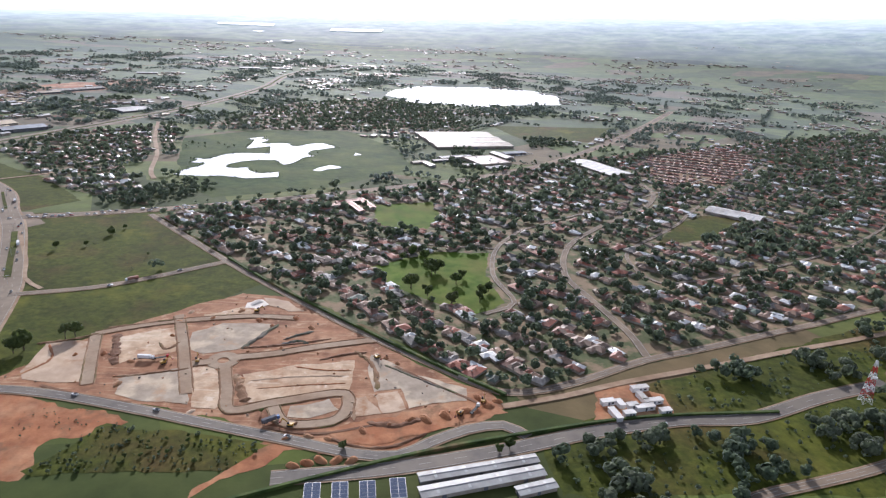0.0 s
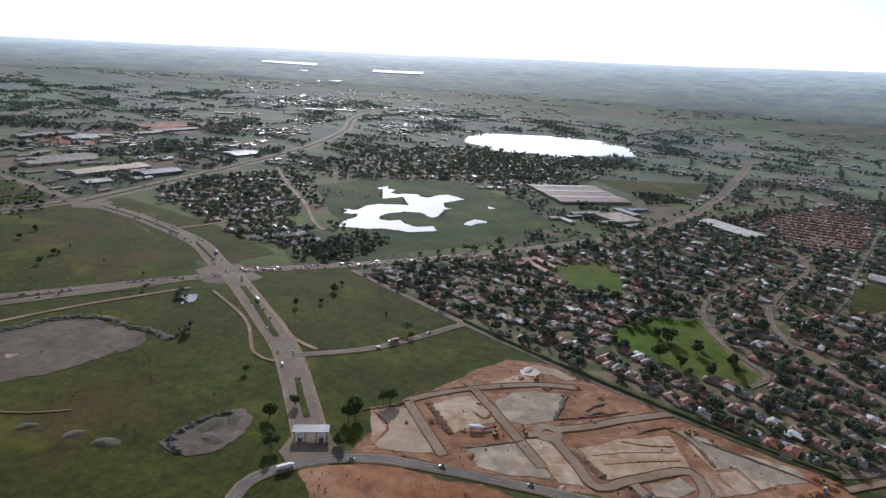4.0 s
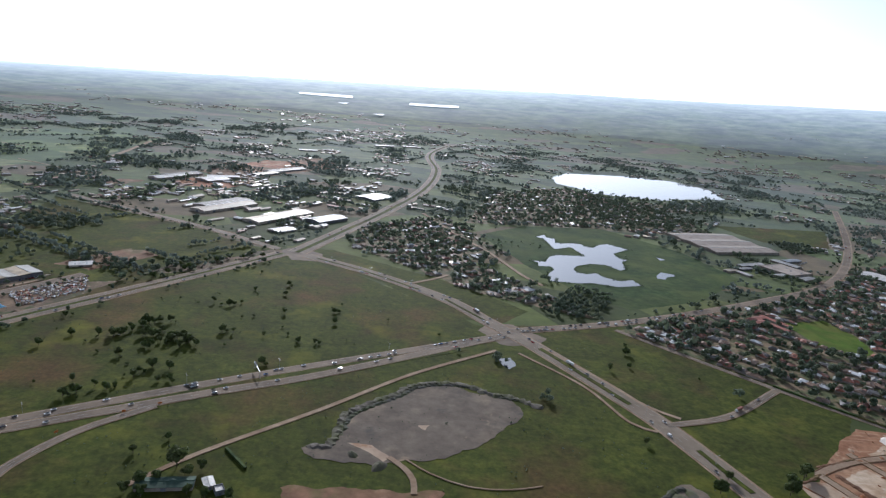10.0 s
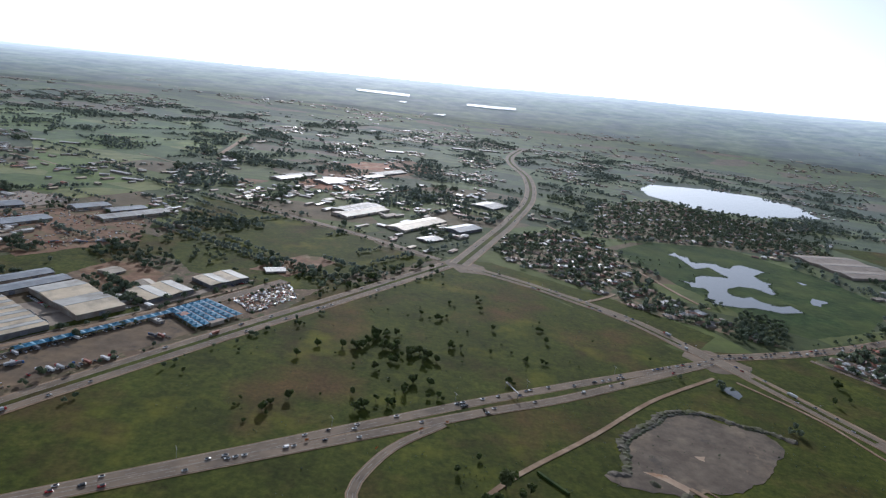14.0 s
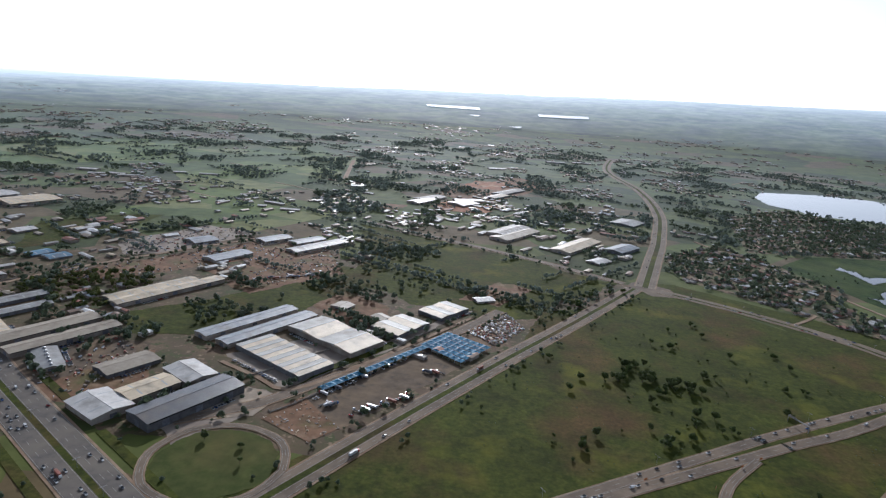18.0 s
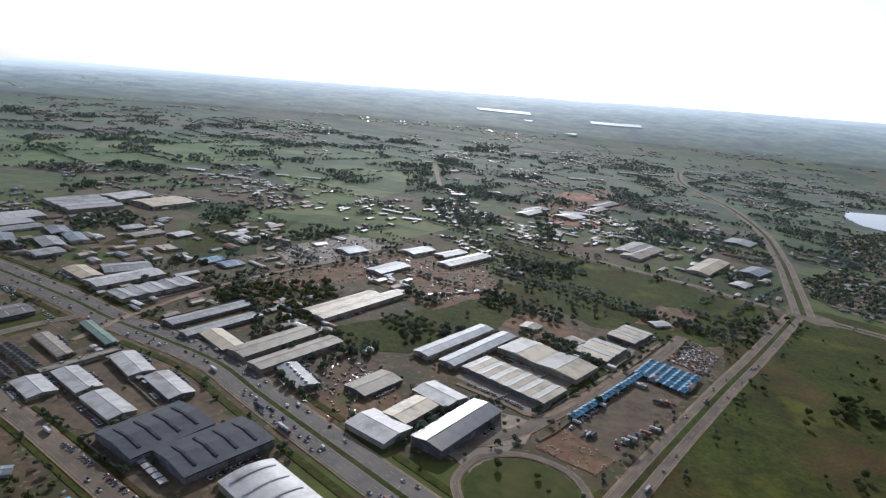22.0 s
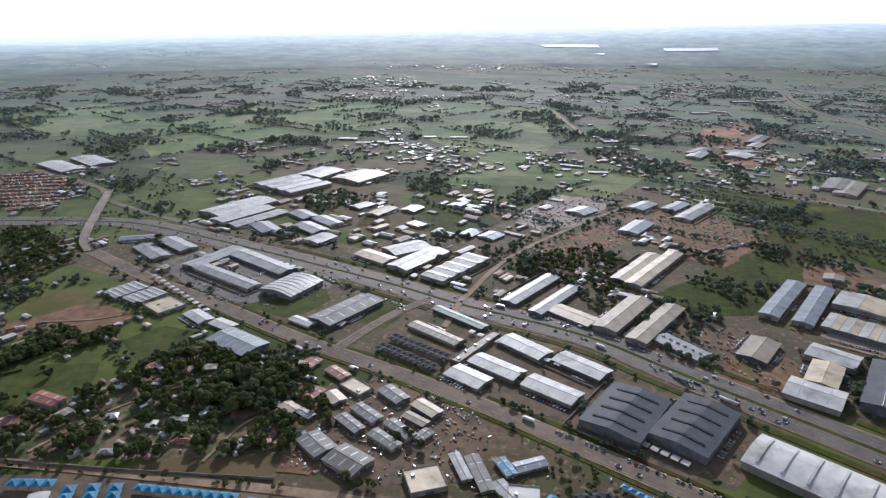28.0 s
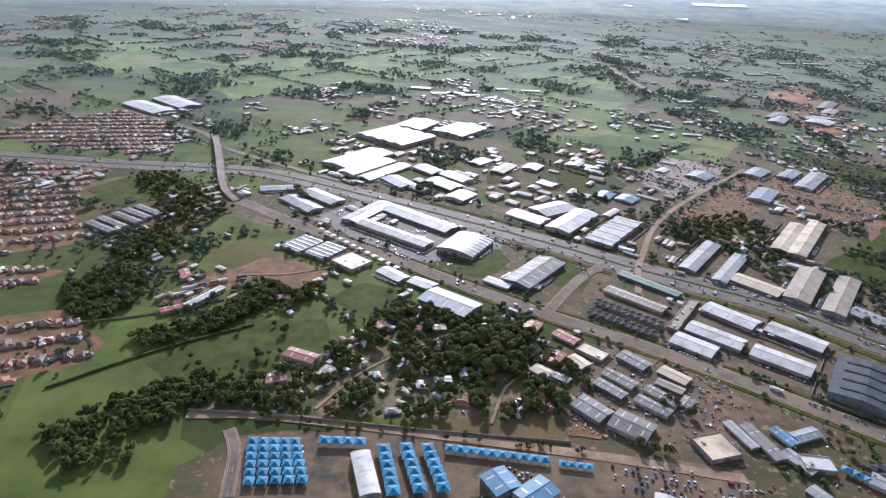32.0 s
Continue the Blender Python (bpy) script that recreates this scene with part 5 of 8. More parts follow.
for i, (x, y, l, w, turn, roof) in enumerate(((15, 735, 26, 9, 28, STEEL), (28, 741, 26, 9, 28, WHITE), (44, 700, 30, 8, 30, WHITE), (66, 690, 24, 9, 30, STEEL), (78, 760, 36, 12, 118, STEEL), (95, 780, 30, 10, 28, GREYBLUE),
                                              (-20, 700, 18, 7, 28, TAUPE), (-8, 690, 18, 7, 118, WHITE), (4, 715, 20, 6, 28, STEEL))):
    shed(x, y, l, w, turn, 4.5, roof, "gable")
for x, y, l, w, turn in ((-66, 508, 30, 5, 118, ), (-58, 520, 30, 5, 118), (-74, 524, 22, 5, 28), (-80, 512, 18, 5, 28)):
    shed(x, y, l, w, turn, 5, RUST, "plain")
for x, y, l, w, turn, roof in ((-1020, 128, 22, 9, 150, STEEL), (-1000, 118, 20, 8, 150, CREAM), (-975, 112, 18, 9, 60, TAUPE), (-1030, 105, 18, 8, 60, WHITE), (-1055, 112, 20, 7, 130, STEEL), (-950, 92, 24, 10, 150, STEEL), (-985, 92, 14, 8, 150, RUST),
                              (-1062, 92, 16, 8, 80, WHITE), (-1020, 80, 26, 10, 80, WHITE), (-1092, 84, 30, 9, 82, WHITE), (-915, 78, 22, 9, 150, TAUPE)):
    shed(x, y, l, w, turn, 5, roof, "gable")

# ---- where things may stand ----
CELL = 14.0
ROAD_CELLS, SHED_CELLS = {}, {}
for line, half in ROADS:
    for q in line:
        ROAD_CELLS.setdefault((int(q.x // CELL), int(q.y // CELL)), []).append((q, half))
for s in SHEDS:
    for i in range(-4, 5):
        for j in range(-4, 5):
            SHED_CELLS.setdefault((int(s[0] // CELL) + i, int(s[1] // CELL) + j), []).append(s)


def near_road(x, y, gap):
    p, cx, cy = Vector((x, y)), int(x // CELL), int(y // CELL)
    return any((q - p).length < half + gap + 3 for i in (-1, 0, 1) for j in (-1, 0, 1) for q, half in ROAD_CELLS.get((cx + i, cy + j), ()))


def near_shed(x, y, gap):
    for sx, sy, l, w, turn in SHED_CELLS.get((int(x // CELL), int(y // CELL)), ()):
        c, s = math.cos(radians(turn)), math.sin(radians(turn))
        dx, dy = x - sx, y - sy
        if abs(dx * c + dy * s) < l / 2 + gap and abs(-dx * s + dy * c) < w / 2 + gap:
            return True
    return False


def scatter(rnd, poly, count, gap=2.0, avoid=()):
    """Random places inside poly, clear of roads and sheds."""
    xs, ys = [p[0] for p in poly], [p[1] for p in poly]
    out = []
    for _ in range(count * 6):
        if len(out) >= count:
            break
        x, y = rnd.uniform(min(xs), max(xs)), rnd.uniform(min(ys), max(ys))
        if inside(x, y, poly) and not near_road(x, y, gap) and not near_shed(x, y, gap) and not any(inside(x, y, AREAS[a]) for a in avoid):
            out.append((x, y))
    return out


# ---- trees ----
def crown_points(rnd, high, wide, lobes, leaves, size):
    """Clumps of leaves spread over a few overlapping lobes."""
    g = Geo()
    heads = []
    for i in range(lobes):
        a = rnd.uniform(0, 6.28)
        r = wide * rnd.uniform(0.1, 0.62)
        heads.append((r * math.cos(a), r * math.sin(a), high * rnd.uniform(0.5, 0.82), wide * rnd.uniform(0.38, 0.6)))
    for i in range(leaves):
        hx, hy, hz, hr = heads[i % lobes]
        d = Vector((rnd.gauss(0, 1), rnd.gauss(0, 1), rnd.gauss(0, 1))).normalized()
        p = Vector((hx, hy, hz)) + Vector((d.x, d.y, d.z * 0.8)) * hr * rnd.uniform(0.55, 1.05)
        n = (d + Vector((rnd.gauss(0, .5), rnd.gauss(0, .5), rnd.gauss(0, .5)))).normalized()
        u = n.orthogonal().normalized()
        w = n.cross(u)
        s = size * rnd.uniform(0.7, 1.4)
        g.add([p - u * s - w * s * 0.5, p + u * s * 0.4 - w * s, p + u * s + w * s * 0.5, p - u * s * 0.3 + w * s, p + n * s * 0.5],
              [(0, 1, 4), (1, 2, 4), (2, 3, 4), (3, 0, 4)])
    return g


def trunk_mesh(rnd, high, wide):
    g = Geo()
    g.tube(wide * 0.075, 0, high * 0.45, 7, wide * 0.05)
    for i in range(5):
        a = rnd.uniform(0, 6.28)
        m = Matrix.Translation((0, 0, high * (0.3 + 0.05 * i))) @ pose(0, 0, 0, 0, rnd.uniform(25, 55), math.degrees(a))
        g.tube(wide * 0.04, 0, high * 0.32, 5, wide * 0.015, 0, m)
    return g.mesh("trunk", BARK)


TREES = []
rnd = random.Random(5)
for kind in range(6):
    high, wide = ((8, 3.6), (6, 3.0), (10, 4.2), (5, 2.6), (9, 3.0), (7, 4.4))[kind]
    TREES.append((trunk_mesh(rnd, high, wide), crown_points(rnd, high, wide, 8, 260, wide * 0.2).mesh("crown", LEAF), high))


def tree(x, y, size, kind, label="dark green broad-leaved tree with a rounded crown", group="scattered trees"):
    trunk, crown, high = TREES[kind]
    base = tagged(new("tree"), label, "tree", group=group)
    base.matrix_basis = Matrix.LocRotScale((x, y, 0), Euler((0, 0, (x * 7.3 + y) % 6.28)), (size / high * (0.9 + 0.2 * ((x * 1.7) % 1)),) * 2 + (size / high,))
    part("trunk", trunk, base)
    part("crown", crown, base)


def woods(name, spots, low, tall, label, clumps=26, leaf=LEAF_HAZE_FAINT):
    """Many trees joined into one mesh; every tree is a heap of leaf clumps on a stem."""
    r = np.random.RandomState(len(spots) + int(abs(spots[0][0])))
    n = len(spots)
    p = np.array(spots, float)
    hgt = r.uniform(low, tall, n)
    d = r.normal(size=(n, clumps, 3))
    d /= np.linalg.norm(d, axis=2)[:, :, None]
    rad = hgt * r.uniform(0.32, 0.5, n)
    c = np.empty((n, clumps, 3))
    lob = r.normal(size=(n, 4, 3)) * 0.35
    pick = r.randint(0, 4, (n, clumps))
    base = np.take_along_axis(lob, pick[:, :, None].repeat(3, 2), 1) + d * 0.62
    c[:, :, :2] = p[:, None, :] + base[:, :, :2] * rad[:, None, None]
    c[:, :, 2] = hgt[:, None] * 0.6 + base[:, :, 2] * rad[:, None] * 0.75
    c[:, :, 2] = np.maximum(c[:, :, 2], hgt[:, None] * 0.12)
    s = (rad[:, None] * (r.uniform(0.2, 0.38, (n, clumps)) if clumps > 50 else r.uniform(0.3, 0.55, (n, clumps)) if clumps > 12 else r.uniform(0.5, 0.85, (n, clumps))))[:, :, None]
    u = np.cross(d, r.normal(size=d.shape))
    u /= np.linalg.norm(u, axis=2)[:, :, None]
    w = np.cross(d, u)
    quad = np.stack([c - u * s - 0.4 * w * s, c + 0.3 * u * s - w * s, c + u * s + 0.5 * w * s, c - 0.4 * u * s + w * s, c + d * s * 0.55], 2).reshape(-1, 3)
    k = np.arange(n * clumps)[:, None] * 5
    if clumps > 12:
        tri = np.concatenate([k + np.array(q) for q in ((0, 1, 4), (1, 2, 4), (2, 3, 4), (3, 0, 4))], 1).reshape(-1, 3)
    else:
        quad = quad.reshape(-1, 5, 3)[:, :4].reshape(-1, 3)
        tri = np.arange(n * clumps * 4).reshape(-1, 4)
    mesh = bpy.data.meshes.new(name)
    mesh.from_pydata(quad.tolist(), [], tri.tolist())
    mesh.materials.append(leaf)
    return tagged(new(name, mesh), label, "trees", kind="stuff")


# ---- houses ----
def house_roof(g, l, w, h, rise, m=None, over=0.5):
    """A hipped roof with a thick edge."""
    a, b = l / 2 + over, w / 2 + over
    r = max(0.3, a - b)
    v = [(-a, -b, h), (a, -b, h), (a, b, h), (-a, b, h), (-r, 0, h + rise), (r, 0, h + rise), (-a, -b, h - .2), (a, -b, h - .2), (a, b, h - .2), (-a, b, h - .2)]
    g.add(v, [(0, 1, 5, 4), (1, 2, 5), (2, 3, 4, 5), (3, 0, 4), (6, 7, 1, 0), (7, 8, 2, 1), (8, 9, 3, 2), (9, 6, 0, 3), (9, 8, 7, 6)], 0, m)


TILES = [surface("roof_tile_" + n, a, b, 0.6, c, 0.08, rough=0.6, vary=0.3, bump=0.2) for n, a, b, c in (
    ("red", (0.26, 0.085, 0.05), (0.38, 0.14, 0.085), (0.20, 0.11, 0.08)), ("brown", (0.19, 0.120, 0.080), (0.29, 0.19, 0.13), (0.14, 0.10, 0.075)),
    ("grey", (0.22, 0.21, 0.20), (0.34, 0.33, 0.31), (0.13, 0.12, 0.11)), ("green", (0.07, 0.12, 0.09), (0.13, 0.18, 0.14), (0.1, 0.11, 0.09)))]
TIN = sheet_roof("tin_roof", (0.62, 0.62, 0.60), (0.78, 0.78, 0.75), 0.38, 0.0, 0.3)
HOUSE_SIZE = 0.58
HOUSE_KINDS = []
for l, w, wing in ((13, 8, 6), (15, 9, 0), (11, 8, 5), (16, 8, 7), (10, 7, 0), (12, 9, 6)):
    bits = {name: Geo() for name in ("wall", "roof", "wing_wall", "wing_roof", "chimney", "garage")}
    bits["wall"].box(-l / 2, l / 2, -w / 2, w / 2, 0, 2.7)
    house_roof(bits["roof"], l, w, 2.7, w * 0.24)
    if wing:
        bits["wing_wall"].box(-l / 2, -l / 2 + wing, -w / 2 - 5, -w / 2 - 0.003, 0, 2.6)
        house_roof(bits["wing_roof"], 9, wing, 2.6, wing * 0.25, pose(-l / 2 + wing / 2, -w / 2 - 1.5, 0.02, 0, 0, 90))
    else:
        bits["garage"].box(l / 2 + 0.003, l / 2 + 3.5, -w / 2, w / 2 - 2, 0, 2.3)
    bits["chimney"].box(l / 4, l / 4 + 0.8, 0.6, 1.3, 2.7, 2.7 + w * 0.24 + 0.5)
    made = {}
    for name, g in bits.items():
        if g.v:
            made[name] = [g.mesh(name, t) for t in (*TILES, TIN)] if "roof" in name else [g.mesh(name, WALL)] * 5
    HOUSE_KINDS.append((made, bits))


def house(x, y, turn, kind, tile):
    made, _ = HOUSE_KINDS[kind]
    words = ("red tiled", "brown tiled", "grey tiled", "green tiled", "shiny tin")[tile]
    base = tagged(new("house"), "single-storey suburban house with a %s hipped roof" % words, "house", group="suburban houses")
    base.matrix_basis = Matrix.LocRotScale((x, y, 0), Euler((0, 0, radians(turn))), (HOUSE_SIZE * (0.72 + 0.5 * ((x * 3.1 + y) % 1)),) * 2 + (HOUSE_SIZE,))
    made_parts = {}
    for name, meshes in made.items():
        under = {"chimney": "roof", "wing_roof": "wing_wall"}.get(name)
        made_parts[name] = part(name, meshes[tile], made_parts.get(under, base))


def house_field(name, spots, label, mix=(26, 32, 22, 4, 16), scale=HOUSE_SIZE):
    """Houses past the nearest ones, joined by roof colour."""
    r = random.Random(name)
    parts = {}
    for x, y, turn in spots:
        tile = r.choices(range(5), mix)[0]
        g = parts.setdefault(tile, Geo())
        _, bits = HOUSE_KINDS[r.randrange(6)]
        m = Matrix.LocRotScale((x, y, 0), Euler((0, 0, radians(turn + r.choice((0, 90, 180))))), (scale * r.uniform(0.7, 1.25), scale * r.uniform(0.7, 1.15), scale))
        for bit, b in bits.items():
            if b.v and bit != "chimney":
                g.add(b.v, b.f, 1 if "roof" in bit else 0, m)
    top = tagged(new(name), label, "houses", kind="stuff")
    for tile, g in parts.items():
        tagged(part("house_rows", g.mesh("house_rows", WALL, (*TILES, TIN)[tile]), top), kind="stuff")


def plots(poly, turn, pitch_along=17.0, pitch_rows=26.0, gap=4.0, avoid=(), jitter=2.5, keep=0.86, seed=1, warp=26.0):
    """House places in rows, two rows to a block with a lane between the blocks."""
    r = random.Random(seed)
    c, s = math.cos(radians(turn)), math.sin(radians(turn))
    xs, ys = [p[0] for p in poly], [p[1] for p in poly]
    mx, my = sum(xs) / len(xs), sum(ys) / len(ys)
    far = max(max(xs) - min(xs), max(ys) - min(ys))
    out = []
    for j in range(int(-far / pitch_rows), int(far / pitch_rows) + 1):
        for i in range(int(-far / pitch_along), int(far / pitch_along) + 1):
            u = i * pitch_along + r.uniform(-jitter, jitter)
            v = j * pitch_rows + (4.0 if j % 2 else -4.0) + r.uniform(-jitter, jitter)
            x, y = mx + u * c - v * s, my + u * s + v * c
            x += warp * noise.noise(Vector((x * 0.011, y * 0.011, seed)))
            y += warp * noise.noise(Vector((x * 0.011, y * 0.011, seed + 9)))
            if r.random() < keep and inside(x, y, poly) and not near_road(x, y, gap) and not near_shed(x, y, 6) and not any(inside(x, y, AREAS[a]) for a in avoid):
                out.append((x, y, turn + r.choice((0, 90, 180, 270)) + r.uniform(-16, 16)))
    return out


SUBURB = [(-214, 468), (-132, 519), (-25, 594), (116, 721), (249, 810), (726, 1102), (1100, 1000), (700, 500), (330, 370), (181, 302), (92, 261), (37, 237), (-3, 268), (-84, 339), (-131, 386)]
POND_SIDE = [(-470, 768), (-363, 885), (-290, 694), (-335, 649), (-218, 482), (-325, 534), (-460, 664)]
LAKE_SIDE = [(-330, 851), (-280, 1117), (-109, 1303), (18, 1129), (60, 900), (-79, 888), (-251, 872)]
GREENS = ("park", "sports_field", "dry_field", "red_estate")
spots = plots(SUBURB, -44, 7.6, 10.4, 1.2, avoid=GREENS, jitter=2.0)
area("suburb_gardens", SUBURB, GARDEN, 0.03, under=True)
area("pond_gardens", POND_SIDE, GARDEN, 0.03, under=True)
area("lake_gardens", LAKE_SIDE, GARDEN, 0.03, under=True)
spots.sort(key=lambda p: math.hypot(p[0] + 10, p[1] - 150))
for i, (x, y, turn) in enumerate(spots[:200]):
    house(x, y, turn, (i * 7) % 6, random.Random(i).choices(range(5), (30, 32, 22, 5, 11))[0])
house_field("suburb_houses", spots[200:], "rows of tiled suburban houses among trees")
side = plots(POND_SIDE, 30, 10, 15, 2, avoid=("marsh",), seed=2) + plots(LAKE_SIDE, 20, 14, 20, 2, avoid=("marsh", "pond"), seed=3)
house_field("pondside_houses", side, "small houses with bright tin roofs among trees", (22, 28, 26, 4, 20), 0.6)
house_field("estate_houses", plots(AREAS["red_estate"], -20, 7.5, 9.0, 0.6, jitter=0.8, keep=0.95, seed=12, warp=6), "tight rows of new red-roofed estate houses", (70, 30, 0, 0, 0), 0.5)
TOWNS = (("town_houses", [(-1530, 150), (-1498, 171), (-1487, 177), (-1438, 151), (-1437, 131), (-1464, 103), (-1540, 90)], 30), ("west_houses", [(-1790, 400), (-1689, 433), (-1631, 432), (-1622, 375), (-1592, 325), (-1570, 300), (-1545, 275), (-1548, 260), (-1582, 234), (-1660, 190), (-1800, 300)], 28),
         ("north_houses", [(-1813, 589), (-1774, 680), (-1649, 614), (-1610, 499), (-1699, 481), (-1850, 500)], 25), ("south_town", [(-1720, 250), (-1600, 225), (-1568, 219), (-1523, 223), (-1529, 203), (-1570, 165), (-1620, 100), (-1750, 120)], 28))
for name, poly, turn in TOWNS:
    area(name + "_ground", poly, BROWN_EARTH, 0.03, under=True, label="bare brown yards and lanes between terrace houses", category="ground")
for name, poly, turn in TOWNS:
    house_field(name, plots(poly, turn, 7.6, 9.4, 1.5, jitter=1.2, keep=0.93, seed=len(name), warp=8.0), "tight rows of brown-roofed terrace houses", (20, 62, 13, 0, 5), 0.52)

rnd = random.Random(11)
garden = scatter(rnd, SUBURB, 5900, 0.4, GREENS)
woods("suburb_trees", [p for p in garden if math.hypot(p[0], p[1] - 150) < 330], 2.0, 7.4, "dark garden trees between the houses", 40)
woods("suburb_trees", [p for p in garden if math.hypot(p[0], p[1] - 150) >= 330], 2.2, 7.6, "dark garden trees between the houses", 12, LEAF_HAZE_MID)
woods("pondside_trees", scatter(rnd, POND_SIDE, 700, 0.5, ("marsh",)) + scatter(rnd, LAKE_SIDE, 1500, 0.5, ("marsh", "pond")), 2, 6.5, "dark trees round the ponds", 12, LEAF_HAZE_MID)
SCRUB_WOOD = [(101, 249), (261, 328), (330, 360), (420, 400), (330, 200), (230, 120), (165, 110), (70, 140), (45, 201)]
woods("scrub_wood", [p for p in scatter(rnd, SCRUB_WOOD, 1700, 0.3, ("cabin_yard",)) if noise.noise(Vector((p[0] / 28, p[1] / 28, 4))) > 0.02], 2.4, 7.6, "dense dark scrub woodland beside the road", 44)
PLOT_WOOD = [(-1363, 109), (-1303, 190), (-1279, 240), (-1209, 236), (-1169, 200), (-1173, 146), (-1275, 121), (-1355, 104)]
woods("plot_wood", [p for p in scatter(rnd, PLOT_WOOD, 560, 0.6, ("villa_lawn",)) if noise.noise(Vector((p[0] / 19, p[1] / 19, 8))) > -0.17], 2.4, 7.6, "dense dark garden woodland on the smallholdings", 110, LEAF_OLIVE)
area("plot_gardens", PLOT_WOOD, GARDEN, 0.03, under=True)
house_field("homesteads", plots(PLOT_WOOD, 20, 17, 19, 2, keep=0.75, seed=7), "scattered homesteads and shacks under trees", (30, 14, 26, 0, 30), 0.5)
def grove(count, *poly):
    woods("grove", scatter(rnd, poly, count * 2, 0.5, ("dirt_lot", "earth_lot", "truck_park", "tan_field", "brown_field")), 2.2, 6.4, "grove of dark broad-leaved trees", 34, LEAF_HAZE_MID if poly[0][1] > 430 else LEAF_OLIVE)


grove(110, (-1070, 392), (-1080, 452), (-1003, 504), (-973, 458), (-987, 392), (-1018, 387), (-1055, 430))
grove(38, (-861, 466), (-835, 603), (-764, 609), (-693, 564), (-729, 514), (-766, 468), (-786, 499), (-837, 457))
grove(70, (-840, 684), (-756, 693), (-754, 636), (-832, 628))
grove(32, (-659, 513), (-603, 569), (-542, 620), (-576, 538), (-626, 485))
grove(150, (-1603, 422), (-1568, 443), (-1463, 363), (-1472, 324), (-1483, 297))
grove(60, (-278, 504), (-226, 584), (-196, 560), (-228, 491), (-257, 483))
grove(420, (-76, 1224), (213, 1271), (120, 1048), (-43, 916), (-164, 992))
grove(60, (120, 895), (179, 898), (189, 861), (122, 815))
grove(90, (-1517, 264), (-1500, 312), (-1474, 290), (-1470, 262), (-1494, 250))
grove(90, (-1479, 238), (-1512, 207), (-1478, 172), (-1448, 190))
grove(130, (-1430, 158), (-1393, 195), (-1376, 242), (-1348, 254), (-1342, 240), (-1368, 213), (-1383, 178), (-1414, 150))
grove(50, (-1490, 189), (-1476, 240), (-1444, 213), (-1455, 160))
grove(60, (-1392, 264), (-1333, 244), (-1357, 210), (-1387, 197))
grove(90, (-1395, 104), (-1382, 130), (-1355, 137), (-1320, 122), (-1317, 111), (-1356, 104), (-1378, 85))
grove(70, (-1420, 77), (-1384, 126), (-1361, 100), (-1374, 85), (-1368, 66), (-1394, 55))
grove(60, (-1280, 232), (-1215, 240), (-1170, 205), (-1200, 180))
woods("tall_grove", scatter(rnd, [(-1248, 214), (-1205, 212), (-1190, 186), (-1215, 170), (-1240, 180)], 58, 1.2, ("villa_lawn",)), 6.5, 10.5, "tall dark grove of broad-leaved trees", 240, LEAF_OLIVE)
woods("workshop_trees", [(-1164, 183), (-1159, 173), (-1161, 178), (-1136, 134), (-1129, 131), (-1123, 130), (-1113, 170), (-1117, 174), (-1107, 164), (-1120, 168), (-1168, 190)], 4.0, 6.5, "dark rounded trees between workshops", 110, LEAF_OLIVE)

# ---- far country: copses, hedges, farms and small works out to the hills ----
FAR_KEEP_OUT = ("field_triangle", "field_north", "marsh", "pond", "lake", "park", "sports_field", "grey_platform", "building_site", "paddock", "yard_depot", "far_field")


ROADSIDE = [(-650, 430), (-535, 612), (-510, 645), (-480, 645), (-345, 562), (-290, 500), (-215, 482), (-280, 400), (-345, 400), (-520, 290)]


def open_country(x, y):
    if inside(x, y, ROADSIDE):
        return False
    if near_road(x, y, 3) or near_shed(x, y, 3) or math.hypot(x + 505, y - 605) < 65:
        return False
    return not any(inside(x, y, AREAS[a]) for a in FAR_KEEP_OUT) and not inside(x, y, SUBURB) and not inside(x, y, POND_SIDE) and not inside(x, y, LAKE_SIDE)


def far_spots(seed, count, box, size, cut, meadows=True):
    """Places gathered in patches by a slow noise; big meadows stay open."""
    r = random.Random(seed)
    out = []
    for _ in range(count * 14):
        if len(out) >= count:
            break
        x, y = r.uniform(box[0], box[1]), r.uniform(box[2], box[3])
        v = noise.noise(Vector((x / size, y / size * 0.8, seed))) + 0.5 * noise.noise(Vector((x / size * 3, y / size * 3, seed + 5)))
        if v > cut and open_country(x, y) and not (meadows and any(inside(x, y, m) for m in MEADOWS)):
            out.append((x, y))
    return out


MEADOWS = [pts for name, pts in ALL_AREAS if name in ("far_meadow", "pasture", "brown_field", "tan_field", "green_plot", "green_field", "lot_north", "trade_yard", "stock_yard", "red_yard", "dirt_lot")]
near_far = far_spots(3, 2700, (-1900, 300, 330, 1200), 75, 0.34)
woods("field_trees", near_far, 2.6, 8.2, "scattered trees and hedges between the yards", 22, LEAF_HAZE_MID)
mid = far_spots(4, 11000, (-2700, 1300, 850, 2100), 110, 0.26, False)
# the palest leaf colour carries the haze over distant trees
woods("copses", mid, 3.0, 8.5, "copses and tree lines of the farmland", 8, LEAF_HAZE_PALE)
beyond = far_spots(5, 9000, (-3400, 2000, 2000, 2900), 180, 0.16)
woods("far_woods", beyond, 4, 8, "distant woods on the plain", 7, LEAF_HAZE_PALE)
west = far_spots(6, 1900, (-2300, -1440, -50, 700), 60, 0.12)
woods("west_trees", west, 1.6, 5, "trees among the western houses", 12, LEAF_HAZE_MID)


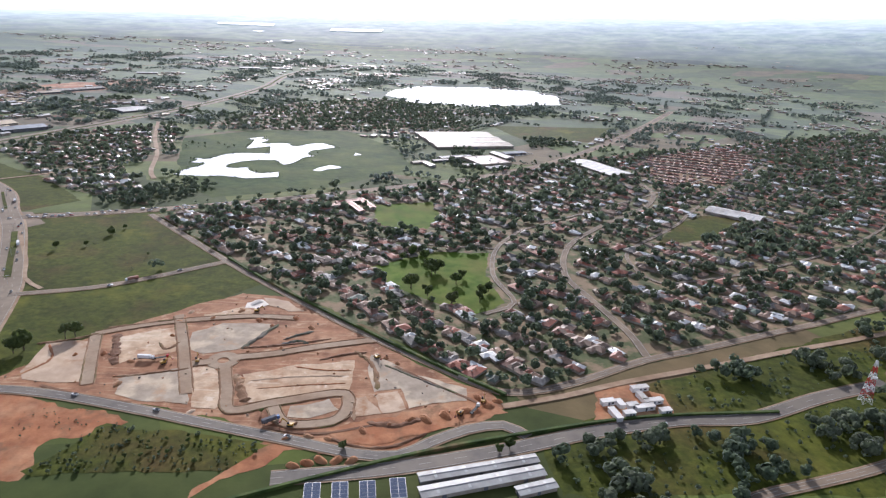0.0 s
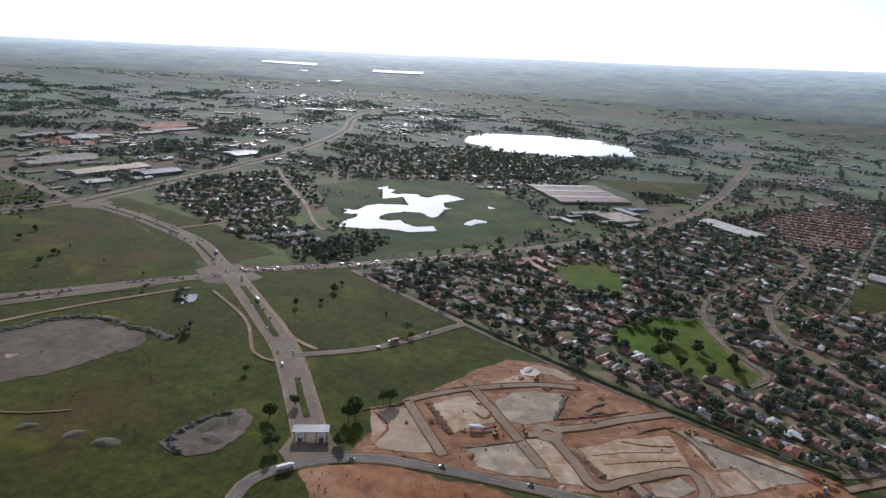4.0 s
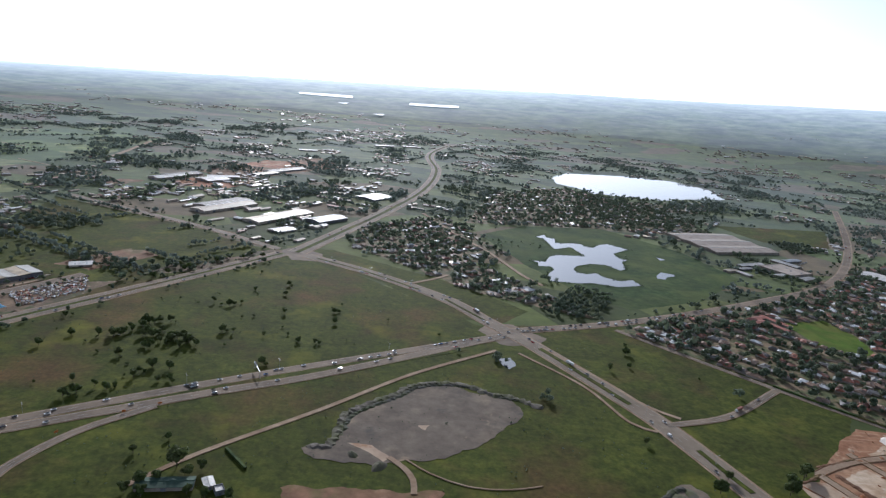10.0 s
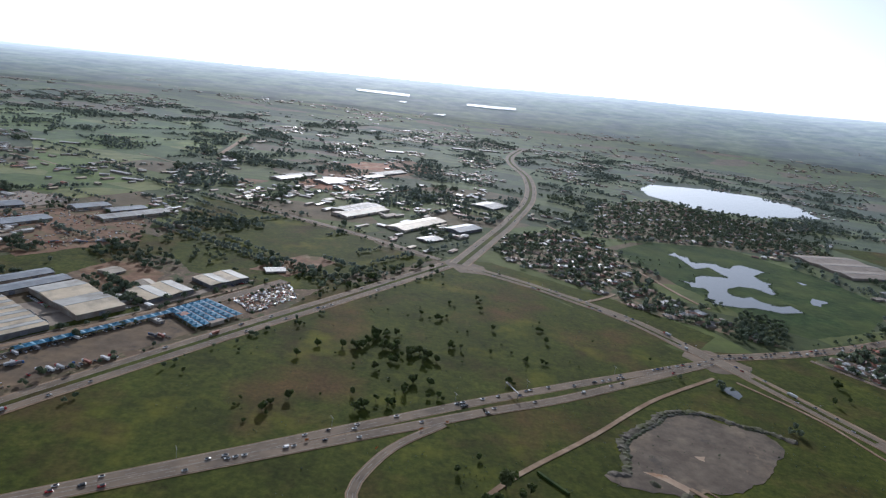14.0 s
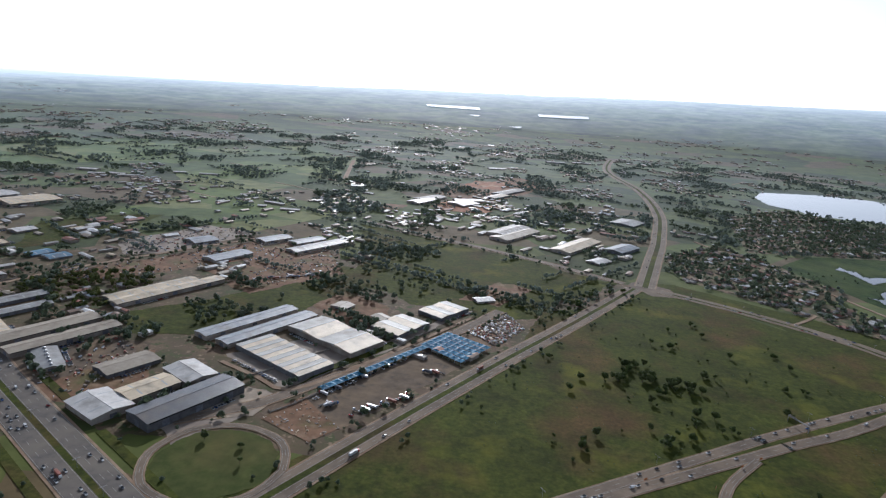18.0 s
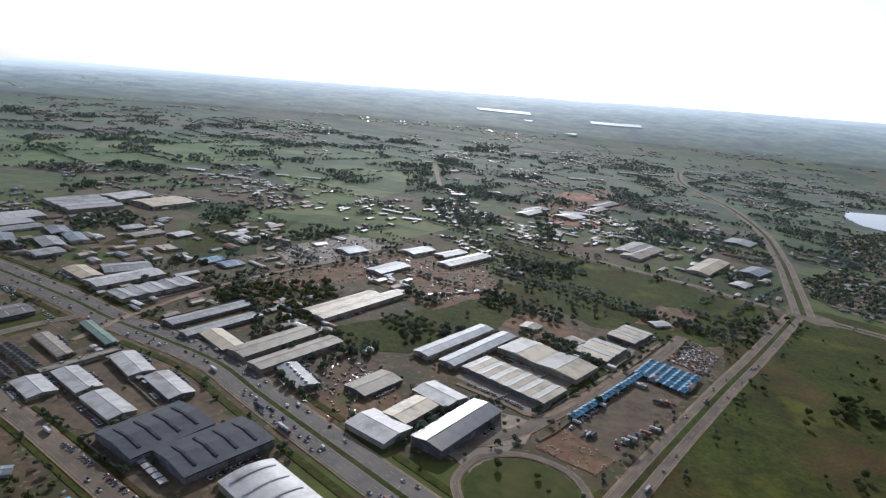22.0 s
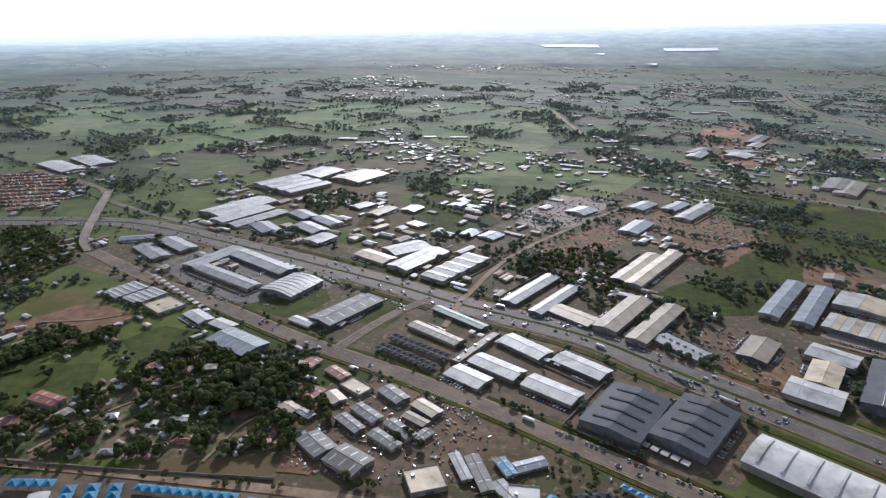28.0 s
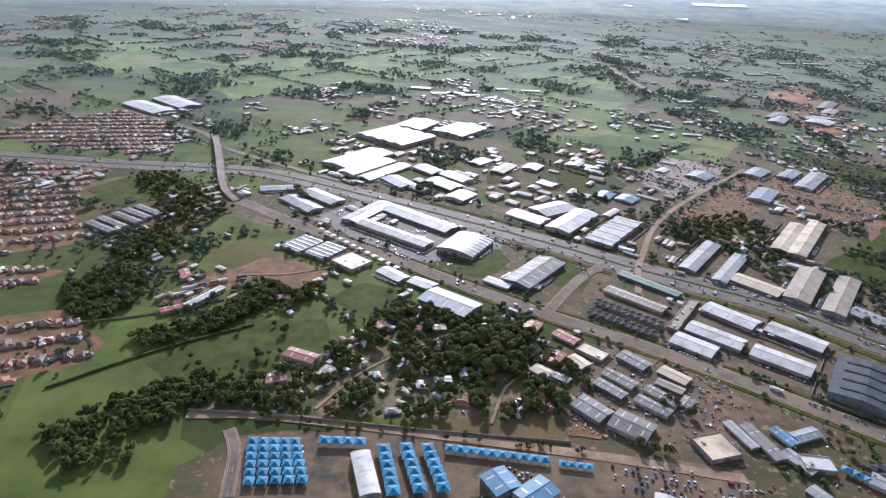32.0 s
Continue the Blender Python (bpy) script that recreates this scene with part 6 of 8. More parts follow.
def small_works(name, spots, label, low, tall):
    """Low buildings with pitched sheet roofs, too far off to tell apart."""
    r = random.Random(name)
    sets = {}
    for x, y in spots:
        roof = r.choice((WHITE, TIN, STEEL, STEEL, TAUPE, TAUPE, CREAM, TILES[1], TILES[0], GREYBLUE))
        g = sets.setdefault(roof.name, (roof, Geo()))[1]
        l, w = r.uniform(low, tall), r.uniform(low * 0.5, tall * 0.45)
        h = r.uniform(1.6, 2.8)
        m = pose(x, y, far_rise(x, y), 0, 0, r.choice((-25, 65)) + r.uniform(-7, 7))
        g.box(-l / 2, l / 2, -w / 2, w / 2, 0, h, 0, m)
        g.prism([(w / 2 + 0.3, h), (0, h + w * 0.13), (-w / 2 - 0.3, h)], -l / 2 - 0.3, l / 2 + 0.3, 1, m)
    top = tagged(new(name), label, "buildings", kind="stuff")
    for roof, g in sets.values():
        tagged(part("building_rows", g.mesh("building_rows", WALL, roof), top), kind="stuff")


small_works("yard_buildings", far_spots(7, 460, (-1750, -450, 330, 1000), 70, 0.3), "low workshops and farm sheds with sheet roofs", 5, 14)
small_works("plain_buildings", far_spots(8, 3000, (-2700, 1200, 850, 2100), 110, 0.24), "distant farms, houses and works with pale roofs", 5, 14)
small_works("far_buildings", far_spots(9, 1500, (-3300, 2000, 2000, 2900), 260, 0.05), "distant settlements glinting on the plain", 7, 22)

# hedgerows and farm tracks of the plain
rnd = random.Random(77)
rows = []
for k in range(520):
    x, y = rnd.uniform(-2600, 900), 560 + 1900 * rnd.random() ** 1.3
    a = radians(rnd.choice((-28, 62)) + rnd.uniform(-9, 9))
    long = rnd.uniform(40, 220)
    for i in range(int(long / 3.2)):
        px, py = x + i * 3.2 * math.cos(a) + rnd.uniform(-1.5, 1.5), y + i * 3.2 * math.sin(a) + rnd.uniform(-1.5, 1.5)
        if rnd.random() < 0.8 and open_country(px, py):
            rows.append((px, py))
woods("hedgerows", rows, 2.4, 6.2, "tree lines and hedges between the fields", 9, LEAF_HAZE_PALE)
for k in range(16):
    x, y = rnd.uniform(-2300, 300), rnd.uniform(750, 2100)
    a = radians(rnd.choice((-28, 62)) + rnd.uniform(-6, 6))
    if open_country(x, y):
        far = rnd.uniform(80, 260)
        tagged(new("farm_track", ribbon(smooth_line([(x, y), (x + far * math.cos(a), y + far * math.sin(a))], 20.0), 1.8, 0.4, 0.3).mesh("farm_track", DIRTROAD)), "straight pale dirt track between fields", "track", kind="structure")

# ---- trees that stand alone ----
CLUMP = [(-580, 376), (-577, 383), (-575, 391), (-570, 404), (-561, 403), (-559, 378), (-553, 383), (-545, 379), (-541, 383), (-535, 375), (-555, 363), (-546, 372), (-529, 367)]
LONE = [(-563, 346), (-590, 373), (-616, 351), (-516, 397), (-508, 396), (-537, 335), (-541, 326), (-541, 319), (-546, 307), (-548, 302), (-556, 305), (-562, 297), (-566, 291), (-571, 309), (-605, 294), (-615, 278), (-630, 286), (-613, 287), (-520, 319), (-526, 333), (-526, 317), (-475, 351), (-486, 395), (-461, 390), (-449, 390), (-483, 442), (-521, 457), (-528, 449), (-542, 454), (-520, 491), (-496, 510), (-493, 485), (-442, 430), (-446, 453), (-673, 309), (-607, 371), (-628, 401)]
rnd = random.Random(21)
for i, (x, y) in enumerate(CLUMP):
    for k in range(3):
        tree(x + rnd.uniform(-5, 5), y + rnd.uniform(-5, 5), rnd.uniform(3.6, 6.6), (i + k) % 6, "dark bushy thorn tree in a thicket", "field thicket")
for i, (x, y) in enumerate(LONE):
    tree(x, y, rnd.uniform(3.4, 6.4), i % 6, "lone dark thorn tree in rough grass", "field trees")
    if i % 3 == 0:
        tree(x + 3, y + rnd.uniform(-4, 4), rnd.uniform(2, 3.4), (i + 2) % 6, "small dark bush in rough grass", "field trees")
for i, (x, y) in enumerate(scatter(rnd, AREAS["field_triangle"], 38, 3.0)):
    tree(x, y, rnd.uniform(1.2, 2.6), i % 6, "small dark bush in rough grass", "field trees")
for i, (x, y) in enumerate([(-611, 500), (-604, 514), (-595, 529), (-593, 536), (-587, 557), (-579, 567), (-574, 583), (-558, 581), (-555, 596), (-543, 593)]):
    tree(x, y, rnd.uniform(4, 6.5), i % 6, "tall dark roadside tree", "roadside trees")
for i, (x, y) in enumerate([(-506, 245), (-495, 259), (-482, 237), (-470, 236), (-474, 232)]):
    tree(x, y, (4, 3.6, 11, 6, 5)[i], (1, 3, 2, 0, 3)[i], "dark dense tree beside a farm track", "farm trees")
for i, (x, y) in enumerate([(-187, 253), (-169, 271), (-228, 393), (-223, 250), (-65, 214), (-30, 195), (28, 196), (32, 198), (-214, 262), (-184, 256), (-172, 268), (-188, 232), (-216, 227), (-247, 291)]):
    tree(x, y, (8, 7, 4, 7, 3, 3.2, 3.8, 4.6, 6, 10, 8.5, 5, 7.5, 4)[i], i % 6, "big dark rounded tree on open ground", "lone trees")
for i, (x, y) in enumerate(scatter(rnd, AREAS["scrub_bank"], 46, 0.3)):
    tree(x, y, rnd.uniform(0.8, 2.0), i % 6, "low green bush on a weedy bank", "bank bushes")
PARK = [(19, 365), (15, 356), (34, 346), (30, 340), (0, 366), (2, 372), (-3, 378), (-5, 395), (-20, 392), (-14, 400), (28, 330), (12, 328), (-2, 336), (-12, 346)]
for i, (x, y) in enumerate(PARK):
    tree(x, y, rnd.uniform(6, 10), i % 6, "spreading dark park tree on a lawn", "park trees")
for i, (x, y) in enumerate(scatter(rnd, AREAS["paddock"], 14, 2.0) + scatter(rnd, AREAS["loop_green"], 3, 2.0) + scatter(rnd, AREAS["field_north"], 4, 4.0)):
    tree(x, y, rnd.uniform(2.5, 6), i % 6, "rounded tree standing in a paddock", "paddock trees")
cone = Geo()
for k in range(7):
    cone.tube(0.9 - 0.11 * k, 0.4 + k * 0.9, 1.5 + k * 0.9, 7, 0.5 - 0.07 * k, 0, pose(0.1 * math.sin(k * 2.1), 0.1 * math.cos(k * 1.7), 0, 0, 0, k * 25))
cone, stem = cone.mesh("crown", LEAF), Geo()
stem.tube(0.15, 0, 0.6, 6)
stem = stem.mesh("trunk", BARK)
for i in range(12):
    base = tagged(new("cypress"), "slim dark cypress in a row beside a villa", "tree", group="cypress row")
    base.matrix_basis = pose(-1269 + 1.6 * i, 217 + 0.75 * i, 0, 0, 0, i * 40)
    part("trunk", stem, base)
    part("crown", cone, base)

# ---- blue shade canopies over the parked vehicles ----
g = Geo()
g.add([(-3, -3, 2.6), (3, -3, 2.6), (3, 3, 2.6), (-3, 3, 2.6), (0, 0, 3.9), (-1.4, -1.4, 3.15), (1.4, -1.4, 3.15), (1.4, 1.4, 3.15), (-1.4, 1.4, 3.15)],
      [(0, 1, 6, 5), (1, 2, 7, 6), (2, 3, 8, 7), (3, 0, 5, 8), (5, 6, 4), (6, 7, 4), (7, 8, 4), (8, 5, 4), (3, 2, 1, 0)])
net = g.mesh("net", BLUE_NET)
g = Geo()
g.tube(0.07, 0, 2.65, 6)
post = g.mesh("post", GALV)


dark_net = net.copy()
dark_net.materials[0] = DARK_NET


def canopy(x, y, turn, size=1.0, dark=False):
    base = tagged(new("shade_canopy"), "pyramid canopy of %s shade net on steel posts" % ("black" if dark else "blue"), "canopy", group="%s shade canopies" % ("black" if dark else "blue"))
    base.matrix_basis = Matrix.LocRotScale((x, y, 0.08), Euler((0, 0, radians(turn))), (size, size, min(size, 1.1)))
    part("net", dark_net if dark else net, base)
    for a, b in ((-2.9, -2.9), (2.9, -2.9), (2.9, 2.9), (-2.9, 2.9)):
        part("post", post, base, "", pose(a, b, 0))


def canopy_field(a, b, c, d, across, down, gap=0.0, dark=False):
    """Canopies in even rows over the four-cornered plot a, b, c, d."""
    a, b, c, d = (Vector(p) for p in (a, b, c, d))
    turn = math.degrees(math.atan2(b.y - a.y, b.x - a.x))
    size = (b - a).length / across / 6.05
    for i in range(across):
        for j in range(down):
            u, v = (i + 0.5) / across, (j + 0.5) / down
            p = a.lerp(b, u).lerp(d.lerp(c, u), v)
            canopy(p.x, p.y, turn, size * (1 - gap), dark)


canopy_field((-1150, 283), (-1106, 260), (-1110, 250), (-1154, 273), 10, 2, 0.04, True)
canopy_field((-1155, 268), (-1112, 246), (-1116, 237), (-1159, 259), 10, 2, 0.04, True)
canopy_field((-1031, 142), (-1012, 148), (-1010, 136), (-1030, 131), 4, 2, 0.0, True)
canopy_field((-1006, 155), (-990, 145), (-991, 142), (-1008, 152), 5, 1)
canopy_field((-724, 394), (-707, 425), (-671, 404), (-692, 368), 6, 7)
canopy_field((-777, 307), (-719, 397), (-715, 394), (-773, 304), 18, 1)
canopy_field((-1323, 93), (-1299, 98), (-1284, 72), (-1312, 64), 5, 6)
canopy_field((-1262, 101), (-1256, 103), (-1243, 74), (-1250, 72), 1, 6)
canopy_field((-1252, 104), (-1246, 106), (-1232, 78), (-1239, 76), 1, 6)
canopy_field((-1242, 106), (-1236, 108), (-1222, 81), (-1229, 79), 1, 6)
canopy_field((-1230, 110), (-1180, 113), (-1180, 108), (-1230, 105), 10, 1)
canopy_field((-1290, 101), (-1268, 105), (-1267, 100), (-1289, 96), 4, 1)

# ---- vehicles ----
CAR_PAINTS = [glossy("car_" + n, c, 0.25, 0.5) for n, c in (("white", (0.75, 0.75, 0.74)), ("silver", (0.45, 0.46, 0.47)), ("black", (0.03, 0.03, 0.035)), ("red", (0.4, 0.03, 0.03)), ("blue", (0.05, 0.12, 0.3)))]
MINI = 0.66
wheel = Geo()
wheel.tube(0.32, -0.11, 0.11, 10, None, 0, pose(0, 0, 0, 90))
wheel = wheel.mesh("wheel", RUBBER)


def car_mesh(outline, half, mat, name):
    g = Geo()
    n = len(outline)
    for side in (-1, 1):
        g.v += [(x, side * half * k, z) for x, z, k in outline]
    g.f = [tuple(range(n)), tuple(range(2 * n - 1, n - 1, -1))] + [(i, n + i, n + (i + 1) % n, (i + 1) % n) for i in range(n)]
    g.s = [0] * len(g.f)
    return g.mesh(name, mat)


BODY = [(-2.1, 0.35, 1), (-2.15, 0.85, 0.97), (-1.9, 0.98, 0.95), (0.9, 0.95, 0.95), (2.0, 0.78, 0.92), (2.15, 0.55, 0.95), (2.1, 0.32, 1)]
CABIN = [(-1.85, 0.96, 0.93), (-1.45, 1.42, 0.76), (0.1, 1.46, 0.76), (0.95, 0.95, 0.92)]
CAR_BODIES = [car_mesh(BODY, 0.86, p, "body") for p in CAR_PAINTS]
CAR_CABIN = car_mesh(CABIN, 0.86, GLASS, "cabin")
VAN = [(-2.3, 0.35, 1), (-2.3, 1.9, 0.92), (1.3, 1.95, 0.92), (1.9, 1.1, 0.95), (2.4, 0.95, 0.95), (2.45, 0.35, 1)]
VAN_BODY = car_mesh(VAN, 0.9, CAR_PAINTS[0], "body")
VAN_GLASS = car_mesh([(1.28, 1.75, 0.935), (1.4, 1.8, 0.935), (1.95, 1.12, 0.962), (1.8, 1.1, 0.962)], 0.9, GLASS, "windscreen")
COLOURS = ("white", "silver", "black", "red", "blue")


def car(x, y, turn, paint, z=0.52, group="cars on the roads", words="driving on a grey road"):
    van = paint == 5
    base = tagged(new("van" if van else "car"), "white panel van %s" % words if van else "%s hatchback car %s" % (COLOURS[paint], words), "van" if van else "car", group=group)
    base.matrix_basis = Matrix.LocRotScale((x, y, z), Euler((0, 0, radians(turn))), (MINI,) * 3)
    part("body", VAN_BODY if van else CAR_BODIES[paint], base)
    part("windscreen" if van else "cabin", VAN_GLASS if van else CAR_CABIN, base)
    for a, b in ((-1.35, -0.8), (-1.35, 0.8), (1.35, -0.8), (1.35, 0.8)):
        part("wheel", wheel, base, "", pose(a, b, 0.32))


def truck_parts():
    cab, box, deck = Geo(), Geo(), Geo()
    cab.prism([(-1.2, 0.7), (1.2, 0.7), (1.2, 2.6), (1.0, 3.0), (-1.0, 3.0), (-1.2, 2.6)], 4.6, 6.6)
    box.box(-6.4, 4.2, -1.25, 1.25, 1.2, 3.8)
    deck.box(-6.4, 6.4, -1.1, 1.1, 0.75, 1.17)
    return cab, box, deck


cab, box, deck = truck_parts()
TRUCKS = [(cab.mesh("cab", c), box.mesh("load_box", b), deck.mesh("chassis", RUBBER)) for c, b in ((CAR_PAINTS[0], CAR_PAINTS[0]), (CAR_PAINTS[3], CAR_PAINTS[1]), (CAR_PAINTS[4], DOOR), (CAR_PAINTS[0], RUST))]


def truck(x, y, turn, kind, z=0.4, words="parked in a yard", flat=False):
    base = tagged(new("truck"), "%s %s" % (("white box truck", "red truck with a silver box", "blue truck with a dark box", "white truck with a rusty load")[kind], words), "truck", group="trucks")
    base.matrix_basis = Matrix.LocRotScale((x, y, z), Euler((0, 0, radians(turn))), (0.55,) * 3)
    a, b, c = TRUCKS[kind]
    part("cab", a, base)
    if not flat:
        part("load_box", b, base)
    part("chassis", c, base)
    for q in (-5, -3.6, 5.3):
        for s in (-1, 1):
            part("wheel", wheel, base, "", Matrix.LocRotScale((q, s * 1.05, 0.5), None, (1.5, 1.5, 1.5)))


def traffic(line, lo, hi, count, lanes, seed, truck_share=0.08):
    """Cars spread unevenly over a stretch of road, on the given lanes; a lane's sign gives its way of driving."""
    r = random.Random(seed)
    used = []
    for k in range(count * 5):
        if len(used) >= count:
            break
        i = int(r.uniform(lo, hi) * (len(line) - 2))
        lane = r.choice(lanes)
        if any(lane == b and abs(i - a) < 1 for a, b in used):
            continue
        used.append((i, lane))
        p, q = line[i], line[i + 1]
        w = (q - p).normalized()
        p = p.lerp(q, r.random()) + Vector((-w.y, w.x)) * lane
        turn = math.degrees(math.atan2(w.y, w.x)) + (180 if lane > 0 else 0)
        if r.random() < truck_share:
            truck(p.x, p.y, turn, r.randrange(4), 0.46, "driving on a grey road")
        else:
            car(p.x, p.y, turn, r.choices(range(6), (48, 18, 12, 8, 4, 10))[0], 0.46)


def line_of(name):
    return smooth_line(next(pts for n, pts, *_ in ROAD_LIST if n == name))


hw = line_of("highway")
traffic(hw, 0.25, 0.85, 62, (-11, -8.5, -5, 5, 8.5, 11), 1)
traffic(hw, 0.52, 0.64, 34, (-11, -8.5, -5, -5, 5, 8.5), 2)
traffic(line_of("carriageway_a"), 0.0, 0.75, 22, (-1.7, 1.7), 3)
traffic(line_of("carriageway_b"), 0.0, 0.75, 12, (-1.7, -1.6), 4)
traffic(line_of("road_east"), 0.0, 0.16, 18, (-2.6, -2.4, 2.5), 5)
traffic(line_of("road_east"), 0.16, 0.9, 10, (-2.5, 2.5), 6)
traffic(line_of("road_main"), 0.05, 0.95, 20, (-5, -3, 3, 5), 7)
traffic(line_of("road_yard"), 0.02, 0.9, 20, (-6, -4, 4, 6), 8)
traffic(line_of("road_service"), 0.05, 0.95, 18, (-2.5, 2.5), 9, 0.12)
traffic(line_of("road_link"), 0.2, 0.9, 3, (-1.3, 1.3), 10)
traffic(line_of("road_site"), 0.2, 0.9, 5, (-1.3, 1.3), 11, 0.3)
for i, (x, y) in enumerate([(-768, 290), (-765, 290), (-762, 291), (-746, 287), (-742, 290), (-739, 294), (-732, 299), (-729, 304), (-722, 311), (-719, 314), (-713, 351), (-708, 352), (-704, 353), (-772, 303), (-766, 313), (-760, 323), (-754, 333), (-743, 354)]):
    truck(x, y, 60 if i < 3 else 150 + (i * 5) % 9, i % 4, 0.35, "parked in a walled depot yard", i % 3 == 0)
for i, (x, y) in enumerate([(-1428, 212), (-1425, 215), (-1422, 218), (-1419, 221), (-1427, 221), (-1424, 224), (-1421, 228), (-1414, 234), (-1410, 238), (-1428, 240), (-1400, 246)]):
    truck(x, y, 40, i % 4, 0.35, "parked on bare red earth")
for i, (x, y) in enumerate([(-127, 252), (-121, 253), (-60, 209), (20, 222)]):
    truck(x, y, 20 * i, i % 4, 0.5, "standing on the building site", i % 2 == 1)
for k in range(11):
    truck(-900 + 5.2 * k, 507 + 3.6 * k + (k % 3) * 2, 32 + (k * 7) % 20, k % 4, 0.3, "parked on a bare brown lot", k % 3 == 1)
rnd = random.Random(31)


# ---- small white carports ----
g = Geo()
g.add([(-2.6, -2.6, 2.3), (2.6, -2.6, 2.3), (2.6, 2.6, 2.3), (-2.6, 2.6, 2.3), (-2.6, 0, 2.75), (2.6, 0, 2.75), (-2.6, -2.6, 2.2), (2.6, -2.6, 2.2), (2.6, 2.6, 2.2), (-2.6, 2.6, 2.2)],
      [(0, 1, 5, 4), (4, 5, 2, 3), (6, 7, 1, 0), (8, 9, 3, 2), (7, 8, 2, 5, 1), (9, 6, 0, 4, 3), (9, 8, 7, 6)])
port = g.mesh("roof", WHITE)


def carport(x, y, turn):
    base = tagged(new("carport"), "small white gabled carport on steel posts", "carport", group="white carports")
    base.matrix_basis = Matrix.LocRotScale((x, y, 0.3), Euler((0, 0, radians(turn))), (0.8,) * 3)
    part("roof", port, base)
    for s in (-1, 1):
        part("post", post, base, "", Matrix.LocRotScale((s * 2.2, 0, 0), None, (1, 1, 0.98)))


for (ax, ay), (bx, by), n in (((-1376, 343), (-1298, 290), 12), ((-1324, 410), (-1263, 385), 9), ((-1006, 196), (-974, 176), 8), ((-1098, 295), (-1038, 262), 10)):
    for i in range(n):
        t = i / (n - 1)
        carport(ax + (bx - ax) * t, ay + (by - ay) * t, math.degrees(math.atan2(by - ay, bx - ax)))

# ---- site offices, gate, mast, overpass, walls ----
def cabin(x, y, turn, size):
    base = tagged(new("site_cabin"), "white flat-roofed site cabin on red earth", "cabin", group="site cabins")
    base.matrix_basis = pose(x, y, 0.1, 0, 0, turn)
    for name, mat, box in (("body", CAR_PAINTS[0], (-size, size, -1.3, 1.3, 0, 2.1)), ("roof", WHITE, (-size - .2, size + .2, -1.5, 1.5, 2.1, 2.28)), ("door", DOOR, (-0.4, 0.4, -1.36, -1.28, 0.1, 1.8)),
                           ("window", GLASS, (size * 0.4, size * 0.75, -1.35, -1.28, 0.9, 1.6))):
        g = Geo()
        g.box(*box)
        part(name, g.mesh(name, mat), base)


for i, (x, y) in enumerate([(94, 243), (93, 236), (87, 229), (97, 233), (84, 223), (78, 222), (77, 231), (100, 226), (92, 228), (82, 230)]):
    cabin(x, y, 15 + (90 if i % 4 == 1 else 0), (4.0, 3.0, 2.4, 4.2, 2.4)[i % 5])

gate = tagged(new("gatehouse"), "blue-grey gate canopy over the road with two booths", "gatehouse")
gate.matrix_basis = pose(-201, 237, 0.1, 0, 0, 8)
g = Geo()
g.box(-8, 8, -3, 3, 3.6, 4.1)
part("canopy_roof", g.mesh("canopy_roof", GREYBLUE), gate)
for a in (-7, -2.4, 2.4, 7):
    g = Geo()
    g.box(a - 0.25, a + 0.25, -0.25, 0.25, 0, 3.6)
    part("column", g.mesh("column", WALL), gate)
for a in (-4.6, 4.6):
    g = Geo()
    g.box(a - 1, a + 1, -1.6, 1.6, 0, 2.4)
    part("booth", g.mesh("booth", CAR_PAINTS[0]), gate)

mast = tagged(new("lattice_mast"), "red and white lattice radio mast in scrubland", "mast")
mast.matrix_basis = pose(194, 241, 0)
for level in range(7):
    z0, z1 = level * 3.0, level * 3.0 + 3.0
    r0, r1 = 2.0 - level * 0.24, 2.0 - (level + 1) * 0.24
    g = Geo()
    cs = [(-1, -1), (1, -1), (1, 1), (-1, 1)]
    for (a, b), (c, d) in zip(cs, cs[1:] + cs[:1]):
        for p, q in (((a * r0, b * r0, z0), (a * r1, b * r1, z1)), ((a * r0, b * r0, z0), (c * r1, d * r1, z1)), ((c * r0, d * r0, z0), (a * r1, b * r1, z1)), ((a * r1, b * r1, z1), (c * r1, d * r1, z1))):
            p, q = Vector(p), Vector(q)
            m = Matrix.Translation(p) @ (q - p).to_track_quat("Z", "Y").to_matrix().to_4x4()
            g.tube(0.11, 0, (q - p).length, 4, None, 0, m)
    part("mast_section", g.mesh("mast_section", CAR_PAINTS[3] if level % 2 else CAR_PAINTS[0]), mast)
g = Geo()
g.tube(0.9, 12.2, 12.9, 12, None, 0, pose(1.4, 0, 0))
part("dish", g.mesh("dish", CAR_PAINTS[0]), mast)


